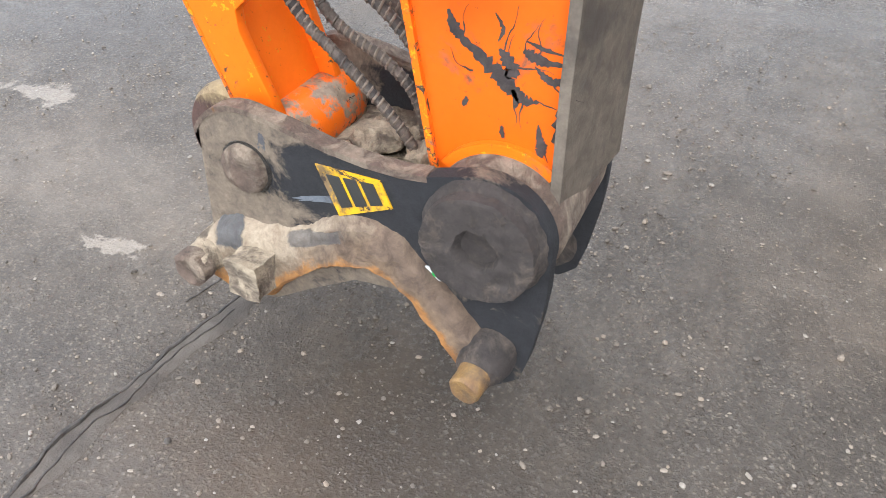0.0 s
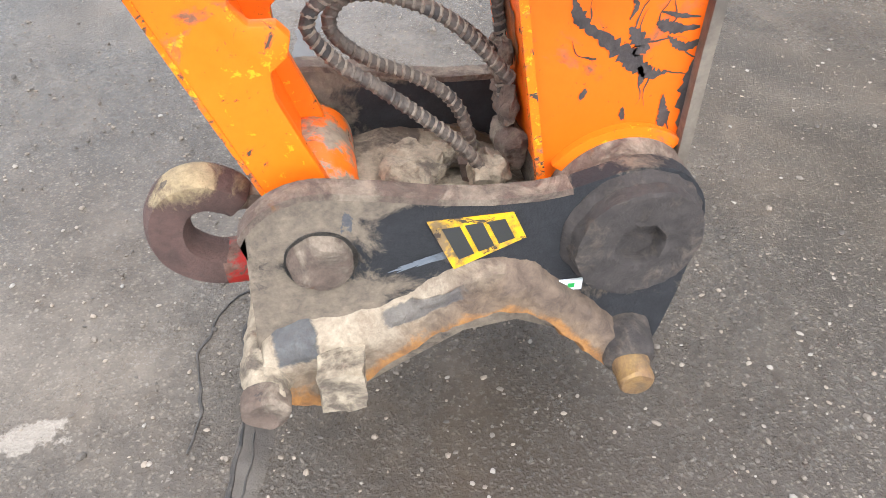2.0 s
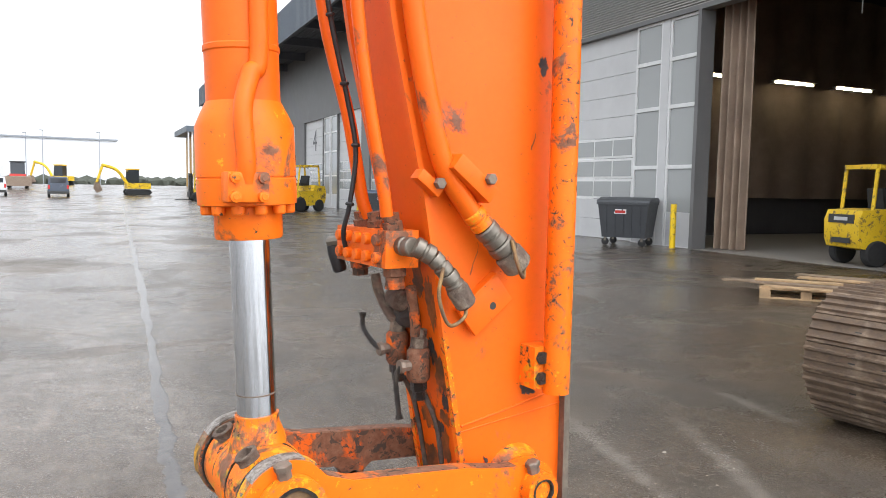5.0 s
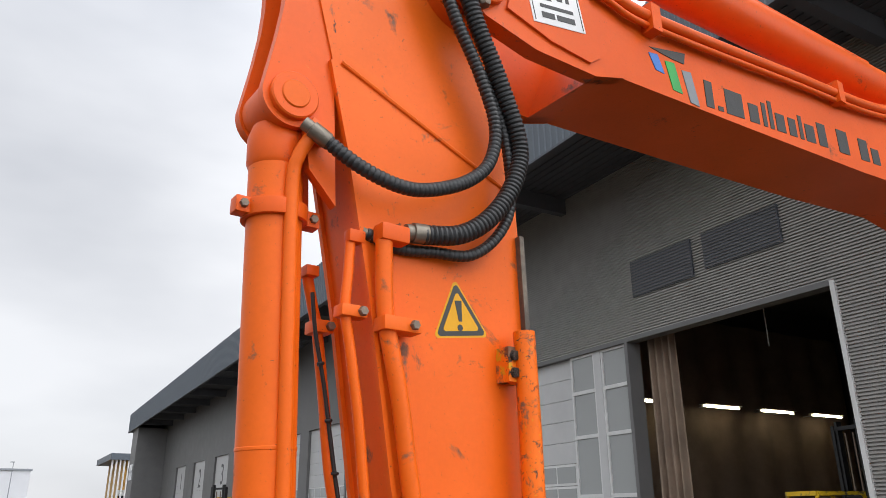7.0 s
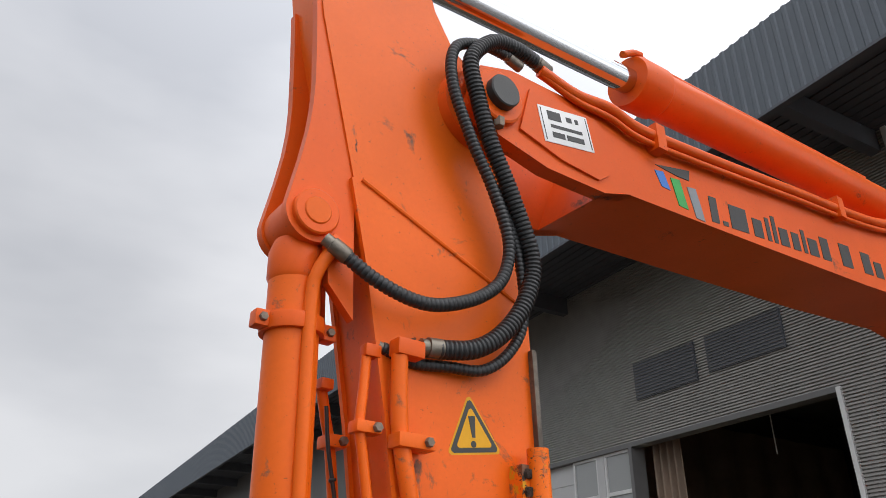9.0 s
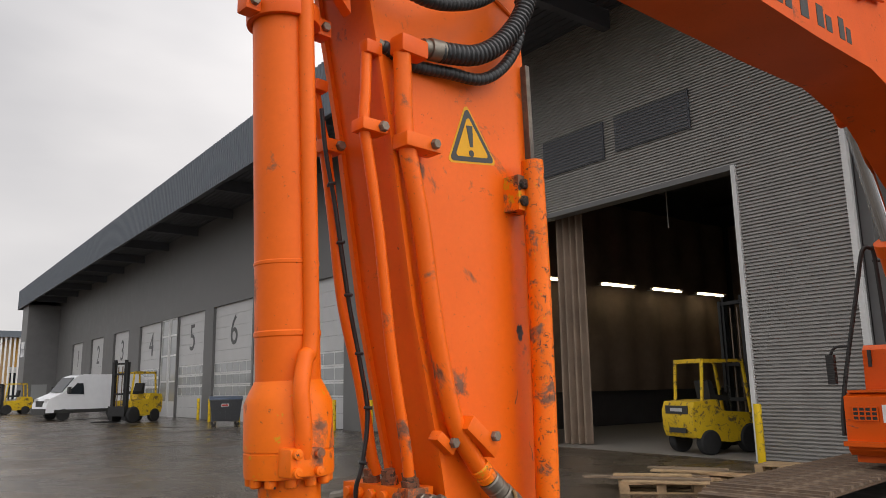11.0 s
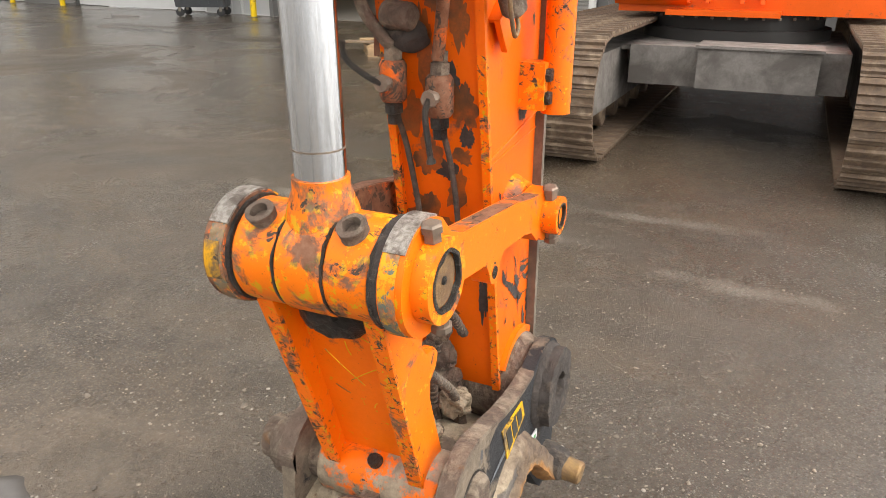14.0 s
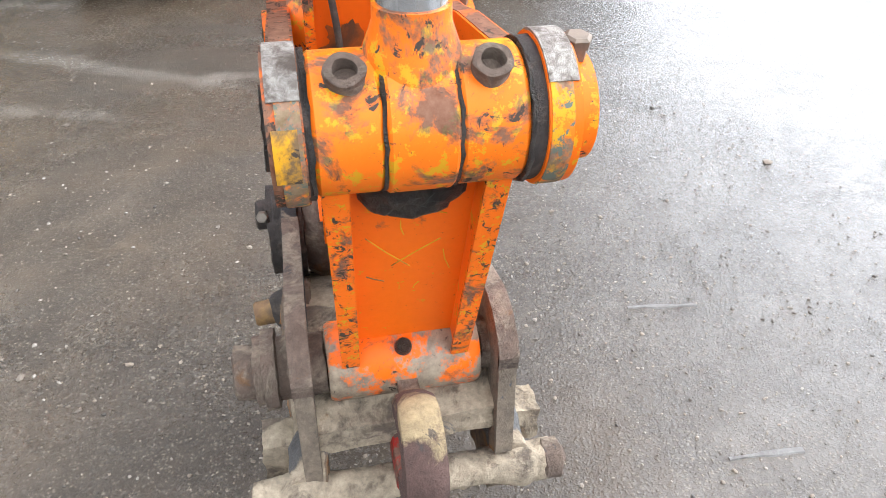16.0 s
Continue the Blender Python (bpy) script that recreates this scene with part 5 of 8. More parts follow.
# thick pipe on the near side, from the elbow down to its capped coupling
pipe("oil_pipe", [(-0.388, -0.128, 2.345), (-0.382, -0.124, 2.22), (-0.370, -0.122, 2.13), (-0.335, -0.122, 1.98), (-0.297, -0.122, 1.753), (-0.262, -0.122, 1.60), (-0.232, -0.124, 1.51), (-0.185, -0.126, 1.445), (-0.165, -0.128, 1.42)], 0.021, m_orange, stick)
part("pipe_elbow", box(B(), (-0.040, -0.024, -0.022), (0.040, 0.024, 0.022), Matrix.Translation((-0.368, -0.130, 2.362))), m_orange_top, stick, bevel=0.008)
clamp_block((-0.345, -0.128, 2.140), 0.052, 0.026, 0.017)
clamp_block((-0.185, -0.132, 1.495), 0.055, 0.030, 0.018, radians(38))
clamp_block((-0.265, -0.110, 1.485), 0.030, 0.016, 0.012, radians(38))
coupling([(-0.172, -0.128, 1.430), (-0.145, -0.132, 1.400), (-0.112, -0.136, 1.368), (-0.078, -0.140, 1.335)], [0.024, 0.026, 0.029], mats=[m_orange_worn, m_zinc, m_zinc])
part("dust_cap", turned(B(), (-0.094, -0.139, 1.350), (-0.062, -0.142, 1.318), [(0, 0.026), (0.15, 0.031), (0.9, 0.031), (1, 0.026)], 20), m_brown, stick, "dark brown dust cap")
pipe("cap_strap", [(-0.10, -0.165, 1.375), (-0.095, -0.178, 1.33), (-0.075, -0.172, 1.30), (-0.055, -0.150, 1.315)], 0.004, m_pinrust, stick, "red-brown cap strap")
# thin pipe along the near front corner
pipe("oil_pipe", [(-0.456, -0.085, 2.340), (-0.462, -0.090, 2.25), (-0.466, -0.090, 2.17), (-0.450, -0.088, 2.09), (-0.420, -0.085, 1.93), (-0.385, -0.082, 1.68), (-0.345, -0.080, 1.48), (-0.335, -0.078, 1.42)], 0.0125, m_orange, stick)
part("pipe_elbow", box(B(), (-0.022, -0.016, -0.016), (0.022, 0.016, 0.016), Matrix.Translation((-0.446, -0.088, 2.352))), m_orange_top, stick, bevel=0.005)
clamp_block((-0.452, -0.092, 2.165), 0.034, 0.022, 0.014)
# a wide channel of pipes on the front face and the far pipe with its cable
pipe("oil_pipe", [(-0.490, 0.070, 2.29), (-0.468, 0.078, 2.22), (-0.450, 0.080, 2.155), (-0.425, 0.080, 2.0), (-0.395, 0.080, 1.80), (-0.345, 0.080, 1.62), (-0.315, 0.078, 1.46), (-0.30, 0.074, 1.41)], 0.014, m_orange, stick)
part("pipe_elbow", box(B(), (-0.018, -0.024, -0.014), (0.018, 0.024, 0.014), Matrix.Translation((-0.490, 0.060, 2.295))), m_orange_top, stick, bevel=0.005)
clamp_block((-0.445, 0.078, 2.162), 0.026, 0.030, 0.016)
cable = [(-0.485, 0.045, 2.24), (-0.468, 0.050, 2.14), (-0.435, 0.058, 2.02), (-0.410, 0.062, 1.90), (-0.385, 0.065, 1.78), (-0.355, 0.066, 1.66), (-0.335, 0.064, 1.55), (-0.345, 0.070, 1.44), (-0.352, 0.085, 1.38), (-0.335, 0.10, 1.33)]
pipe("cable", cable, 0.0052, m_hose, stick, "black cable tied along the pipe")
for u in (0.18, 0.30, 0.42, 0.54, 0.66, 0.78):
    q = smooth_path(cable, 10)[int(u * 90)]
    part("cable_tie", sweep(B(), [q + Vector((0, -0.016, -0.001)), q + Vector((-0.006, 0, 0)), q + Vector((0.004, 0.018, 0))], 0.004, 8), m_hose, stick)
# valve block with bolts
bm = box(B(), (-0.335, -0.075, 1.318), (-0.262, 0.155, 1.392))
block = part("valve_block", bm, m_orange_mid, excavator, "orange hydraulic valve block with greasy bolts", bevel=0.006)
for y in (-0.045, 0.0, 0.045, 0.09, 0.13):
    for z in (1.337, 1.372):
        part("block_bolt", turned(B(), (-0.334, y, z), (-0.347, y, z), [(0, 0.012), (0.8, 0.012), (1, 0.010)], 14), m_orange_mid, block)
for y in (-0.05, 0.02, 0.085):
    part("pipe_nut", turned(B(), (-0.305, y, 1.390), (-0.312, y, 1.425), [(0, 0.020), (0.5, 0.020), (0.55, 0.016), (1, 0.016)], 6), m_greasy, block)
part("pipe_nut", turned(B(), (-0.300, -0.045, 1.318), (-0.298, -0.045, 1.275), [(0, 0.024), (0.4, 0.024), (0.45, 0.019), (0.7, 0.019), (0.75, 0.021), (1, 0.021)], 8), m_greasy, block)
part("pipe_nut", turned(B(), (-0.300, 0.115, 1.318), (-0.298, 0.115, 1.285), [(0, 0.022), (0.5, 0.022), (0.55, 0.018), (1, 0.018)], 8), m_greasy, block)
# far-side black fitting
part("side_hose_end", turned(B(), (-0.31, 0.150, 1.36), (-0.33, 0.205, 1.35), [(0, 0.018), (0.4, 0.018), (0.45, 0.014), (1, 0.014)], 10), m_zinc, block)
part("side_cap", turned(B(), (-0.330, 0.195, 1.345), (-0.312, 0.188, 1.285), [(0, 0.013), (0.3, 0.016), (0.9, 0.016), (1, 0.013)], 12), m_hose, block, "black dust cap")
# near-side elbow and coupling
coupling([(-0.300, -0.070, 1.362), (-0.296, -0.115, 1.362)], [0.019])
coupling([(-0.296, -0.120, 1.366), (-0.262, -0.130, 1.345), (-0.232, -0.134, 1.312), (-0.205, -0.136, 1.276)], [0.020, 0.018, 0.020])
part("dust_cap", turned(B(), (-0.214, -0.136, 1.288), (-0.186, -0.138, 1.246), [(0, 0.019), (0.2, 0.023), (0.9, 0.022), (1, 0.018)], 16), m_brown, stick, "brown rubber dust cap")
pipe("cap_strap", [(-0.250, -0.150, 1.325), (-0.262, -0.156, 1.27), (-0.240, -0.158, 1.215), (-0.200, -0.150, 1.225), (-0.190, -0.140, 1.25)], 0.0038, m_pinrust, stick, "red-brown cap strap")
# ball valves and hard lines on the front face
def front_x(z):
    for (x0, z0), (x1, z1) in zip(STICK, STICK[1:]):
        if z0 <= z <= z1:
            return x0 + (x1 - x0) * (z - z0) / (z1 - z0)
    return -0.2


def front_smear(z, y, rz, ry, seed, material, spike=0.5):
    """A ragged stain lying on the stick's front plate."""
    bm = flake(y, 0.0, ry, rz, 0.0, seed, 0.0, 56, spike)
    for v in bm.verts:
        yy, dz = max(-HW + 0.004, min(HW - 0.004, v.co.x)), v.co.z
        v.co = Vector((front_x(z + dz) - 0.0011 - 0.0002 * (seed % 5), yy, z + dz))
    return part("stain", bm, material, stick, smooth=False)


for k, (z, y, rz, ry, mm) in enumerate(((1.300, -0.010, 0.060, 0.020, m_stain), (1.235, -0.050, 0.050, 0.018, m_stain), (1.190, 0.020, 0.070, 0.018, m_stain), (1.130, -0.030, 0.024, 0.014, m_scar), (1.085, -0.052, 0.045, 0.022, m_stain), (1.030, -0.055, 0.022, 0.014, m_scar), (0.985, 0.030, 0.040, 0.030, m_stain), (0.955, -0.015, 0.020, 0.024, m_scar), (0.880, 0.040, 0.040, 0.024, m_stain), (0.800, -0.060, 0.060, 0.016, m_stain), (0.770, 0.010, 0.060, 0.034, m_stain), (0.680, -0.072, 0.055, 0.010, m_scar), (0.655, 0.020, 0.050, 0.040, m_stain), (1.310, 0.055, 0.030, 0.012, m_stain))):
    front_smear(z, y, rz, ry, 200 + k, mm)


def ball_valve(y, z, lever, turn):
    x = front_x(z) - 0.035
    v = part("ball_valve", turned(B(), (x, y, z + 0.036), (x, y, z - 0.036), [(0, 0.020), (0.12, 0.025), (0.88, 0.025), (1, 0.020)], 10), m_greasy, excavator, "greasy orange ball valve with a lever")
    part("valve_stem", turned(B(), (x - 0.02, y, z), (x - 0.046, y, z), [(0, 0.012), (0.6, 0.012), (0.7, 0.016), (1, 0.014)], 8), m_bolt, v)
    part("valve_lever", sweep(B(), smooth_path([(x - 0.042, y, z), *lever], 8), lambda i, n: 0.0055 + 0.003 * (i > n - 3), 10), m_grease, v, "dark bent valve lever")
    for k in (1, -1):
        part("valve_nut", turned(B(), (x, y, z + k * 0.034), (x + 0.004, y, z + k * 0.075), [(0, 0.018), (0.5, 0.018), (0.55, 0.014), (1, 0.014)], 6), m_brown if k > 0 else m_grease, v)
    return v


xv = front_x(1.12) - 0.035
ball_valve(0.066, 1.128, [(xv - 0.05, 0.090, 1.140), (xv - 0.055, 0.125, 1.165), (xv - 0.05, 0.140, 1.195)], 0)
ball_valve(-0.022, 1.108, [(xv - 0.05, -0.020, 1.085), (xv - 0.048, -0.024, 1.04), (xv - 0.046, -0.030, 1.00)], 0)
pipe("hard_line", [(front_x(1.06) - 0.030, 0.066, 1.06), (front_x(1.0) - 0.014, 0.062, 1.0), (front_x(0.92) - 0.012, 0.050, 0.90), (front_x(0.86) - 0.012, 0.045, 0.82)], 0.0055, m_hose_dirty, stick)
pipe("hard_line", [(front_x(1.04) - 0.030, -0.022, 1.04), (front_x(0.98) - 0.013, -0.026, 0.97), (front_x(0.92) - 0.012, -0.034, 0.88), (front_x(0.8) - 0.012, -0.034, 0.74)], 0.0055, m_hose_dirty, stick)
pipe("hard_line", [(front_x(1.30) - 0.036, -0.045, 1.275), (front_x(1.2) - 0.034, -0.03, 1.21), (front_x(1.15) - 0.036, -0.022, 1.17)], 0.011, m_greasy, stick)
pipe("hard_line", [(front_x(1.30) - 0.036, 0.115, 1.285), (front_x(1.25) - 0.04, 0.105, 1.245), (front_x(1.2) - 0.036, 0.075, 1.20), (front_x(1.15) - 0.036, 0.066, 1.19)], 0.011, m_brown, stick)
xq = front_x(1.235)
part("plug", turned(B(), (xq - 0.02, 0.075, 1.240), (xq - 0.03, 0.020, 1.236), [(0, 0.022), (0.25, 0.026), (0.4, 0.024), (0.9, 0.024), (1, 0.020)], 14), m_brown, stick, "brown capped stub")
bm = B()
bmesh.ops.create_icosphere(bm, subdivisions=3, radius=1)
bmesh.ops.transform(bm, matrix=Matrix.Translation((front_x(1.205) - 0.015, 0.045, 1.205)) @ Matrix.Diagonal((0.020, 0.045, 0.030, 1)), verts=bm.verts)
rough_up(bm, 0.008, 50)
part("grease_smear", bm, m_greasepin, stick)
part("valve_bracket", box(B(), (front_x(1.17) - 0.012, 0.088, 1.165), (front_x(1.17) + 0.02, 0.112, 1.235)), m_greasy, stick, bevel=0.004)
for y, z, ry, rz in ((-0.005, 1.275, 0.020, 0.028), (-0.03, 0.925, 0.02, 0.04), (0.03, 0.85, 0.05, 0.03), (0.05, 1.06, 0.02, 0.04), (-0.045, 0.99, 0.02, 0.018), (0.0, 1.13, 0.024, 0.045)):
    bm = flake(0, 0, ry, rz, 0, int(abs(y * 1000) + z * 100), 0.2, 26, 0.5)
    x0, x1 = front_x(z - 0.02), front_x(z + 0.02)
    tilt = math.atan2(x1 - x0, 0.04)
    bmesh.ops.transform(bm, matrix=Matrix.Translation((front_x(z) - 0.0015, y, z)) @ Matrix.Rotation(tilt, 4, "Y") @ Matrix.Rotation(radians(90), 4, "Z"), verts=bm.verts)
    part("grease_stain", bm, m_stain, stick, smooth=False)
# bracket with a hole on the side
bm = box(B(), (-0.058, -0.006, -0.034), (0.058, 0.006, 0.034), Matrix.Translation((-0.122, -0.108, 1.238)) @ Matrix.Rotation(radians(-38), 4, "Y"))
bk = part("hose_bracket", bm, m_orange, stick, bevel=0.003)
bm = box(B(), (-0.058, -0.014, -0.004), (0.058, 0.012, 0.004), Matrix.Translation((-0.140, -0.100, 1.266)) @ Matrix.Rotation(radians(-38), 4, "Y"))
part("bracket_flange", bm, m_orange, stick, bevel=0.002)
part("bracket_hole", rod(B(), (-0.106, -0.1095, 1.236), (-0.106, -0.1146, 1.236), 0.008, 16), m_dark, stick)
# guard rail along the back edge
gr = part("hose_guard", sweep(B(), [(0.036, -0.152, 1.045), (0.040, -0.152, 1.6), (0.040, -0.150, 1.9), (0.034, -0.148, 2.172)], 0.029, 20), m_guard, excavator, "scuffed orange half-round guard bar")
for z, x in ((1.10, 0.030), (2.085, 0.028)):
    bm = box(B(), (x - 0.045, -0.142, z - 0.045), (x + 0.012, -0.088, z + 0.045))
    part("guard_bracket", bm, m_orange_worn, gr, bevel=0.003)
    for dz in (-0.022, 0.022):
        part("bracket_bolt", hexbolt(B(), (x - 0.028, -0.141, z + dz), (0, -1, 0), 0.014, 0.012), m_grease, gr)

# warning triangle
def tri(c, r):
    return [(c[0] + r * math.sin(radians(a)), c[1] + r * math.cos(radians(a))) for a in (-8, 112, 232)]


wc = (-0.136, 2.198)
def fillet(poly, k=0.08):
    out = []
    for i, p in enumerate(poly):
        a, b = Vector(poly[i - 1]), Vector(poly[(i + 1) % len(poly)])
        p = Vector(p)
        for t in (0, 0.5, 1):
            q = p.lerp(a, k).lerp(p, t).lerp(p.lerp(b, k), t) if t == 0.5 else (p.lerp(a, k) if t == 0 else p.lerp(b, k))
            out.append(tuple(q))
    return out


for k, (r, mm, d) in enumerate(((0.104, m_sign, 0.0010), (0.094, m_dark, 0.0020), (0.070, m_sign, 0.0030))):
    wt = part("warning_triangle" if k == 0 else "triangle_band", prism(B(), fillet(tri(wc, r)), -HW - d, -HW - d + 0.0008), mm, excavator if k == 0 else wt, "yellow warning triangle sticker" if k == 0 else "", smooth=False)
    if k == 0:
        wroot = wt
    else:
        wt.parent = wroot
    wt = wroot
part("exclamation_bar", prism(B(), [(wc[0] - 0.017, wc[1] + 0.042), (wc[0] + 0.005, wc[1] + 0.045), (wc[0] + 0.006, wc[1] - 0.010), (wc[0] - 0.004, wc[1] - 0.011)], -HW - 0.0042, -HW - 0.0032), m_dark, wroot, smooth=False)
part("exclamation_dot", prism(B(), arc((wc[0], wc[1] - 0.027), 0.0085, 0, 340, 16), -HW - 0.0042, -HW - 0.0032), m_dark, wroot, smooth=False)


# ribbed hoses at the stick top
def ribbed(pts, r, label):
    path = smooth_path(pts, 22)
    L = sum((b - a).length for a, b in zip(path, path[1:]))
    n = int(L / 0.0045)
    dense, acc, i = [], 0.0, 0
    seglen = [(b - a).length for a, b in zip(path, path[1:])]
    tot = [0]
    for s_ in seglen:
        tot.append(tot[-1] + s_)
    for k in range(n + 1):
        u = L * k / n
        while i < len(seglen) - 1 and tot[i + 1] < u:
            i += 1
        dense.append(path[i].lerp(path[i + 1], min(1, (u - tot[i]) / max(1e-9, seglen[i]))))
    return part("ribbed_hose", sweep(B(), dense, lambda k, c: r * (1.0 if (k % 3) else 0.86), 14), m_hose, excavator, label)


h1 = ribbed([(-0.564, -0.125, 2.569), (-0.474, -0.150, 2.509), (-0.374, -0.165, 2.479), (-0.284, -0.170, 2.489), (-0.164, -0.170, 2.544), (-0.084, -0.170, 2.624), (-0.062, -0.172, 2.744), (-0.119, -0.175, 2.894), (-0.199, -0.178, 3.034), (-0.269, -0.178, 3.214), (-0.256, -0.178, 3.354), (-0.144, -0.176, 3.424), (-0.034, -0.176, 3.434)], 0.0185, "black ribbed hydraulic hose hanging in a loop")
h2 = ribbed([(-0.284, -0.135, 2.379), (-0.174, -0.155, 2.399), (-0.084, -0.170, 2.464), (-0.009, -0.178, 2.574), (0.018, -0.180, 2.704), (-0.059, -0.190, 2.884), (-0.139, -0.196, 3.034), (-0.189, -0.198, 3.184), (-0.212, -0.198, 3.314), (-0.124, -0.196, 3.434), (-0.014, -0.190, 3.469), (0.076, -0.186, 3.464)], 0.026, "thick black ribbed hydraulic hose hanging in a loop")
h3 = ribbed([(-0.419, -0.095, 2.366), (-0.334, -0.100, 2.344), (-0.234, -0.115, 2.349), (-0.124, -0.130, 2.359), (-0.034, -0.140, 2.434), (0.006, -0.150, 2.544), (-0.019, -0.160, 2.734), (-0.084, -0.165, 2.914)], 0.0155, "thin black ribbed hose")
for p0, p1, r, o in (((-0.609, -0.115, 2.599), (-0.549, -0.130, 2.559), 0.021, h1), ((-0.329, -0.130, 2.379), (-0.269, -0.137, 2.382), 0.026, h2), ((0.056, -0.188, 3.466), (0.136, -0.184, 3.449), 0.026, h2), ((-0.064, -0.176, 3.434), (0.016, -0.176, 3.414), 0.019, h1), ((-0.429, -0.090, 2.370), (-0.389, -0.096, 2.359), 0.016, h3)):
    part("hose_end", turned(B(), p0, p1, [(0, r * 0.8), (0.3, r * 0.8), (0.32, r), (0.95, r), (1, r * 0.9)], 12), m_zinc, o, "zinc crimped hose end")


# ---------------------------------------------------------------- boom
BOOM = [(-0.20, 3.17), (-0.10, 3.085), (0.10, 3.045), (0.36, 3.050), (0.50, 3.095), (1.30, 3.152), (2.20, 3.220), (3.00, 3.30), (3.70, 3.24), (4.90, 2.72), (5.95, 1.72), (6.25, 1.65), (6.45, 1.85),
        (6.35, 2.15), (5.60, 3.10), (4.75, 3.86), (4.10, 4.08), (3.40, 3.94), (2.44, 3.68), (1.20, 3.490), (0.50, 3.395), (0.14, 3.37), (-0.04, 3.365), (-0.17, 3.32)]
bm = prism(B(), [p for p in BOOM if p[0] > 0.3], -0.185, 0.185)
boom = part("boom", bm, m_orange_top, excavator, "long orange welded steel boom", bevel=0.012)
for s in (-1, 1):
    head = [p for p in BOOM if p[0] < 0.52]
    bm = prism(B(), head, s * 0.135, s * 0.19)
    part("head_cheek", bm, m_orange_top, boom, bevel=0.006)
    bm = turned(B(), (PIN_F[0], s * 0.17, PIN_F[1]), (PIN_F[0], s * 0.215, PIN_F[1]), [(0, 0.098), (0.9, 0.095), (1, 0.088)], 40)
    part("head_boss", bm, m_orange_top, boom)
    part("head_pin", rod(B(), (PIN_F[0], s * 0.19, PIN_F[1]), (PIN_F[0], s * 0.245, PIN_F[1]), 0.056, 36, 0.004), m_dark, boom, "black pin end")
    part("head_bolt", hexbolt(B(), (PIN_F[0], s * 0.205, PIN_F[1] - 0.085), (0, 0, -1), 0.018, 0.03), m_bolt, boom)
    # raised panel under the label
    part("cheek_panel", prism(B(), [(-0.02, 3.14), (0.16, 3.095), (0.33, 3.085), (0.385, 3.125), (0.345, 3.335), (0.03, 3.320)], s * 0.188, s * 0.199), m_orange_top, boom, bevel=0.004)
    # pipes along the upper edge
    for k, (dz, r) in enumerate(((-0.015, 0.022), (-0.055, 0.012))):
        pts = [(0.09, s * 0.190, 3.435 + dz * 0.3), (0.24, s * 0.205, 3.40 + dz * 0.6), (0.40, s * 0.212, 3.420 + dz), (0.56, s * 0.212, 3.400 + dz), (0.9, s * 0.212, 3.435 + dz), (1.6, s * 0.212, 3.53 + dz), (2.4, s * 0.212, 3.64 + dz), (3.3, s * 0.212, 3.86 + dz)]
        pipe("boom_pipe", pts, r, m_orange_top, boom)
    for x, z in ((0.655, 3.410), (2.02, 3.595), (2.9, 3.76)):
        part("pipe_clamp", box(B(), (x - 0.025, s * 0.21 - 0.028, z - 0.085), (x + 0.025, s * 0.21 + 0.028, z + 0.025)), m_orange_top, boom, bevel=0.005)
# label and painted marks on the side, shapes alone
LABEL = Matrix.Translation((0.186, -0.2002, 3.228)) @ Matrix.Rotation(radians(-11.8), 4, "Y")
label = part("label_plate", box(B(), (-0.118, -0.001, -0.068), (0.118, 0.001, 0.068), LABEL), m_white, boom, "white label with dark print", bevel=0.0006)
for z, x0, x1, h in ((0.036, -0.080, -0.018, 0.034), (0.036, 0.008, 0.034, 0.018), (0.036, 0.050, 0.066, 0.018), (-0.004, -0.075, 0.075, 0.012), (-0.036, -0.075, -0.018, 0.020), (-0.036, -0.008, 0.075, 0.020)):
    part("print_bar", box(B(), (x0, -0.0022, z - h / 2), (x1, -0.0011, z + h / 2), LABEL), m_dark, label)
for x in (-0.108, 0.108):
    part("print_bar", box(B(), (x - 0.0015, -0.0022, -0.060), (x + 0.0015, -0.0011, 0.060), LABEL), m_dark, label)
def mark(x, z, w, h, mm, sh=0.03):
    part("paint_mark", prism(B(), [(x, z), (x + w, z + 0.01), (x + w + sh, z - h), (x + sh, z - h)], -0.1878, -0.1852), mm, boom)


mark(0.655, 3.262, 0.050, 0.060, m_blue)
mark(0.745, 3.262, 0.055, 0.110, m_green)
mark(0.842, 3.258, 0.055, 0.125, m_grey)
part("paint_mark", prism(B(), [(0.662, 3.288), (0.875, 3.342), (0.862, 3.292), (0.797, 3.286)], -0.1878, -0.1852), m_dark, boom)
xx = 0.975
for w, h in ((0.05, 0.115), (0.035, 0.02), (0.12, 0.11), (0.07, 0.085), (0.03, 0.11), (0.03, 0.13), (0.07, 0.085), (0.06, 0.085), (0.03, 0.115), (0.08, 0.085), (0.075, 0.115), (0.0, 0.0), (0.10, 0.12), (0.0, 0.0), (0.09, 0.115), (0.08, 0.085), (0.0, 0.0), (0.08, 0.12), (0.07, 0.085)):
    if w:
        zb = 3.152 + (xx - 0.965) * 0.110
        part("writing_bar", prism(B(), [(xx, zb + h), (xx + w, zb + h + w * 0.118), (xx + w, zb + w * 0.118), (xx, zb)], -0.1872, -0.1852), m_dark, boom)
    xx += (w if w else 0.05) * 1.22 + 0.014
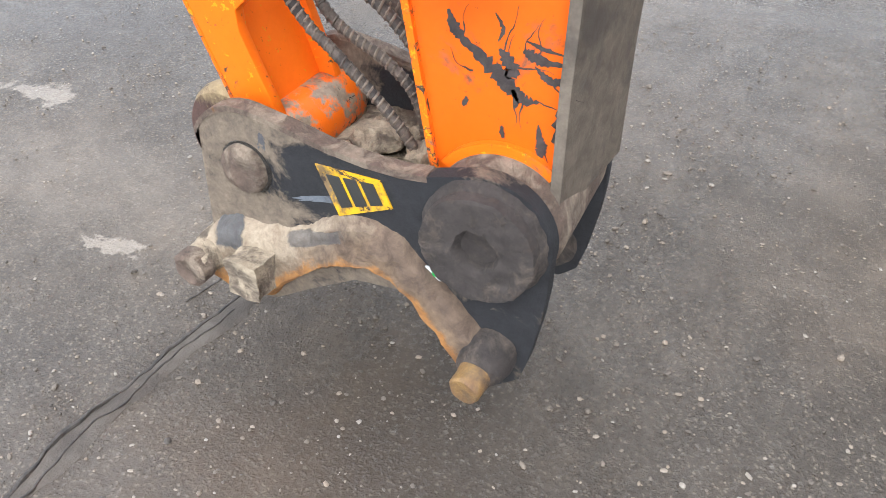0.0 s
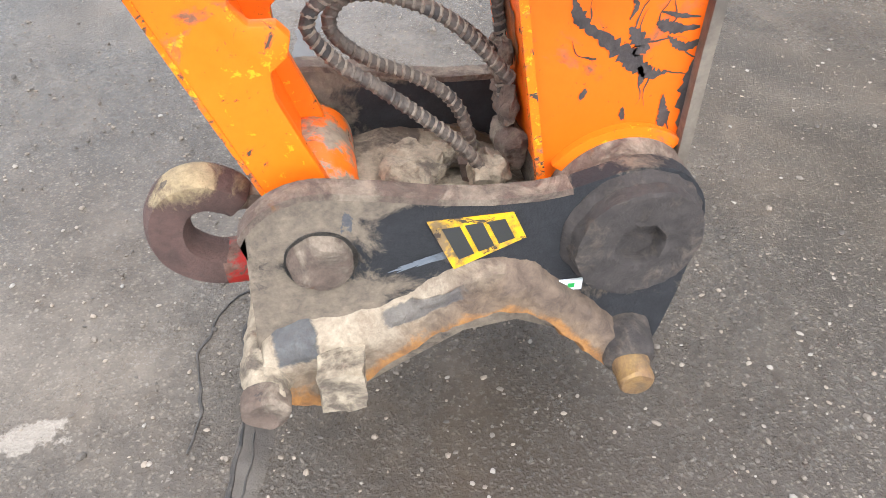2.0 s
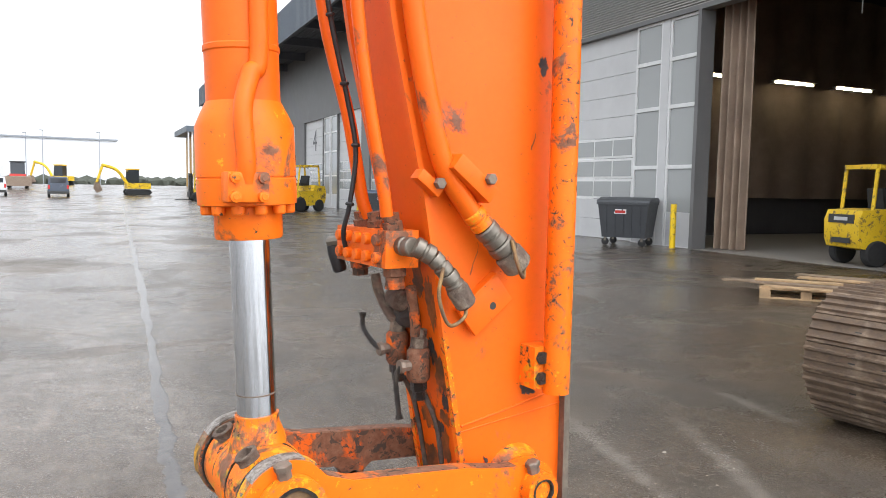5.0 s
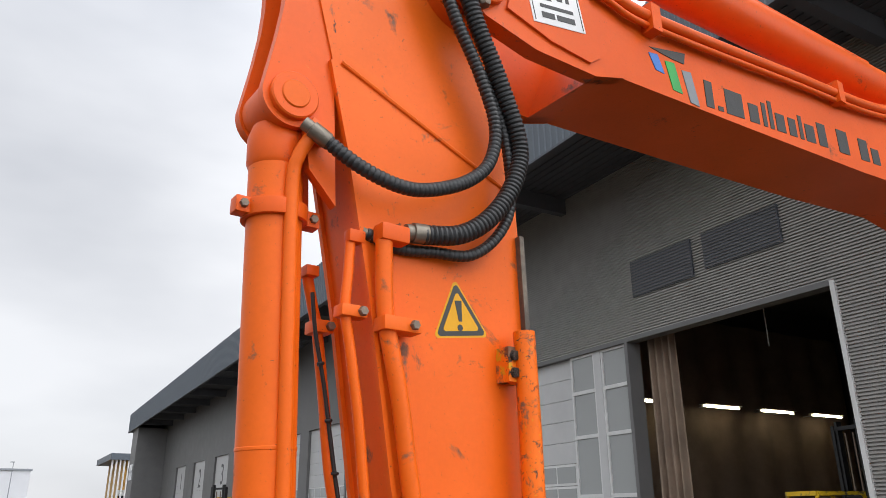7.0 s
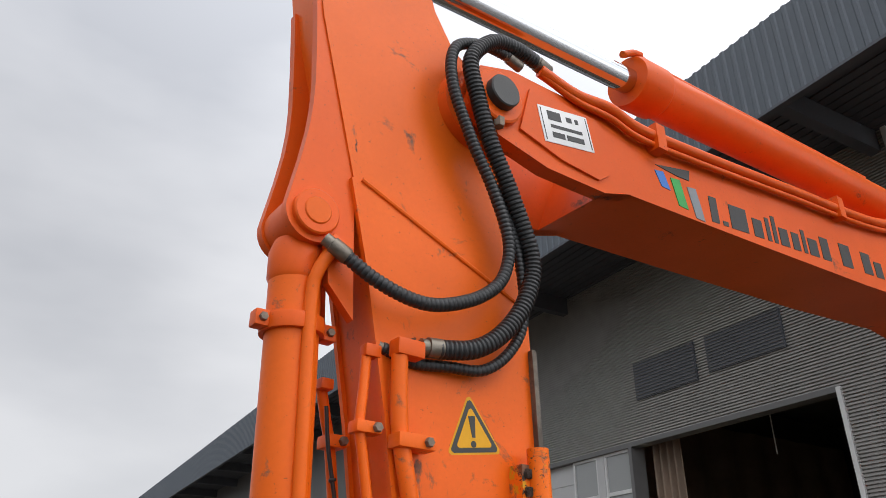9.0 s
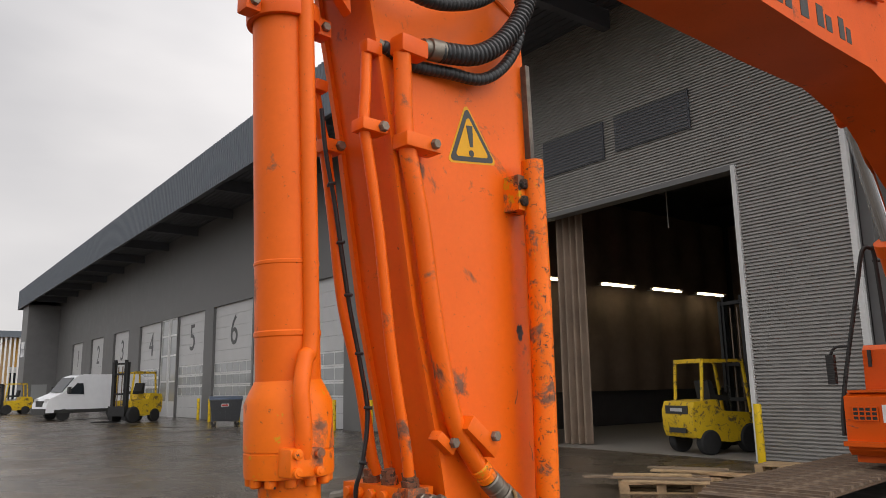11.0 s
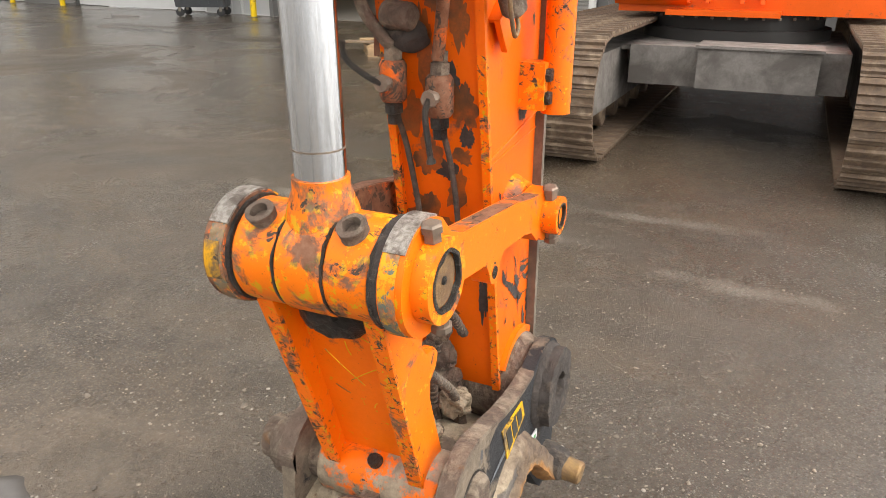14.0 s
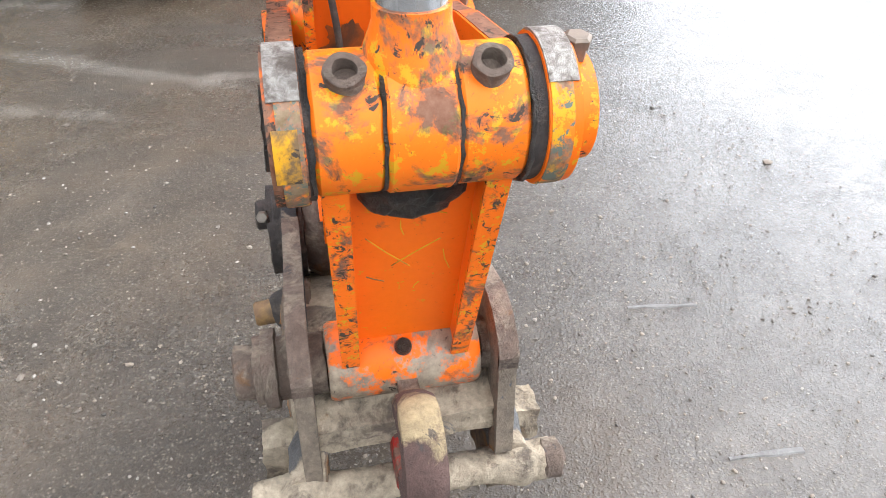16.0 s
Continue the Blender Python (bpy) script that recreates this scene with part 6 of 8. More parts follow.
# cylinder above the boom that moves the stick
a, b = Vector((-0.52, 0.0, 3.765)), Vector((3.3, 0.0, 4.095))
sc = part("stick_cylinder", rod(B(), a.lerp(b, 0.37), a.lerp(b, 1.0), 0.105, 40, 0.01), m_orange_top, excavator, "orange hydraulic cylinder above the boom")
part("piston_rod", rod(B(), a, a.lerp(b, 0.375), 0.055, 32), m_chrome, sc, "chrome piston rod")
part("gland", turned(B(), a.lerp(b, 0.350), a.lerp(b, 0.400), [(0, 0.110), (0.1, 0.118), (0.9, 0.118), (1, 0.105)], 36), m_orange_top, sc)
pipe("oil_pipe", [tuple(a.lerp(b, 0.33) + Vector((0, -0.05, 0.08))), tuple(a.lerp(b, 0.36) + Vector((0, -0.05, 0.13))), tuple(a.lerp(b, 0.42) + Vector((0, -0.04, 0.11))), tuple(a.lerp(b, 0.9) + Vector((0, -0.04, 0.11)))], 0.016, m_orange_top, sc)
part("rod_eye", rod(B(), (-0.52, -0.06, 3.76), (-0.52, 0.06, 3.76), 0.09, 32, 0.004), m_orange_top, sc)


# ---------------------------------------------------------------- machine body and tracks
m_track = crust("muddy_track_steel", (0.185, 0.125, 0.080), (0.105, 0.072, 0.050), (0.29, 0.215, 0.15), 13, 0.8, 0.25, 0.6, 0.006)
m_trackframe = crust("dirty_grey_frame", (0.17, 0.155, 0.140), (0.24, 0.22, 0.20), (0.11, 0.098, 0.086), 7, 0.8, 0.1, 0.3, 0.003)
m_under = plain("dark_underside", (0.03, 0.028, 0.026), 0.8, 0, 0.3)


def track_unit(y0, y1):
    """One crawler: chain of single shoes, frame, idler."""
    x0, x1, zt, zb = 3.40, 7.95, 0.86, 0.03
    r = (zt - zb) / 2
    zc = (zt + zb) / 2
    t = thing_part("crawler_track", "muddy brown steel crawler track with ribbed shoes")
    # loop of shoe positions
    L = 2 * (x1 - x0 - 2 * r) + 2 * math.pi * r
    n = int(round(L / 0.19))
    def loop(s):
        a = x1 - x0 - 2 * r
        if s < a:
            return Vector((x1 - r - s, 0, zt)), 180.0
        s -= a
        if s < math.pi * r:
            k = s / r
            return Vector((x0 + r - r * math.sin(k), 0, zc + r * math.cos(k))), 180 + math.degrees(k)
        s -= math.pi * r
        if s < a:
            return Vector((x0 + r + s, 0, zb)), 0.0
        s -= a
        k = s / r
        return Vector((x1 - r + r * math.sin(k), 0, zc - r * math.cos(k))), math.degrees(k)
    # one shoe in its own frame: x along the track, z inward
    bm = B()
    w = 0.093
    prof = [(-w, 0.012), (-w, -0.008), (-0.070, -0.008), (-0.064, -0.030), (-0.050, -0.030), (-0.044, -0.008), (-0.006, -0.008), (0.0, -0.026), (0.012, -0.026), (0.018, -0.008), (0.052, -0.008), (0.058, -0.026), (0.070, -0.026), (0.076, -0.008), (w, -0.004), (w, 0.012)]
    prism(bm, prof, y0, y1)
    for f in bm.faces:
        f.smooth = False
    bmesh.ops.recalc_face_normals(bm, faces=bm.faces)
    me = bpy.data.meshes.new("track_shoe")
    bm.to_mesh(me)
    bm.free()
    me.materials.append(m_track)
    for i in range(n):
        p, ang = loop(L * i / n)
        sh = new("track_shoe", me)
        sh.parent = t
        sh.matrix_local = Matrix.Translation(p) @ Matrix.Rotation(radians(-ang), 4, "Y")
    ym = (y0 + y1) / 2
    bm = prism(B(), [(x0 + 0.55, 0.70), (x0 + 0.30, 0.60), (x0 + 0.22, 0.42), (x0 + 0.36, 0.30), (x0 + 0.6, 0.26), (x1 - 0.6, 0.26), (x1 - 0.35, 0.45), (x1 - 0.6, 0.66)], ym - 0.26, ym + 0.26)
    part("track_frame", bm, m_trackframe, t, "dusty grey track frame", bevel=0.02)
    part("idler", turned(B(), (x0 + r, ym - 0.16, zc), (x0 + r, ym + 0.16, zc), [(0, 0.30), (0.1, 0.36), (0.3, 0.36), (0.35, 0.39), (0.65, 0.39), (0.7, 0.36), (0.9, 0.36), (1, 0.30)], 40), m_track, t)
    for k in range(7):
        x = x0 + 0.75 + 0.48 * k
        part("track_roller", rod(B(), (x, ym - 0.2, 0.17), (x, ym + 0.2, 0.17), 0.10, 20, 0.01), m_track, t)
    for y in (ym - 0.10, ym + 0.10):
        bm = B()
        for i in range(n):
            p, ang = loop(L * (i + 0.5) / n)
            box(bm, (-0.10, -0.02, 0.0), (0.10, 0.02, 0.09), Matrix.Translation(p + Vector((0, y, 0))) @ Matrix.Rotation(radians(-ang), 4, "Y"))
        part("link_chain", bm, m_under, t, smooth=False)
    return t


track_unit(0.565, 1.37)
track_unit(-1.70, -0.93)
# X-frame, step box, slew ring
bm = box(B(), (4.75, -0.95, 0.42), (6.9, 0.62, 0.72))
frame_ob = part("undercarriage", bm, m_trackframe, excavator, "grey dusty undercarriage frame", bevel=0.03)
part("step_box", box(B(), (4.55, -0.75, 0.44), (4.95, 0.08, 0.74)), m_trackframe, frame_ob, "grey steel box", bevel=0.012)
part("step_lid", box(B(), (4.53, -0.77, 0.735), (4.97, 0.10, 0.755)), m_trackframe, frame_ob, bevel=0.004)
part("cross_arm", prism(B(), [(5.02, 0.66), (5.1, 0.69), (6.6, 0.69), (6.6, 0.40), (5.4, 0.36), (5.1, 0.45)], 0.10, 0.70), m_trackframe, frame_ob, bevel=0.02)
part("top_flange", box(B(), (4.78, 0.10, 0.675), (5.6, 0.70, 0.700)), m_trackframe, frame_ob, bevel=0.006)
part("slew_ring", turned(B(), (5.95, -0.05, 0.72), (5.95, -0.05, 0.95), [(0, 0.78), (0.4, 0.78), (0.42, 0.72), (1, 0.72)], 56), m_under, frame_ob)
for i in range(36):
    a = 2 * math.pi * i / 36
    part("ring_bolt", hexbolt(B(), (5.95 + 0.75 * math.cos(a), -0.05 + 0.75 * math.sin(a), 0.90), (0, 0, 1), 0.014, 0.02), m_bolt, frame_ob)
# upper structure
house = part("upper_frame", box(B(), (5.30, -1.30, 0.94), (8.6, 0.86, 1.13)), m_orange_top, excavator, "orange upper frame deck", bevel=0.02)
part("front_beam", box(B(), (5.06, -0.43, 0.930), (5.34, 0.43, 0.972)), m_orange_top, house, bevel=0.008)
bm = prism(B(), [(5.24, 1.00), (5.19, 1.04), (5.18, 1.10), (5.19, 1.46), (5.25, 1.492), (8.4, 1.505), (8.4, 1.00)], 0.29, 0.880)
part("front_locker", bm, m_orange_top, house, "orange side locker with grille and label", bevel=0.02)
part("locker_lip", box(B(), (5.12, 0.355, 1.075), (5.24, 0.893, 1.112)), m_orange_top, house, bevel=0.010)
part("locker_top", box(B(), (5.20, 0.285, 1.494), (5.60, 0.848, 1.512)), m_orange_top, house, bevel=0.005)
bm = prism(B(), [(5.45, 1.50), (5.47, 1.84), (5.52, 1.880), (8.3, 1.92), (8.3, 1.50)], 0.27, 0.785)
part("hood", bm, m_orange_top, house, "orange rounded hood", bevel=0.035, seg=3)
part("hood_latch", box(B(), (5.448, 0.718, 1.700), (5.475, 0.744, 1.838), None), m_dark, house, bevel=0.005)
part("hood_pipe", rod(B(), (5.8, 0.62, 1.9), (5.8, 0.62, 2.05), 0.045, 20), m_orange_top, house)
# grille
gx = 5.182
gf = part("grille", box(B(), (gx - 0.004, 0.640, 1.278), (gx + 0.02, 0.815, 1.380)), m_dark, house, "dark slotted grille", bevel=0.003)
for k in range(4):
    part("grille_bar", box(B(), (gx - 0.012, 0.632, 1.272 + 0.0345 * k), (gx - 0.002, 0.823, 1.282 + 0.0345 * k)), m_orange_top, house)
for k in range(5):
    part("grille_bar", box(B(), (gx - 0.013, 0.632 + 0.0455 * k, 1.273), (gx - 0.003, 0.641 + 0.0455 * k, 1.385)), m_orange_top, house)
part("side_label", box(B(), (gx - 0.005, 0.300, 1.262), (gx + 0.01, 0.602, 1.398)), m_white, house, "white rectangular label with print")
for z, y, w, h, mm in ((1.372, 0.535, 0.075, 0.024, m_dark), (1.356, 0.560, 0.030, 0.016, m_dark), (1.345, 0.410, 0.150, 0.009, m_red), (1.308, 0.440, 0.230, 0.011, m_grey), (1.285, 0.450, 0.070, 0.008, m_grey)):
    part("print_bar", box(B(), (gx - 0.0065, y - w / 2, z - h / 2), (gx - 0.0045, y + w / 2, z + h / 2)), mm, house)
# boom cylinder on the machine's right side and one on the left
def boom_cylinder(y):
    p, q = Vector((5.36, y, 1.16)), Vector((4.00, y * 1.22, 3.42))
    c = thing_part("boom_cylinder", "orange boom cylinder with bright rod")
    part("barrel", turned(B(), p, p.lerp(q, 0.63), [(0, 0.09), (0.05, 0.085), (0.93, 0.085), (0.935, 0.098), (0.99, 0.098), (1.0, 0.07)], 36), m_orange_top, c)
    part("piston_rod", rod(B(), p.lerp(q, 0.6), q, 0.050, 28), m_chrome, c, "chrome rod")
    for e, r in ((p, 0.11), (q, 0.10)):
        part("eye", rod(B(), (e.x, e.y - 0.06, e.z), (e.x, e.y + 0.06, e.z), r, 28, 0.006), m_orange_top, c)
    for k in (-0.075, 0.075):
        part("clevis", prism(B(), [(5.22, 1.02), (5.28, 1.25)] + arc((5.36, 1.16), 0.10, 130, 10, 8) + [(5.52, 1.02)], y + k - 0.015, y + k + 0.015), m_orange_top, c, bevel=0.004)
    d = (q - p).normalized()
    side = Vector((0, -1, 0)) if y > 0 else Vector((0, 1, 0))
    for k, rr in ((0.10, 0.016), (0.15, 0.012)):
        base_p = p.lerp(q, 0.25) + side * 0.09
        pipe("oil_pipe", [tuple(p.lerp(q, 0.30) + side * 0.08), tuple(p.lerp(q, 0.31) + side * (k + 0.02)), tuple(p.lerp(q, 0.26) + side * (k + 0.06)), tuple(p.lerp(q, 0.17) + side * (k + 0.07))], rr, m_orange_top, c)
        pipe("hose", [tuple(p.lerp(q, 0.17) + side * (k + 0.07)), tuple(p.lerp(q, 0.08) + side * (k + 0.06)), tuple(p.lerp(q, 0.02) + side * (k + 0.12) + Vector((0.15, 0, 0))), tuple(p + side * (k + 0.18) + Vector((0.4, 0, 0.10)))], rr * 1.2, m_hose, c)
    part("pipe_bridge", box(B(), (-0.05, -0.07, -0.02), (0.05, 0.07, 0.02), Matrix.Translation(p.lerp(q, 0.20) + side * 0.15)), m_orange_top, c, bevel=0.006)
    return c


boom_cylinder(0.208)
boom_cylinder(-0.208)
for y in (-0.21, 0.21):
    part("boom_foot_plate", prism(B(), [(5.6, 1.15), (5.75, 1.75)] + arc((6.15, 1.85), 0.25, 150, 10, 8) + [(6.7, 1.15)], y - 0.02, y + 0.02), m_orange_top, house, bevel=0.006)
# mirror arm and rail
rail = part("hand_rail", sweep(B(), smooth_path([(5.22, 0.915, 1.15), (5.22, 0.897, 1.40), (5.24, 0.806, 1.87), (5.27, 0.72, 2.28), (5.29, 0.66, 2.58), (5.31, 0.632, 2.665), (5.35, 0.60, 2.67), (5.40, 0.585, 2.60), (5.45, 0.58, 1.90)], 8), 0.017, 12), m_under, house, "black tubular rail")
part("hand_rail", sweep(B(), [(5.6, 0.50, 1.95), (5.6, 0.50, 2.58), (5.6, 0.66, 2.60)], 0.015, 10), m_under, house)
part("mirror", box(B(), (5.19, 0.925, 1.56), (5.25, 0.985, 1.80)), m_under, house, "black mirror housing", bevel=0.02)
part("mirror_arm", sweep(B(), smooth_path([(5.24, 0.81, 1.87), (5.22, 0.91, 1.86), (5.22, 0.955, 1.80)], 6), 0.012, 10), m_under, house)
# cab and engine house close the machine behind
cab = part("cab", prism(B(), [(5.35, 1.15), (5.25, 1.7), (5.55, 2.9), (7.0, 2.95), (7.1, 1.15)], -1.28, -0.42), m_orange_top, house, bevel=0.06, seg=3)
part("cab_window", prism(B(), [(5.262, 1.78), (5.53, 2.80), (5.545, 2.80), (5.277, 1.78)], -1.2, -0.5), m_dark, house, "dark windscreen")
part("engine_house", box(B(), (7.1, -1.28, 1.15), (8.9, 1.0, 2.1)), m_orange_top, house, bevel=0.06)


# ---------------------------------------------------------------- warehouse
# Its facade runs along local y; local x points into the building.
MB = Matrix.Translation((13.056, 0.02, 0)) @ Matrix.Rotation(radians(-7), 4, "Z")


def along(y):
    """The far bays are a little wider than the near ones."""
    return y if y < 30 else (30 + (y - 30) * 1.03 if y < 37 else 37.2 + (y - 37) * 1.10)


def BW(x, y, z=0.0):
    return MB @ Vector((x, along(y), z))


m_wall = plain("dark_grey_cladding", (0.140, 0.138, 0.134), 0.55, 0.0, 0.12, 1.2)
m_ribbed = plain("grey_ribbed_sheet", (0.31, 0.298, 0.278), 0.45, 0.1, 0.14, 2.5)
m_fascia = plain("slate_fascia_sheet", (0.095, 0.112, 0.13), 0.5, 0.2, 0.12, 1.5)
m_soffit = plain("dark_soffit", (0.085, 0.092, 0.105), 0.7, 0, 0.2, 1.0)
m_doorpanel = plain("pale_grey_door_panel", (0.50, 0.50, 0.49), 0.45, 0, 0.08, 1.2)
m_whiteframe = plain("white_frame", (0.62, 0.62, 0.60), 0.4, 0, 0.08, 4)
m_curtain = plain("brown_tarpaulin", (0.30, 0.220, 0.160), 0.75, 0, 0.25, 1.6)
m_inside = plain("dark_hall_wall", (0.12, 0.115, 0.112), 0.85, 0, 0.2, 1)
m_concrete = plain("hall_floor", (0.24, 0.22, 0.195), 0.5, 0, 0.3, 1.4)
m_pane, p_nt, p_b = base("grey_window_glass", (0.30, 0.31, 0.30), 0.08)
p_b.inputs["Specular IOR Level"].default_value = 0.6
m_num = plain("dark_painted_number", (0.10, 0.10, 0.10), 0.6)
m_yellowpost = painted("yellow_post_paint", (0.75, 0.50, 0.01), chips=0.68, dirt=0.45)
m_tube, t_nt, t_b = base("fluorescent_tube", (1, 1, 1), 0.5)
t_b.inputs["Emission Color"].default_value = (1.0, 0.86, 0.55, 1)
t_b.inputs["Emission Strength"].default_value = 9.0


def bpart(name, bm, mat, parent=None, label="", **kw):
    for v in bm.verts:
        v.co.y = along(v.co.y)
    bmesh.ops.transform(bm, matrix=MB, verts=bm.verts)
    return part(name, bm, mat, parent, label, **kw)


TOP, EAVE = 6.05, 10.50
GAPS = [(5.45, 11.46, 0.0, TOP), (11.57, 14.02, 0.0, TOP), (14.12, 19.70, 0.0, TOP), (22.4, 28.25, 0.0, TOP), (28.45, 31.3, 0.0, TOP), (31.5, 36.8, 0.0, TOP), (38.1, 42.5, 0.0, TOP),
        (42.6, 45.55, 0.0, TOP), (45.7, 50.3, 0.0, TOP), (53.0, 57.1, 0.0, TOP), (60.2, 64.4, 0.0, TOP), (67.6, 71.8, 0.0, TOP)]


def build_facade():
    bm = B()
    y = 20.3
    for a, b, _, _ in [g for g in GAPS if g[0] > 20]:
        if a - y > 0.02:
            box(bm, (0, y, 0), (0.35, a, TOP))
        y = b
    box(bm, (0, y, 0), (0.35, 82.0, TOP))
    box(bm, (0, 20.3, TOP), (0.35, 82.0, EAVE + 0.6))
    wall = tagged(bpart("wall_east", bm, m_wall, smooth=False), "dark grey warehouse facade with a row of loading doors", "wall", kind="structure")
    # ribbed sheet at the near part: real waves
    def ribs(y0, y1, z0, z1, x=0.0, pitch=0.072, depth=0.050):
        bm = B()
        prof, z = [], z0
        while z < z1 - 1e-6:
            for f, d in ((0, 0), (0.52, 0), (0.60, -depth), (0.92, -depth)):
                if z + f * pitch < z1:
                    prof.append((x - d, z + f * pitch))
            z += pitch
        prof.append((x, z1))
        A = [bm.verts.new((px, y0, pz)) for px, pz in prof]
        C = [bm.verts.new((px, y1, pz)) for px, pz in prof]
        for i in range(len(A) - 1):
            bm.faces.new((A[i], A[i + 1], C[i + 1], C[i]))
        return bm
    for y0, y1, z0, z1 in ((3.12, 5.40, 0.05, EAVE + 0.6), (5.40, 20.3, TOP + 0.12, EAVE + 0.6), (19.75, 20.3, 0.05, TOP + 0.12)):
        bpart("ribbed_sheet", ribs(y0, y1, z0, z1), m_ribbed, wall, "grey horizontally ribbed metal sheet", smooth=False)
        bpart("backing", box(B(), (0.06, y0, 0 if z0 < 1 else z0), (0.30, y1, z1)), m_wall, wall, smooth=False)
    for y0, y1, z0, z1 in ((3.05, 3.16, 0, EAVE + 0.6), (5.36, 5.46, 0, TOP + 0.1)):
        bpart("corner_trim", box(B(), (-0.05, y0, z0), (0.06, y1, z1)), m_whiteframe, wall, "pale corner trim", smooth=False)
    bpart("lintel_trim", box(B(), (-0.045, 5.46, TOP), (0.30, 19.75, TOP + 0.12)), m_wall, wall, smooth=False)
    bpart("jamb", box(B(), (-0.04, 11.46, 0), (0.42, 11.58, TOP)), m_wall, wall, smooth=False)
    # vents
    for y0, y1, z0, z1 in ((6.35, 8.52, 7.28, 8.20), (8.90, 11.05, 7.20, 8.20)):
        v = bpart("vent_grille", box(B(), (-0.05, y0, z0), (0.02, y1, z1)), m_soffit, wall, "dark louvred vent", smooth=False)
        for k in range(12):
            z = z0 + (z1 - z0) * (k + 0.5) / 12
            bpart("vent_slat", box(B(), (-0.075, y0 + 0.03, z - 0.012), (-0.05, y1 - 0.03, z + 0.012)), m_wall, wall, smooth=False)
    # side and back of the set-back part
    bpart("return_wall", box(B(), (0.30, 2.9, 0), (6.0, 3.1, EAVE + 0.6)), m_wall, wall, smooth=False)
    # its unseen run to y -7.5 is added to cut sky glare on the ground
    bpart("setback_wall", box(B(), (3.2, -7.5, 0), (3.5, 2.9, EAVE + 0.6)), m_inside, wall, "dark set-back wall", smooth=False)
    for k in range(6):
        bpart("setback_post", box(B(), (3.05, 2.3 - 0.9 * k, 0), (3.2, 2.38 - 0.9 * k, EAVE)), m_wall, wall, smooth=False)
    return wall


wall = build_facade()


def build_roof():
    # roof length past the set-back corner is unseen, set to limit ground glare
    bm = box(B(), (-3.2, -7.5, EAVE + 1.8), (30, 84.0, EAVE + 2.0))
    roof = tagged(bpart("roof", bm, m_soffit, smooth=False), "dark overhanging warehouse roof with slate fascia", "roof", kind="structure")
    # fascia of vertical ribbed sheet
    bm = B()
    prof, y = [], -7.5
    while y < 84.0:
        for f, d in ((0, 0), (0.5, 0), (0.62, 0.03), (0.88, 0.03)):
            prof.append((-3.24 - d, y + f * 0.25))
        y += 0.25
    A = [bm.verts.new((px, py, EAVE)) for px, py in prof]
    C = [bm.verts.new((px, py, EAVE + 2.0)) for px, py in prof]
    for i in range(len(A) - 1):
        bm.faces.new((A[i], A[i + 1], C[i + 1], C[i]))
    bpart("fascia", bm, m_fascia, roof, "slate-grey ribbed fascia", smooth=False)
    bpart("fascia_back", box(B(), (-3.23, -7.5, EAVE), (-3.15, 84.0, EAVE + 1.8)), m_soffit, roof, smooth=False)
    bpart("fascia_drip", box(B(), (-3.30, -7.5, EAVE - 0.06), (-3.14, 84.0, EAVE)), m_soffit, roof, smooth=False)
    bpart("end_fascia", box(B(), (-3.23, 84.0, EAVE), (6, 84.1, EAVE + 2.0)), m_fascia, roof, smooth=False)
    bm = B()
    n = 0
    x = -3.1
    while x < -0.05:
        box(bm, (x, -7.5, EAVE + 0.62 + 0.03 * (n % 2)), (x + 0.12, 84, EAVE + 0.70))
        x += 0.125
        n += 1
    bpart("soffit", bm, m_soffit, roof, "dark ribbed soffit", smooth=False)
    for k in range(16):
        y = 3.4 + 5.2 * k
        bpart("soffit_beam", box(B(), (-3.1, y - 0.12, EAVE + 0.1), (0.0, y + 0.12, EAVE + 0.62)), m_soffit, roof, smooth=False)
    return roof


build_roof()


def text_mesh(body, size):
    cu = bpy.data.curves.new("digit", "FONT")
    cu.body, cu.size, cu.extrude, cu.align_x = body, size, 0.004, "CENTER"
    ob = bpy.data.objects.new("digit", cu)
    scene.collection.objects.link(ob)
    bpy.context.view_layer.update()
    me = bpy.data.meshes.new_from_object(ob)
    bpy.data.objects.remove(ob)
    bpy.data.curves.remove(cu)
    return me


def sectional_door(y0, y1, digit, cols=6):
    d = tagged(new("door_" + digit), "pale grey sectional loading door with three rows of windows", "door", kind="structure")
    x = 0.16
    ph = 0.61
    n = int(TOP / ph)
    rows = (2, 3, 4)
    for k in range(n + 1):
        z0, z1 = ph * k, min(TOP, ph * (k + 1) - 0.012)
        if k in rows:
            fr = bpart("window_row", box(B(), (x, y0, z0), (x + 0.05, y1, z1)), m_whiteframe, d, "white framed row of panes", smooth=False)
            w = (y1 - y0 - 0.12) / cols
            for c in range(cols):
                bpart("pane", box(B(), (x - 0.008, y0 + 0.10 + w * c, z0 + 0.07), (x + 0.02, y0 + 0.04 + w * (c + 1), z1 - 0.07)), m_pane, d, smooth=False)
        elif z1 - z0 > 0.05:
            bpart("door_panel", box(B(), (x, y0, z0 + 0.02 if k == 0 else z0), (x + 0.05, y1, z1)), m_doorpanel, d, smooth=False)
    if digit != "8":
        me = text_mesh(digit, 2.2)
        me.transform(MB @ Matrix.Translation((x - 0.012, along((y0 + y1) / 2), TOP - 2.15)) @ Matrix.Rotation(radians(-90), 4, "Z") @ Matrix.Rotation(radians(90), 4, "X"))
        me.materials.append(m_num)
        o = new("number", me)
        o.parent = d
    return d


for (y0, y1), g in (((14.12, 19.70), "8"), ((22.4, 28.25), "7"), ((31.5, 36.8), "6"), ((38.1, 42.5), "5"), ((45.7, 50.3), "4"), ((53.0, 57.1), "3"), ((60.2, 64.4), "2"), ((67.6, 71.8), "1")):
    sectional_door(y0, y1, g)


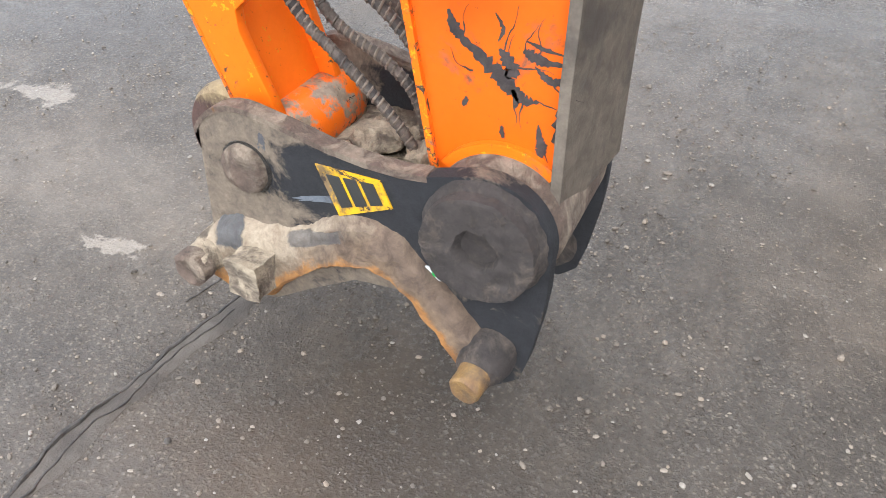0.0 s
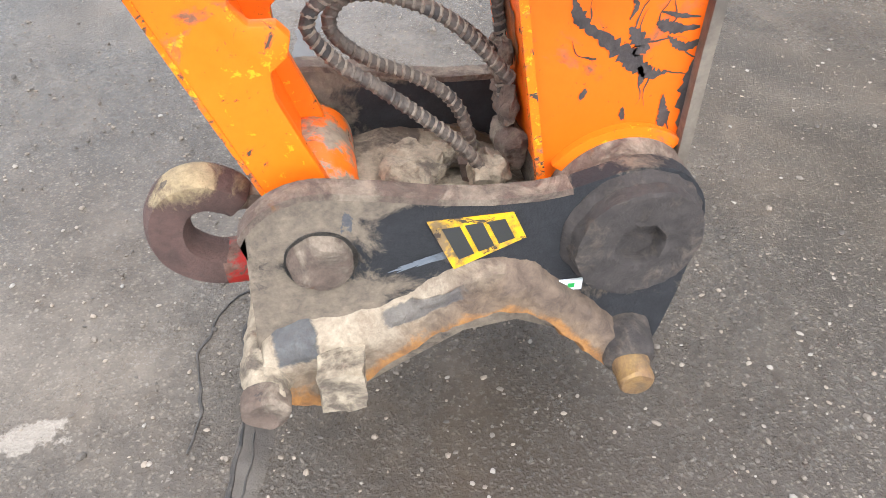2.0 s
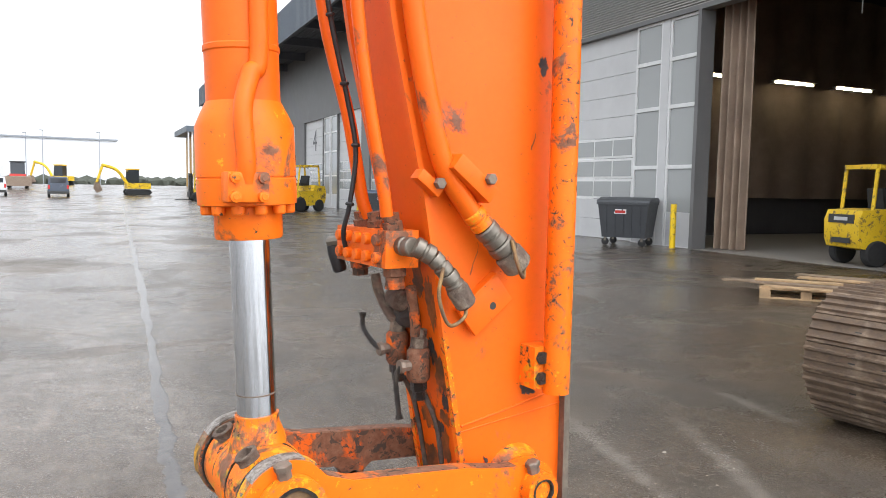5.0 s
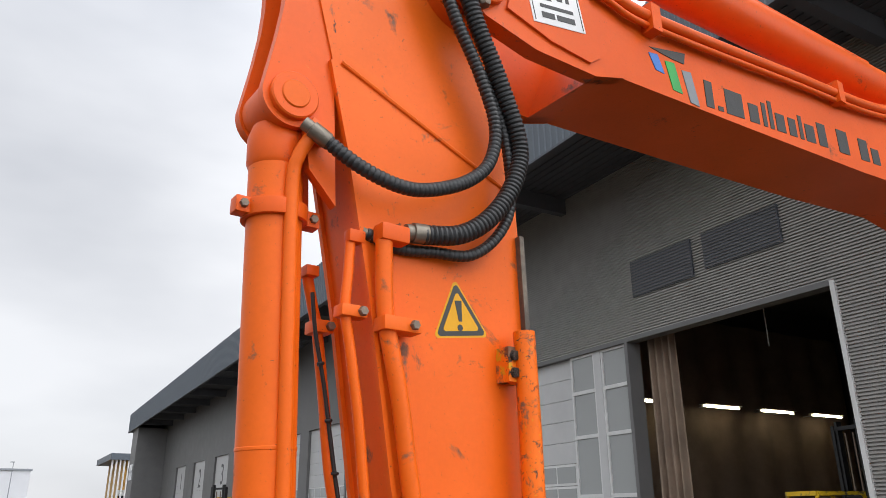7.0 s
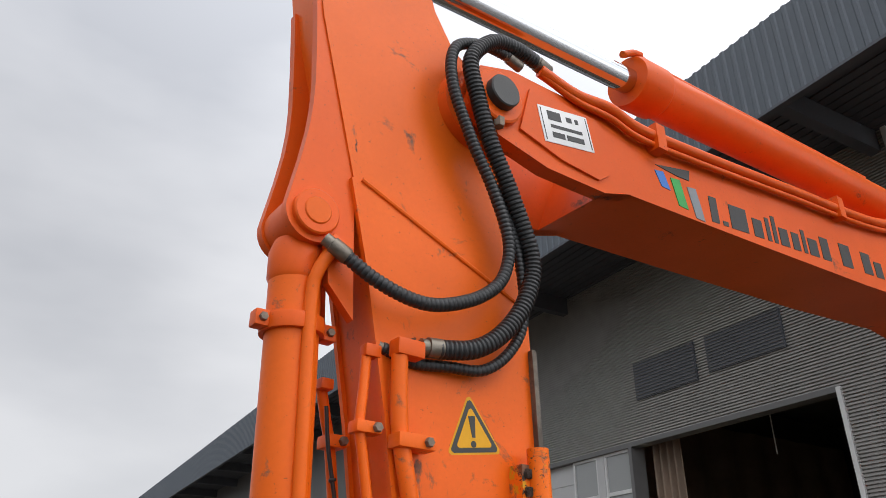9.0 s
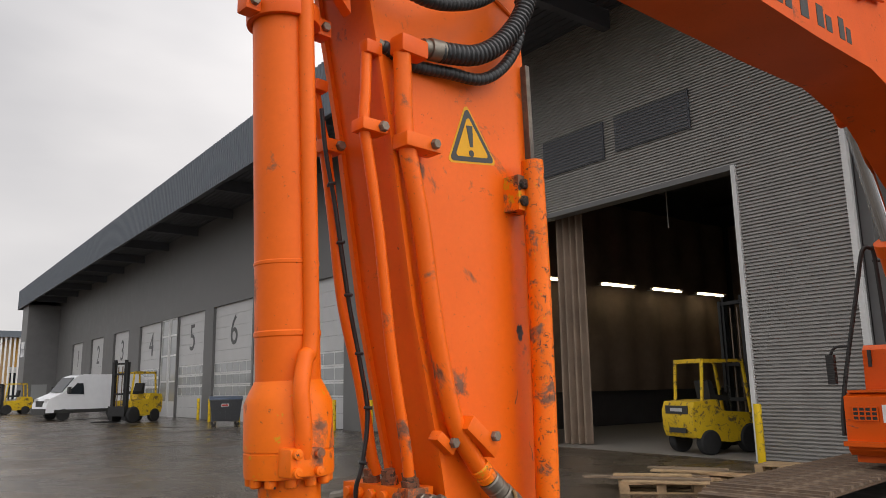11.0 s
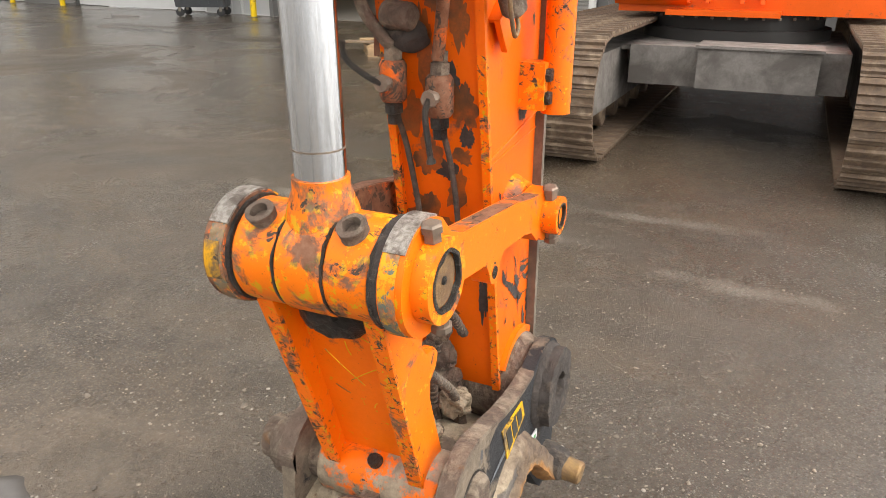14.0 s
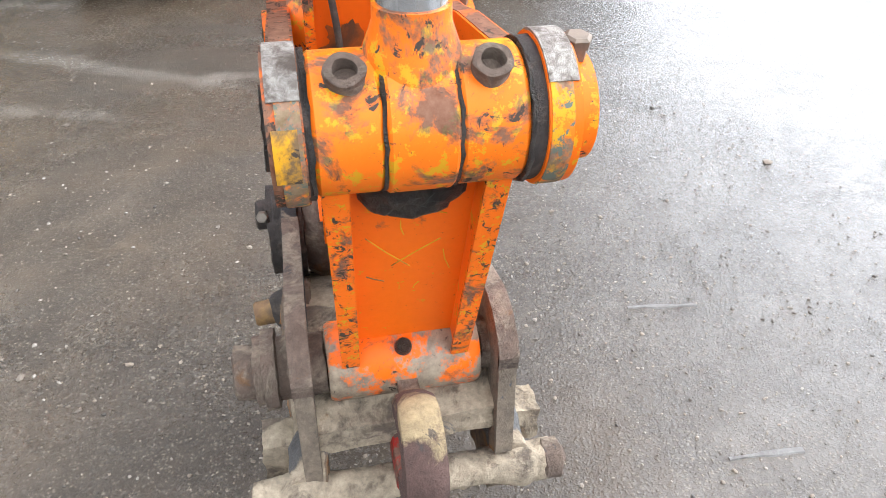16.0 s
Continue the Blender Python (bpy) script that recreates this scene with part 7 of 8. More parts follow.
def glazing(y0, y1, name):
    g = tagged(new(name), "tall white-framed glazing with a glass door on each side", "window", kind="structure")
    x = 0.05
    mid = (y0 + y1) / 2
    for a, b in ((y0, mid - 0.14), (mid + 0.14, y1)):
        for yy in (a, b - 0.07):
            bpart("mullion", box(B(), (x, yy, 0), (x + 0.12, yy + 0.07, TOP)), m_whiteframe, g, smooth=False)
        zs = [0.0, 2.15, 3.75, 5.0, TOP]
        for z in zs:
            bpart("transom", box(B(), (x, a + 0.07, max(0, z - 0.07)), (x + 0.12, b - 0.07, z + 0.03 if z < TOP else TOP)), m_whiteframe, g, smooth=False)
        for z0, z1 in zip(zs, zs[1:]):
            bpart("pane", box(B(), (x + 0.04, a + 0.07, z0 + 0.03 + (0.9 if z0 == 0 else 0)), (x + 0.06, b - 0.07, z1 - 0.07)), m_pane, g, smooth=False)
        bpart("door_base", box(B(), (x + 0.02, a + 0.07, 0.03), (x + 0.08, b - 0.07, 0.93)), m_doorpanel, g, smooth=False)
    bpart("post", box(B(), (x - 0.02, mid - 0.14, 0), (x + 0.15, mid + 0.14, TOP)), m_doorpanel, g, smooth=False)


glazing(11.58, 14.02, "window_1")
glazing(28.45, 31.3, "window_2")
glazing(42.6, 45.55, "window_3")


def build_hall():
    """The dark hall behind the doorway."""
    y0, y1, d = 3.3, 16.2, 16.5
    fl = tagged(bpart("floor", box(B(), (0.0, y0, -0.2), (d, y1, 0.006)), m_concrete, smooth=False), "worn concrete hall floor, dark and damp", "floor", kind="structure")
    tagged(bpart("wall_hall", box(B(), (d, y0, 0), (d + 0.2, y1, 9.6)), m_inside, smooth=False), "dark rear wall of the hall", "wall", kind="structure")
    tagged(bpart("wall_hall_side", box(B(), (0.35, y0 - 0.2, 0), (d, y0, 9.6)), m_inside, smooth=False), "dark side wall of the hall", "wall", kind="structure")
    tagged(bpart("wall_hall_end", box(B(), (0.45, y1, 0), (d, y1 + 0.2, 9.6)), m_inside, smooth=False), "dark end wall of the hall", "wall", kind="structure")
    tagged(bpart("ceiling", box(B(), (0.35, y0, 9.6), (d, y1, 9.8)), m_inside, smooth=False), "dark hall ceiling", "ceiling", kind="structure")
    # hanging brown tarpaulin along the rear, in folds
    def drape(p0, p1, z0, z1, waves, amp, seed):
        bm = B()
        n = 160
        a, b = Vector((*p0, 0)), Vector((*p1, 0))
        nrm = Vector((-(b - a).y, (b - a).x, 0)).normalized()
        rows = []
        for z in (z0, z0 + 0.35 * (z1 - z0), z0 + 0.7 * (z1 - z0), z1):
            row = []
            for i in range(n + 1):
                t = i / n
                w = amp * (math.sin(2 * math.pi * waves * t + seed) + 0.6 * noise.noise(Vector((t * waves * 1.7, seed, z * 0.15))))
                q = a.lerp(b, t) + nrm * w * (1.0 - 0.4 * (z - z0) / (z1 - z0))
                row.append(bm.verts.new((q.x, q.y, z)))
            rows.append(row)
        for r0, r1 in zip(rows, rows[1:]):
            for i in range(n):
                bm.faces.new((r0[i], r0[i + 1], r1[i + 1], r1[i]))
        return bm
    tagged(bpart("tarpaulin", drape((1.2, 15.75), (16.0, 15.75), 1.3, 8.5, 9, 0.10, 1.0), m_curtain), "brown tarpaulin hanging in soft folds along the hall wall", "curtain")
    tagged(bpart("tarpaulin", drape((16.1, 3.5), (16.1, 15.6), 1.3, 8.5, 8, 0.10, 3.0), m_curtain), "brown tarpaulin hanging in soft folds at the rear of the hall", "curtain")
    tagged(bpart("door_curtain", drape((0.62, 11.40), (0.86, 10.62), 0.03, 6.6, 4, 0.12, 2.0), m_curtain), "heavy brown door curtain gathered beside the doorway", "curtain")
    for u in (4.75, 7.75, 10.75, 13.7):
        bm = box(B(), (u - 0.92, 15.22, 5.18), (u + 0.92, 15.30, 5.26))
        lamp = tagged(bpart("ceiling_light", bm, m_whiteframe, smooth=False), "glowing warm fluorescent strip light", "light", group="strip lights in the hall")
        bpart("tube", rod(B(), (u - 0.90, 15.19, 5.20), (u + 0.90, 15.19, 5.20), 0.032, 12), m_tube, lamp, "glowing tube")
        bpart("reflector", box(B(), (u - 0.94, 15.05, 5.262), (u + 0.94, 15.36, 5.275)), m_whiteframe, lamp, smooth=False)
        for v in (-0.6, 0.6):
            bpart("bracket", box(B(), (u + v - 0.02, 15.28, 5.21), (u + v + 0.02, 16.2, 5.24)), m_whiteframe, lamp, smooth=False)
    tagged(bpart("hanging_cord", sweep(B(), [(2.0, 8.6, 9.5), (2.0, 8.6, 6.2), (2.03, 8.62, 5.6)], 0.015, 8), m_whiteframe), "thin pale cord hanging from the ceiling", "cord")
    # rooms behind the sectional doors are closed
    tagged(bpart("wall_backing", box(B(), (0.6, 19.2, 0), (0.8, 82, 9.7)), m_inside, smooth=False), "dark wall behind the loading doors", "wall", kind="structure")


build_hall()


# ---------------------------------------------------------------- yard things
m_tyre = plain("black_rubber_tyre", (0.02, 0.02, 0.02), 0.8, 0, 0.25, 10)
m_forkyellow = painted("forklift_yellow", (0.72, 0.47, 0.02), chips=0.66, dirt=0.55, rough=0.45, scale=0.8)
m_mast = plain("dark_mast_steel", (0.03, 0.03, 0.03), 0.5, 0.4, 0.3)
m_wood = plain("raw_pallet_wood", (0.42, 0.28, 0.15), 0.75, 0, 0.35, 7, 0.3)
m_wood_grey = plain("weathered_board", (0.22, 0.155, 0.10), 0.8, 0, 0.35, 5, 0.3)
m_binbody = plain("anthracite_plastic", (0.045, 0.048, 0.052), 0.45, 0, 0.15, 4)
m_binlid = plain("blue_grey_lid", (0.06, 0.085, 0.13), 0.4, 0, 0.15, 4)
m_van = plain("white_van_paint", (0.72, 0.73, 0.74), 0.2, 0, 0.05, 2)
m_carglass, cg_nt, cg_b = base("car_glass", (0.02, 0.025, 0.03), 0.05)
m_redlight = plain("red_lamp", (0.45, 0.01, 0.01), 0.2)


def wheel(parent, c, r, w, name="wheel", mat=None):
    x, y, z = c
    t = part("tyre", turned(B(), (x, y - w / 2, z), (x, y + w / 2, z), [(0, r * 0.62), (0.0, r * 0.90), (0.12, r), (0.88, r), (1, r * 0.90), (1, r * 0.62)], 28), m_tyre, parent)
    part("rim", turned(B(), (x, y - w * 0.46, z), (x, y + w * 0.46, z), [(0, r * 0.60), (0.05, r * 0.5), (0.2, r * 0.42), (0.8, r * 0.42), (0.95, r * 0.5), (1, r * 0.60)], 24), mat or m_forkyellow, t)
    return t


def forklift(at, label, scale=1.0, mast_h=3.4):
    """Front (forks) towards local +x; 2.3 m to the guard roof."""
    f = thing("forklift", label, "forklift", "forklifts in the yard", at=at)
    cw = prism(B(), [(-1.25, 0.42), (-1.32, 0.62), (-1.34, 1.05), (-1.25, 1.28), (-0.55, 1.32), (-0.45, 1.05), (0.55, 0.98), (0.62, 0.35), (-0.2, 0.28), (-0.9, 0.36)], -0.58, 0.58)
    part("body", cw, m_forkyellow, f, "chipped yellow body and counterweight", bevel=0.05, seg=3)
    part("rear_panel", box(B(), (-1.352, -0.42, 0.98), (-1.33, 0.42, 1.18)), m_dark, f, "black rear panel", bevel=0.01)
    part("brand_bar", box(B(), (-1.36, -0.22, 1.04), (-1.351, 0.22, 1.12)), m_doorpanel, f)
    part("rear_slot", box(B(), (-1.335, -0.30, 0.52), (-1.29, 0.30, 0.64)), m_dark, f, bevel=0.01)
    part("seat", prism(B(), [(-0.45, 1.30), (-0.52, 1.78), (-0.40, 1.80), (-0.28, 1.42), (0.12, 1.42), (0.12, 1.28)], -0.25, 0.25), m_tyre, f, "black seat", bevel=0.03)
    for y in (-0.50, 0.50):
        part("guard_post", sweep(B(), [(-0.95, y, 1.25), (-0.88, y, 2.20), (-0.80, y, 2.28)], 0.045, 8), m_forkyellow, f)
        part("guard_post", sweep(B(), [(0.58, y, 0.95), (0.42, y, 2.20), (0.35, y, 2.28)], 0.045, 8), m_forkyellow, f)
        part("roof_rail", box(B(), (-0.86, y - 0.05, 2.24), (0.42, y + 0.05, 2.32)), m_forkyellow, f, bevel=0.01)
    for k in range(6):
        x = -0.84 + 0.24 * k
        part("roof_bar", box(B(), (x, -0.48, 2.25), (x + 0.05, 0.48, 2.30)), m_forkyellow, f)
    part("roof_front", box(B(), (-0.92, -0.52, 2.23), (-0.82, 0.52, 2.33)), m_forkyellow, f, bevel=0.01)
    part("steering_wheel", sweep(B(), [(0.25 + 0.05 * math.cos(a), 0.17 * math.sin(a), 1.50 + 0.16 * math.cos(a)) for a in [2 * math.pi * i / 18 for i in range(19)]], 0.014, 8), m_dark, f)
    part("steering_column", rod(B(), (0.45, 0, 1.1), (0.26, 0, 1.5), 0.03, 12), m_dark, f)
    for y in (-0.42, 0.42):
        part("mast_rail", box(B(), (0.66, y - 0.05, 0.1), (0.82, y + 0.05, mast_h)), m_mast, f, smooth=False)
        part("mast_inner_rail", box(B(), (0.70, y * 0.78 - 0.04, 0.12), (0.84, y * 0.78 + 0.04, mast_h + 0.1)), m_mast, f, smooth=False)
        part("fork", box(B(), (0.88, y * 0.6 - 0.06, 0.06), (2.0, y * 0.6 + 0.06, 0.11)), m_mast, f, smooth=False)
        part("lift_chain", box(B(), (0.76, y * 0.3 - 0.02, 0.4), (0.79, y * 0.3 + 0.02, mast_h - 0.2)), m_bolt, f, smooth=False)
    for z in (0.35, 1.25, 2.15, mast_h - 0.12):
        part("mast_cross", box(B(), (0.68, -0.44, z), (0.80, 0.44, z + 0.09)), m_mast, f, smooth=False)
    part("carriage", box(B(), (0.84, -0.5, 0.30), (0.92, 0.5, 0.75)), m_mast, f, smooth=False)
    for x, r in ((0.45, 0.36), (-0.85, 0.30)):
        for y in (-0.52, 0.52):
            wheel(f, (x, y, r), r, 0.24)
    return f


forklift(Matrix.Translation((15.3, 6.95, 0.006)) @ Matrix.Rotation(radians(-22), 4, "Z") @ Matrix.Scale(0.90, 4), "chipped yellow forklift with raised mast parked inside the hall", mast_h=3.9)
forklift(Matrix.Translation((14.1, 38.6, 0)) @ Matrix.Rotation(radians(203), 4, "Z") @ Matrix.Scale(1.12, 4), "yellow forklift with black mast standing before the loading doors", mast_h=2.75)
forklift(Matrix.Translation((14.6, 63.5, 0)) @ Matrix.Rotation(radians(180), 4, "Z"), "small yellow forklift parked far along the facade", mast_h=2.2)


def container(at, label, lid):
    c = thing("waste_container", label, "bin", "wheeled bins", at=at)
    bm = B()
    lo, hi = [(-0.58, -0.42), (0.58, -0.42), (0.58, 0.42), (-0.58, 0.42)], [(-0.68, -0.52), (0.68, -0.52), (0.68, 0.52), (-0.68, 0.52)]
    A = [bm.verts.new((x, y, 0.22)) for x, y in lo]
    D = [bm.verts.new((x, y, 1.12)) for x, y in hi]
    bm.faces.new(list(reversed(A))), bm.faces.new(D)
    for i in range(4):
        bm.faces.new((A[i], A[(i + 1) % 4], D[(i + 1) % 4], D[i]))
    part("body", bm, m_binbody, c, bevel=0.04, seg=3)
    part("rim", box(B(), (-0.71, -0.55, 1.10), (0.71, 0.55, 1.16)), m_binbody, c, bevel=0.015)
    bm = prism(B(), [(-0.55, 1.16), (-0.52, 1.22), (-0.2, 1.30), (0.35, 1.30), (0.53, 1.22), (0.56, 1.16)], -0.72, 0.72)
    bmesh.ops.transform(bm, matrix=Matrix.Rotation(radians(90), 4, "Z"), verts=bm.verts)
    part("lid", bm, lid, c, bevel=0.02)
    for k in range(5):
        x = -0.45 + 0.225 * k
        part("body_rib", prism(B(), [(-0.455, 0.3), (-0.475, 0.3), (-0.54, 1.05), (-0.52, 1.05)], x - 0.02, x + 0.02, "x"), m_binbody, c)
    part("sticker", box(B(), (-0.22, -0.528, 0.86), (0.10, -0.512, 0.98)), m_white, c, "white and red sticker")
    part("sticker_mark", box(B(), (-0.20, -0.533, 0.88), (0.08, -0.527, 0.95)), m_red, c)
    for x in (-0.5, 0.5):
        for y in (-0.36, 0.36):
            part("castor", turned(B(), (x, y - 0.025, 0.1), (x, y + 0.025, 0.1), [(0, 0.08), (0.2, 0.1), (0.8, 0.1), (1, 0.08)], 20), m_tyre, c)
            part("castor_fork", box(B(), (x - 0.03, y - 0.04, 0.12), (x + 0.03, y + 0.04, 0.24)), m_zinc, c)
    return c


container(Matrix.Translation((13.9, 13.15, 0)) @ Matrix.Rotation(radians(-62), 4, "Z"), "anthracite wheeled waste container beside the glass doors", m_binbody)
container(Matrix.Translation((14.9, 29.9, 0)) @ Matrix.Rotation(radians(-25), 4, "Z"), "anthracite wheeled waste container with blue lid", m_binlid)


def bollard(x, y, h=1.15, r=0.075, label="chipped yellow steel bollard"):
    b = thing("bollard", label, "bollard", "yellow bollards by the doors", at=Matrix.Translation((x, y, 0)))
    part("post", turned(B(), (0, 0, 0), (0, 0, h), [(0, r), (0.985, r), (1, r * 0.9)], 20), m_yellowpost, b)
    part("base_plate", box(B(), (-0.12, -0.12, 0), (0.12, 0.12, 0.015)), m_bolt, b)


for u, v in ((5.10, -0.45), (11.75, -0.42), (19.55, -0.5), (22.2, -0.5), (31.35, -0.6), (28.2, -0.6), (36.9, -0.6), (34.4, -0.9), (33.7, -0.9)):
    q = BW(v, u)
    bollard(q.x, q.y)


def pallet(at, label, boards=0, mat=None):
    p = thing("pallet", label, "pallet", "wooden pallets", at=at)
    mm = mat or m_wood
    for y in (-0.35, 0.0, 0.35):
        for x in (-0.52, 0.0, 0.52):
            part("block", box(B(), (x - 0.07, y - 0.05, 0.022), (x + 0.07, y + 0.05, 0.10)), mm, p, smooth=False)
        part("runner", box(B(), (-0.6, y - 0.05, 0.0), (0.6, y + 0.05, 0.022)), mm, p, smooth=False)
    for x in (-0.53, 0.0, 0.53):
        part("stringer", box(B(), (x - 0.07, -0.4, 0.10), (x + 0.07, 0.4, 0.122)), mm, p, smooth=False)
    for k in range(7):
        y = -0.345 + 0.115 * k
        part("slat", box(B(), (-0.6, y - 0.045, 0.122), (0.6, y + 0.045, 0.144)), mm, p, smooth=False)
    return p


pallet(Matrix.Translation((8.95, 4.85, 0)) @ Matrix.Rotation(radians(125), 4, "Z"), "raw wooden pallet carrying loose boards on the wet yard")
pallet(Matrix.Translation((12.25, 4.1, 0)) @ Matrix.Rotation(radians(95), 4, "Z"), "raw wooden pallet in front of the ribbed wall")
pallet(Matrix.Translation((10.1, 4.75, 0)) @ Matrix.Rotation(radians(60), 4, "Z"), "wooden pallet under a stack of boards", mat=m_wood)
rnd = random.Random(4)
for k in range(9):
    L = 1.1 + rnd.random() * 0.9
    x, y, z, a = (8.95, 4.9, 0.146, 125) if k < 4 else (10.1, 4.8, 0.146, 100)
    lay = k % 3
    bm = box(B(), (-L / 2, -0.11, 0), (L / 2, 0.11, 0.022))
    ob = tagged(part("board", bm, m_wood_grey if k % 2 else m_wood, smooth=False), "loose weathered board lying on a pallet", "board", group="loose boards")
    ob.matrix_world = Matrix.Translation((x + (k % 4 - 1.5) * 0.16, y + (k % 4 - 1.5) * 0.22, z + 0.0235 * lay)) @ Matrix.Rotation(radians(a + rnd.uniform(-12, 12)), 4, "Z")


def rolls():
    for k in range(2):
        q = BW(-1.6, 23.6 + 1.25 * k)
        o = thing("white_roll", "white wrapped ring lying on a pallet", "roll", "white rings by the doors", at=Matrix.Translation((q.x, q.y, 0.146)))
        part("ring", ring_z(0.6, 0.25, 0.0, 0.22), m_white, o, bevel=0.05)
        part("ring_top", ring_z(0.58, 0.27, 0.224, 0.42), m_white, o, bevel=0.05)
        pallet(Matrix.Translation((q.x, q.y, 0)) @ Matrix.Rotation(radians(84), 4, "Z"), "flat wooden pallet under white rings", mat=m_wood_grey)


def ring_z(ro, ri, z0, z1, seg=40):
    bm = ring_plate(B(), (0, 0), ro, ri, z0, z1, seg)
    bmesh.ops.transform(bm, matrix=Matrix.Rotation(radians(90), 4, "X"), verts=bm.verts)
    for v in bm.verts:
        v.co.z = abs(v.co.z)
    return bm


rolls()


def van(at):
    v = thing("van", "white panel van with a high roof parked by the loading doors", "van", at=at)
    body = [(-2.9, 0.42), (-2.95, 1.2), (-2.85, 2.45), (-2.6, 2.62), (0.9, 2.62), (1.35, 2.45), (2.05, 1.55), (2.75, 1.25), (2.92, 0.95), (2.95, 0.45)]
    bm = prism(B(), body, -0.98, 0.98)
    for q in bm.verts:
        if q.co.z > 1.3:
            q.co.y *= 1 - 0.10 * (q.co.z - 1.3) / 1.3
    part("body", bm, m_van, v, bevel=0.07, seg=3)
    for s in (-1, 1):
        part("side_window", prism(B(), [(0.85, 1.45), (0.95, 2.1), (1.30, 2.1), (1.85, 1.5)], s * 0.955, s * 0.945 + s * 0.03), m_carglass, v, "dark side window")
        part("sill_trim", box(B(), (-2.8, s * 0.985 - 0.015, 0.42), (2.5, s * 0.985 + 0.015, 0.62)), m_dark, v)
        part("headlight", box(B(), (2.70, s * 0.72 - 0.16, 1.0), (2.88, s * 0.72 + 0.16, 1.22)), m_doorpanel, v, bevel=0.03)
        part("mirror", box(B(), (1.70, s * 1.08 - 0.10, 1.55), (1.85, s * 1.08 + 0.10, 1.9)), m_dark, v, bevel=0.03)
    part("windscreen", prism(B(), [(1.40, 2.42), (2.04, 1.60), (2.08, 1.60), (1.44, 2.44)], -0.78, 0.78), m_carglass, v, "dark windscreen")
    part("bumper", box(B(), (2.75, -0.95, 0.35), (3.0, 0.95, 0.68)), m_dark, v, bevel=0.05)
    part("grille", box(B(), (2.86, -0.45, 0.80), (2.95, 0.45, 1.12)), m_dark, v, bevel=0.02)
    for x in (-1.75, 1.95):
        for y in (-0.88, 0.88):
            wheel(v, (x, y, 0.34), 0.34, 0.22, mat=m_grey)


van(Matrix.Translation((14.6, 46.2, 0)) @ Matrix.Rotation(radians(186), 4, "Z"))


def car(at, paint, label, h=1.55, L=4.2):
    c = thing("car", label, "car", "cars parked far off", at=at)
    bm = prism(B(), [(-L / 2, 0.35), (-L / 2, 0.9), (-L / 2 + 0.12, h - 0.1), (-L / 2 + 0.35, h), (0.5, h), (1.1, 1.0), (L / 2 - 0.1, 0.85), (L / 2, 0.4)], -0.85, 0.85)
    for q in bm.verts:
        if q.co.z > 1.0:
            q.co.y *= 0.86
    part("body", bm, paint, c, bevel=0.08, seg=3)
    part("rear_window", box(B(), (-L / 2 + 0.02, -0.6, h - 0.55), (-L / 2 + 0.10, 0.6, h - 0.16)), m_carglass, c, bevel=0.03)
    part("bumper", box(B(), (-L / 2 - 0.05, -0.82, 0.32), (-L / 2 + 0.1, 0.82, 0.55)), m_dark, c, bevel=0.03)
    for s in (-1, 1):
        part("tail_light", box(B(), (-L / 2 - 0.02, s * 0.74 - 0.08, 0.75), (-L / 2 + 0.1, s * 0.74 + 0.08, 1.1)), m_redlight, c, bevel=0.02)
        for x in (-L / 2 + 0.75, L / 2 - 0.8):
            wheel(c, (x, s * 0.78, 0.31), 0.31, 0.2, mat=m_grey)
    return c


m_carsilver = plain("silver_car_paint", (0.45, 0.46, 0.47), 0.25, 0.5, 0.05, 2)
m_cardark = plain("dark_blue_car_paint", (0.05, 0.06, 0.08), 0.25, 0.3, 0.05, 2)


def ray_xy(bearing, dist):
    return (-1.02 + dist * math.sin(radians(bearing)), -1.33 + dist * math.cos(radians(bearing)))


def far(bearing, dist, turn=0.0):
    x, y = ray_xy(bearing, dist)
    return Matrix.Translation((x, y, ground_height(x, y))) @ Matrix.Rotation(radians(90 - bearing + turn), 4, "Z")


car(far(0.6, 78), m_carsilver, "silver car seen from behind across the yard", 1.75)
car(far(4.3, 76), m_cardark, "dark blue car seen from behind across the yard", 1.85)
car(far(-2.2, 78, 15), m_carsilver, "silver car seen from behind across the yard", 1.5)


def loader(at):
    l = thing("wheel_loader", "red and white tractor loader far across the yard", "loader", at=at)
    part("body", prism(B(), [(-1.5, 0.6), (-1.4, 1.5), (1.2, 1.5), (1.5, 0.7)], -0.8, 0.8), m_red, l, bevel=0.05)
    part("cab", prism(B(), [(-0.7, 1.5), (-0.6, 2.8), (0.5, 2.8), (0.7, 1.5)], -0.7, 0.7), m_carglass, l, bevel=0.04)
    part("cab_roof", box(B(), (-0.75, -0.8, 2.78), (0.65, 0.8, 2.92)), m_dark, l, bevel=0.04)
    part("bucket", prism(B(), [(-2.6, 0.15), (-2.3, 1.2), (-2.1, 1.25), (-1.9, 0.3)], -1.3, 1.3), m_brown, l, bevel=0.03)
    for x in (-1.0, 1.0):
        for y in (-0.85, 0.85):
            wheel(l, (x, y, 0.6), 0.6, 0.4, mat=m_red)


loader(far(1.9, 96))


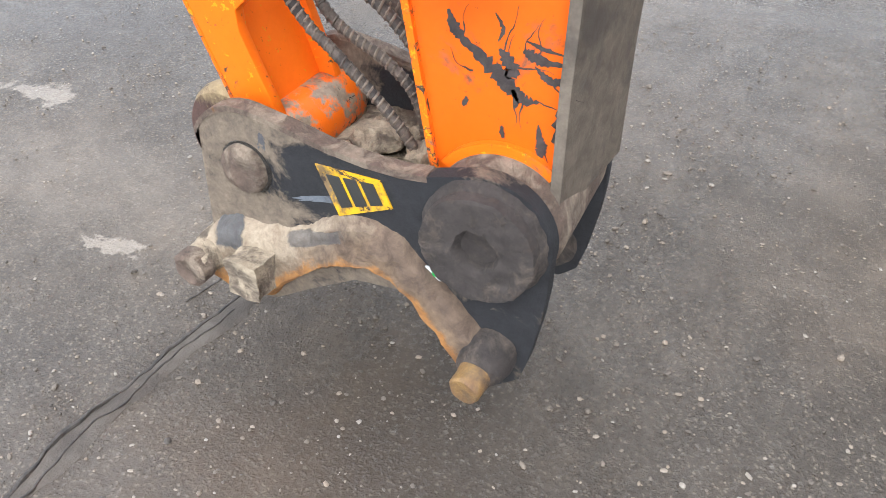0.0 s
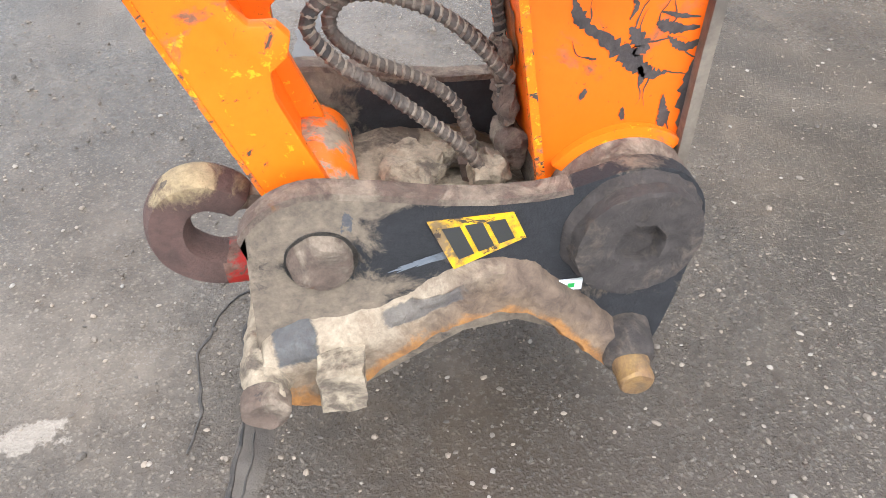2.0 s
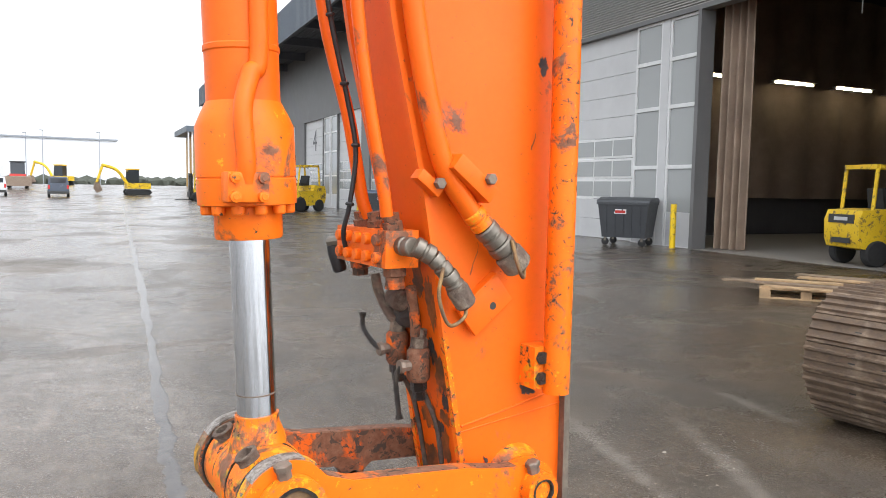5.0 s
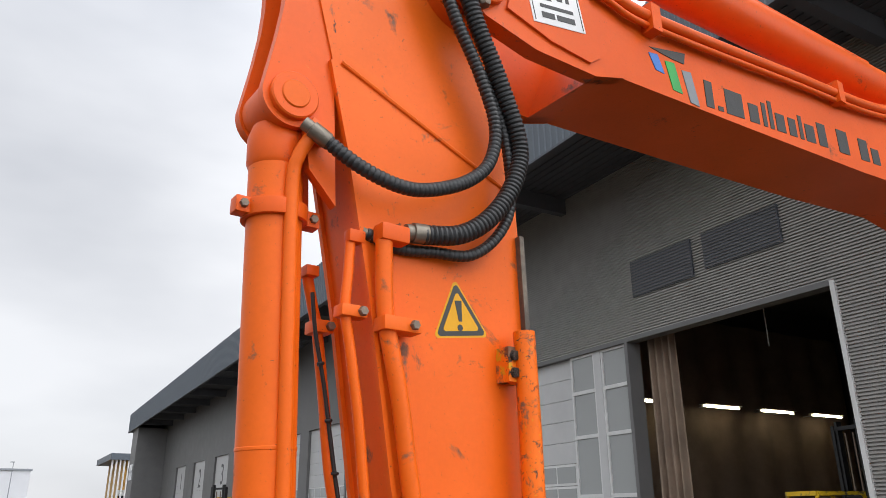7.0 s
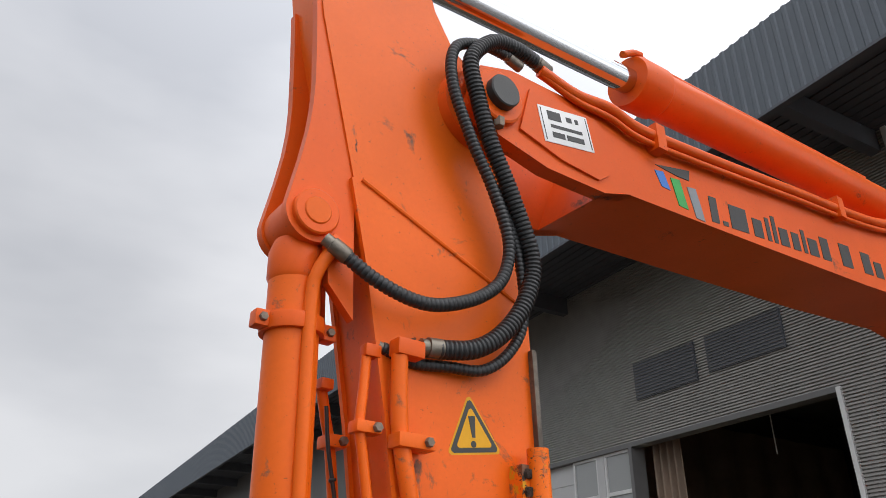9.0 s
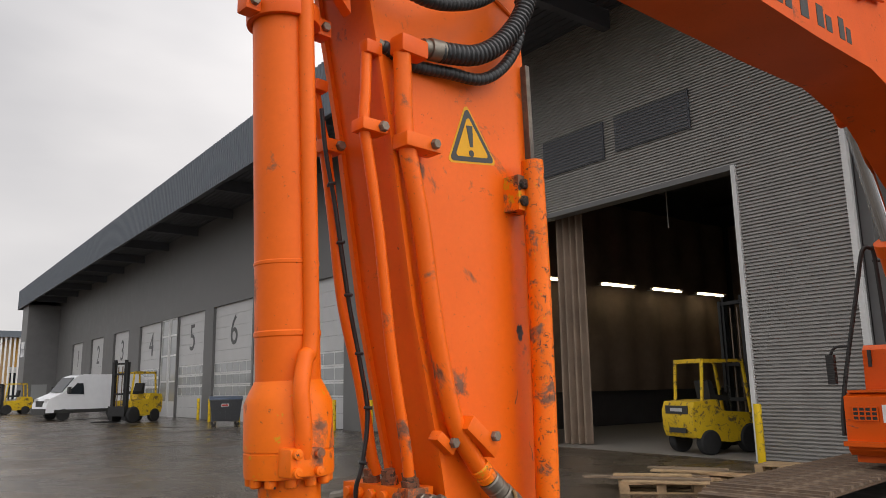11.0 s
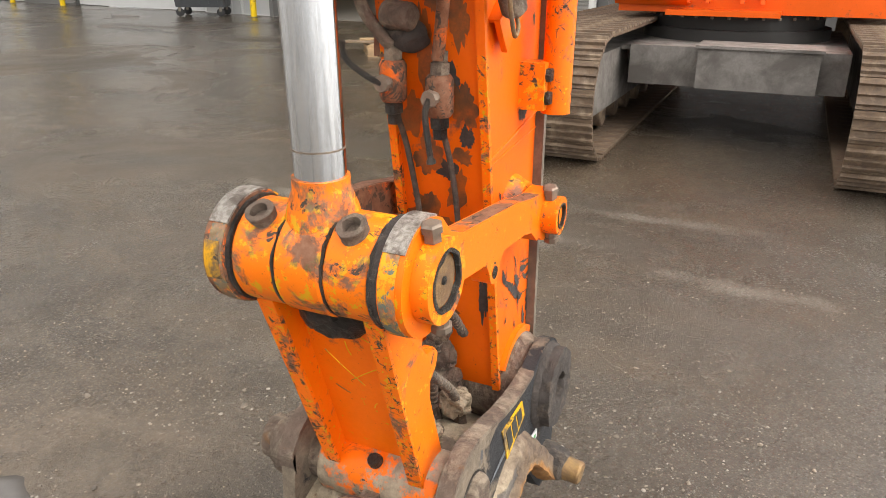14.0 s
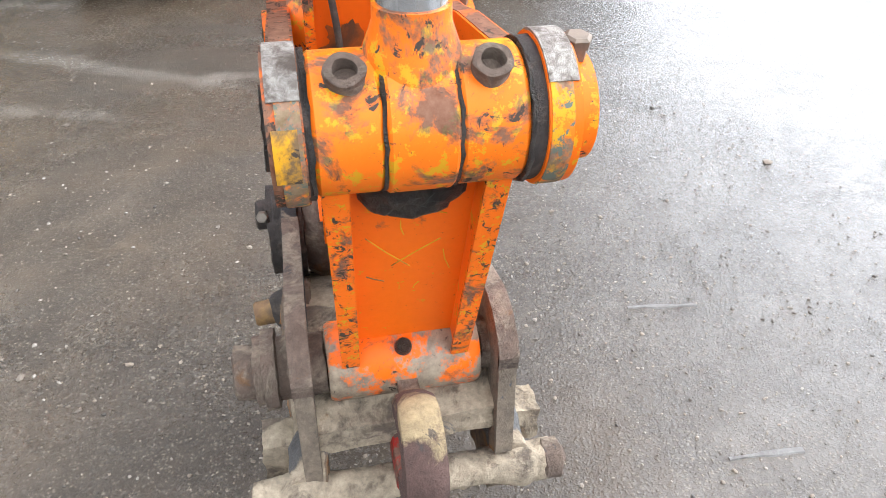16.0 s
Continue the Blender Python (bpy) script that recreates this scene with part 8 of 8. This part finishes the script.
def mini_digger(at):
    m = thing("small_excavator", "small yellow excavator parked across the yard", "excavator", at=at)
    for y in (-0.7, 0.7):
        part("track", prism(B(), [(-1.3, 0.2), (-1.1, 0.0), (1.1, 0.0), (1.3, 0.25), (1.1, 0.55), (-1.1, 0.55)], y - 0.2, y + 0.2), m_tyre, m, bevel=0.04)
    part("deck", box(B(), (-1.2, -0.9, 0.6), (1.1, 0.9, 1.2)), m_forkyellow, m, bevel=0.08)
    part("cab", prism(B(), [(-0.2, 1.2), (-0.2, 2.55), (0.9, 2.6), (1.0, 1.2)], -0.9, 0.1), m_carglass, m, bevel=0.05)
    part("cab_roof", box(B(), (-0.25, -0.95, 2.55), (0.98, 0.15, 2.68)), m_forkyellow, m, bevel=0.04)
    part("boom", sweep(B(), smooth_path([(1.0, 0.3, 1.1), (2.0, 0.3, 2.5), (3.4, 0.3, 3.0)], 6), 0.16, 10), m_forkyellow, m)
    part("stick", sweep(B(), [(3.3, 0.3, 3.05), (3.9, 0.3, 1.2)], 0.13, 10), m_forkyellow, m)
    part("bucket", prism(B(), [(3.7, 1.2), (3.4, 0.4), (3.9, 0.15), (4.2, 0.6), (4.1, 1.2)], 0.0, 0.6), m_brown, m, bevel=0.03)


mini_digger(far(9.3, 84, 100))
mini_digger(far(4.5, 108, 60))


def far_buildings():
    m_pale = plain("pale_far_cladding", (0.55, 0.56, 0.58), 0.6, 0, 0.06, 0.2)
    m_ochre_wall = plain("ochre_cladding", (0.45, 0.25, 0.05), 0.6, 0, 0.12, 0.5)
    x, y = ray_xy(2.0, 190)
    w = tagged(part("warehouse", box(B(), (x - 75, y, 0), (x + 20, y + 30, 11)), m_pale, smooth=False), "long pale warehouse on the far side of the yard", "warehouse")
    part("roof_edge", box(B(), (x - 75.3, y - 0.3, 11), (x + 20.3, y + 30.3, 11.4)), m_grey, w, smooth=False)
    for k in range(9):
        part("dock_door", box(B(), (x - 70 + 9.5 * k, y - 0.15, 0.5), (x - 66 + 9.5 * k, y + 0.1, 4.5)), m_doorpanel, w, smooth=False)
    # ochre office at the end of the facade
    o = tagged(new("office_building"), "two-storey ochre and white office with flat canopy", "office")
    q = BW(2.0, 99.0)
    def ob_(name, lo, hi, mm, lab=""):
        bm = box(B(), lo, hi, Matrix.Translation((q.x, q.y, 0.9)) @ Matrix.Rotation(radians(-6), 4, "Z"))
        return part(name, bm, mm, o, lab, smooth=False)
    ob_("wall", (-3.5, 0, 0), (10, 14, 7.6), m_ochre_wall, "ochre wall")
    ob_("ground_floor", (-3.6, -0.1, -0.9), (10, 0.0, 3.2), m_carglass, "glazed ground floor")
    ob_("fascia_band", (-3.9, -0.4, 3.2), (10, 0.2, 3.9), m_whiteframe)
    ob_("roof_band", (-5.2, -1.2, 7.6), (10, 14, 8.4), m_fascia)
    for k in range(5):
        ob_("column", (-5.0 + 0.5 * k, -0.9, -0.9), (-4.8 + 0.5 * k, -0.7, 7.6), m_whiteframe)
    # end wing of the warehouse
    e = tagged(bpart("wall_wing", box(B(), (-3.0, 78.5, 0), (0.0, 82.0, EAVE)), m_wall, smooth=False), "dark grey end wing of the warehouse", "wall", kind="structure")
    bpart("wing_window", box(B(), (-3.03, 79.2, 5.2), (-2.98, 81.2, 6.8)), m_pane, e, smooth=False)
    bpart("wing_window", box(B(), (-2.2, 78.46, 1.0), (-0.8, 78.52, 2.4)), m_pane, e, smooth=False)
    # lamp posts far off
    for bear, d in ((3.4, 150), (2.4, 160), (0.0, 140), (6.9, 150)):
        x, y = ray_xy(bear, d)
        l = thing("street_lamp", "thin grey street lamp far off", "street lamp", "far lamps", at=Matrix.Translation((x, y, 0.9)))
        part("pole", turned(B(), (0, 0, -0.2), (0, 0, 9.5), [(0, 0.10), (1, 0.05)], 10), m_grey, l)
        part("head", box(B(), (-0.5, -0.12, 9.4), (0.15, 0.12, 9.55)), m_grey, l, bevel=0.03)
    # low wall of shrubs and mixed parked things on the horizon, plain
    bm = B()
    r2 = random.Random(8)
    for k in range(160):
        x, y = ray_xy(-14 + 28 * r2.random(), 150 + 25 * r2.random())
        s_ = 0.5 + r2.random() * 1.1
        m_ = Matrix.Translation((x, y, 0.9 + s_ * 0.3)) @ Matrix.Diagonal((s_ * 1.6, s_, s_ * 0.9, 1))
        bmesh.ops.create_icosphere(bm, subdivisions=1, radius=1, matrix=m_)
    rough_up(bm, 0.4, 1.5)
    tagged(part("far_hedge", bm, plain("far_hedge_green", (0.05, 0.055, 0.04), 0.9), smooth=False), "low dark shrubs along the far edge of the yard", "hedge", kind="stuff")


far_buildings()


# ---------------------------------------------------------------- marks on the ground
m_crack = crust("dark_wet_crack", (0.030, 0.025, 0.021), (0.075, 0.062, 0.050), (0.016, 0.014, 0.012), 60, 0.6, 0, 0.5, 0.004)
m_whiteline = crust("worn_white_line", (0.20, 0.19, 0.175), (0.09, 0.08, 0.07), (0.14, 0.13, 0.118), 40, 0.7, 0, 0.3, 0.002)
m_tar = plain("tar_joint", (0.085, 0.076, 0.068), 0.22, 0, 0.3, 9)


def ribbon(pts, w, z, seed, jit):
    """A ragged strip lying on the ground, with slightly raised lips."""
    path = smooth_path([(x, y, 0) for x, y in pts], 24)
    bm = B()
    rows = []
    for i, q in enumerate(path):
        d = (path[min(i + 1, len(path) - 1)] - path[max(i - 1, 0)]).normalized()
        nn = Vector((-d.y, d.x, 0))
        off = noise.noise(q * 9 + Vector((seed, 0, 0))) * jit + noise.noise(q * 30 + Vector((seed, 3, 0))) * jit * 0.5
        ww = w * (1 + 0.7 * noise.noise(q * 14 + Vector((0, seed, 0))))
        rows.append([bm.verts.new(q + nn * (off + k * ww) + Vector((0, 0, z + h))) for k, h in ((-1, -0.004), (-0.6, 0.0), (0, 0.0005), (0.6, 0.0), (1, -0.004))])
    for a, b in zip(rows, rows[1:]):
        for k in range(4):
            bm.faces.new((a[k], a[k + 1], b[k + 1], b[k]))
    return bm


JOINT = [(-0.60, -1.3), (-0.606, -0.645), (-0.612, -0.535), (-0.603, -0.41), (-0.592, -0.268), (-0.569, -0.118), (-0.562, 0.0), (-0.572, 0.10), (-0.540, 0.25), (-0.50, 0.6), (-0.441, 1.05), (-0.311, 1.90), (0.027, 4.13), (0.945, 10.4), (3.7, 30.0), (7.1, 54.0)]
m_siltstrip = crust("smooth_silt_strip", (0.078, 0.063, 0.048), (0.105, 0.087, 0.069), (0.055, 0.043, 0.033), 26, 0.5, 0, 0.5, 0.004)
near = JOINT[:11]
tagged(part("asphalt_joint", ribbon([(x + 0.022, y) for x, y in near], 0.024, 0.0045, 8.0, 0.006), m_siltstrip), "smooth silted joint strip in the asphalt", "joint", kind="structure")
tagged(part("asphalt_joint", ribbon(near, 0.0050, 0.0055, 1.0, 0.014), m_crack), "dark ragged crack in the asphalt", "joint", kind="structure")
tagged(part("asphalt_joint", ribbon([(x + 0.024, y) for x, y in near[:6]], 0.0026, 0.0062, 5.0, 0.014), m_crack), "thin dark crack in the asphalt", "joint", kind="structure")
tagged(part("asphalt_joint", ribbon([(-0.655, -0.14), (-0.652, -0.058), (-0.648, 0.03), (-0.642, 0.107), (-0.614, 0.189), (-0.545, 0.245)], 0.0034, 0.002, 12.0, 0.014), m_crack), "thin dark crack in the asphalt", "joint", kind="structure")
tagged(part("asphalt_joint", ribbon(JOINT[10:], 0.040, 0.004, 2.0, 0.03), m_tar), "dark tar joint running across the yard", "joint", kind="structure")
for (x0, y0), (x1, y1) in (((0.141, -0.696), (0.115, -0.886)), ((-0.386, -0.70), (-0.398, -0.871))):
    tagged(part("painted_line", ribbon([(x0, y0), ((x0 + x1) / 2 + 0.002, (y0 + y1) / 2), (x1, y1)], 0.008, 0.003, x0 * 10, 0.003), m_whiteline), "short worn white paint line on the asphalt", "line", kind="structure")


# loose grit on the asphalt round the coupler
m_grit, gr_nt, gr_b = base("loose_grit", (0.25, 0.22, 0.19), 0.75)
gr_geo = gr_nt.nodes.new("ShaderNodeNewGeometry")
gr_ramp = gr_nt.nodes.new("ShaderNodeValToRGB")
gr_ramp.color_ramp.elements[0].color = (0.055, 0.046, 0.038, 1)
gr_ramp.color_ramp.elements[1].color = (0.27, 0.245, 0.21, 1)
for gr_p, gr_c in ((0.45, (0.14, 0.115, 0.09, 1)), (0.75, (0.25, 0.20, 0.15, 1))):
    gr_ramp.color_ramp.elements.new(gr_p).color = gr_c
gr_nt.links.new(gr_geo.outputs["Random Per Island"], gr_ramp.inputs[0])
gr_nt.links.new(gr_ramp.outputs[0], gr_b.inputs["Base Color"])


def make_grit(count=9000):
    rnd = random.Random(11)
    phi = (1 + 5 ** 0.5) / 2
    ico = [(-1, phi, 0), (1, phi, 0), (-1, -phi, 0), (1, -phi, 0), (0, -1, phi), (0, 1, phi), (0, -1, -phi), (0, 1, -phi), (phi, 0, -1), (phi, 0, 1), (-phi, 0, -1), (-phi, 0, 1)]
    tri_ = [(0, 11, 5), (0, 5, 1), (0, 1, 7), (0, 7, 10), (0, 10, 11), (1, 5, 9), (5, 11, 4), (11, 10, 2), (10, 7, 6), (7, 1, 8), (3, 9, 4), (3, 4, 2), (3, 2, 6), (3, 6, 8), (3, 8, 9), (4, 9, 5), (2, 4, 11), (6, 2, 10), (8, 6, 7), (9, 8, 1)]
    vs, fs = [], []
    n = 0
    while n < count:
        x, y = rnd.uniform(-2.2, 2.6), rnd.uniform(-1.7, 1.9)
        d = 0.5 + 0.9 * noise.noise(Vector((x * 1.3, y * 1.3, 5.0))) + 0.5 * noise.noise(Vector((x * 5, y * 5, 9.0)))
        if rnd.random() > d * math.exp(-0.35 * (x * x + y * y)) + 0.04:
            continue
        n += 1
        r = 0.0011 * math.exp(rnd.gauss(0.25, 0.42))
        a = rnd.uniform(0, 6.28)
        k = len(vs)
        sx, sy, sz = rnd.uniform(0.8, 1.5), rnd.uniform(0.7, 1.1), rnd.uniform(0.4, 0.8)
        for p in ico:
            q = [c * rnd.uniform(0.75, 1.2) * r for c in p]
            u, v = q[0] * sx, q[1] * sy
            vs.append((x + u * math.cos(a) - v * math.sin(a), y + u * math.sin(a) + v * math.cos(a), r * 0.35 + q[2] * sz))
        fs += [tuple(k + i for i in t) for t in tri_]
    me = bpy.data.meshes.new("gravel")
    me.from_pydata(vs, [], fs)
    me.materials.append(m_grit)
    tagged(new("gravel", me), "loose brown and grey grit strewn on wet asphalt", "gravel", kind="stuff")


make_grit()
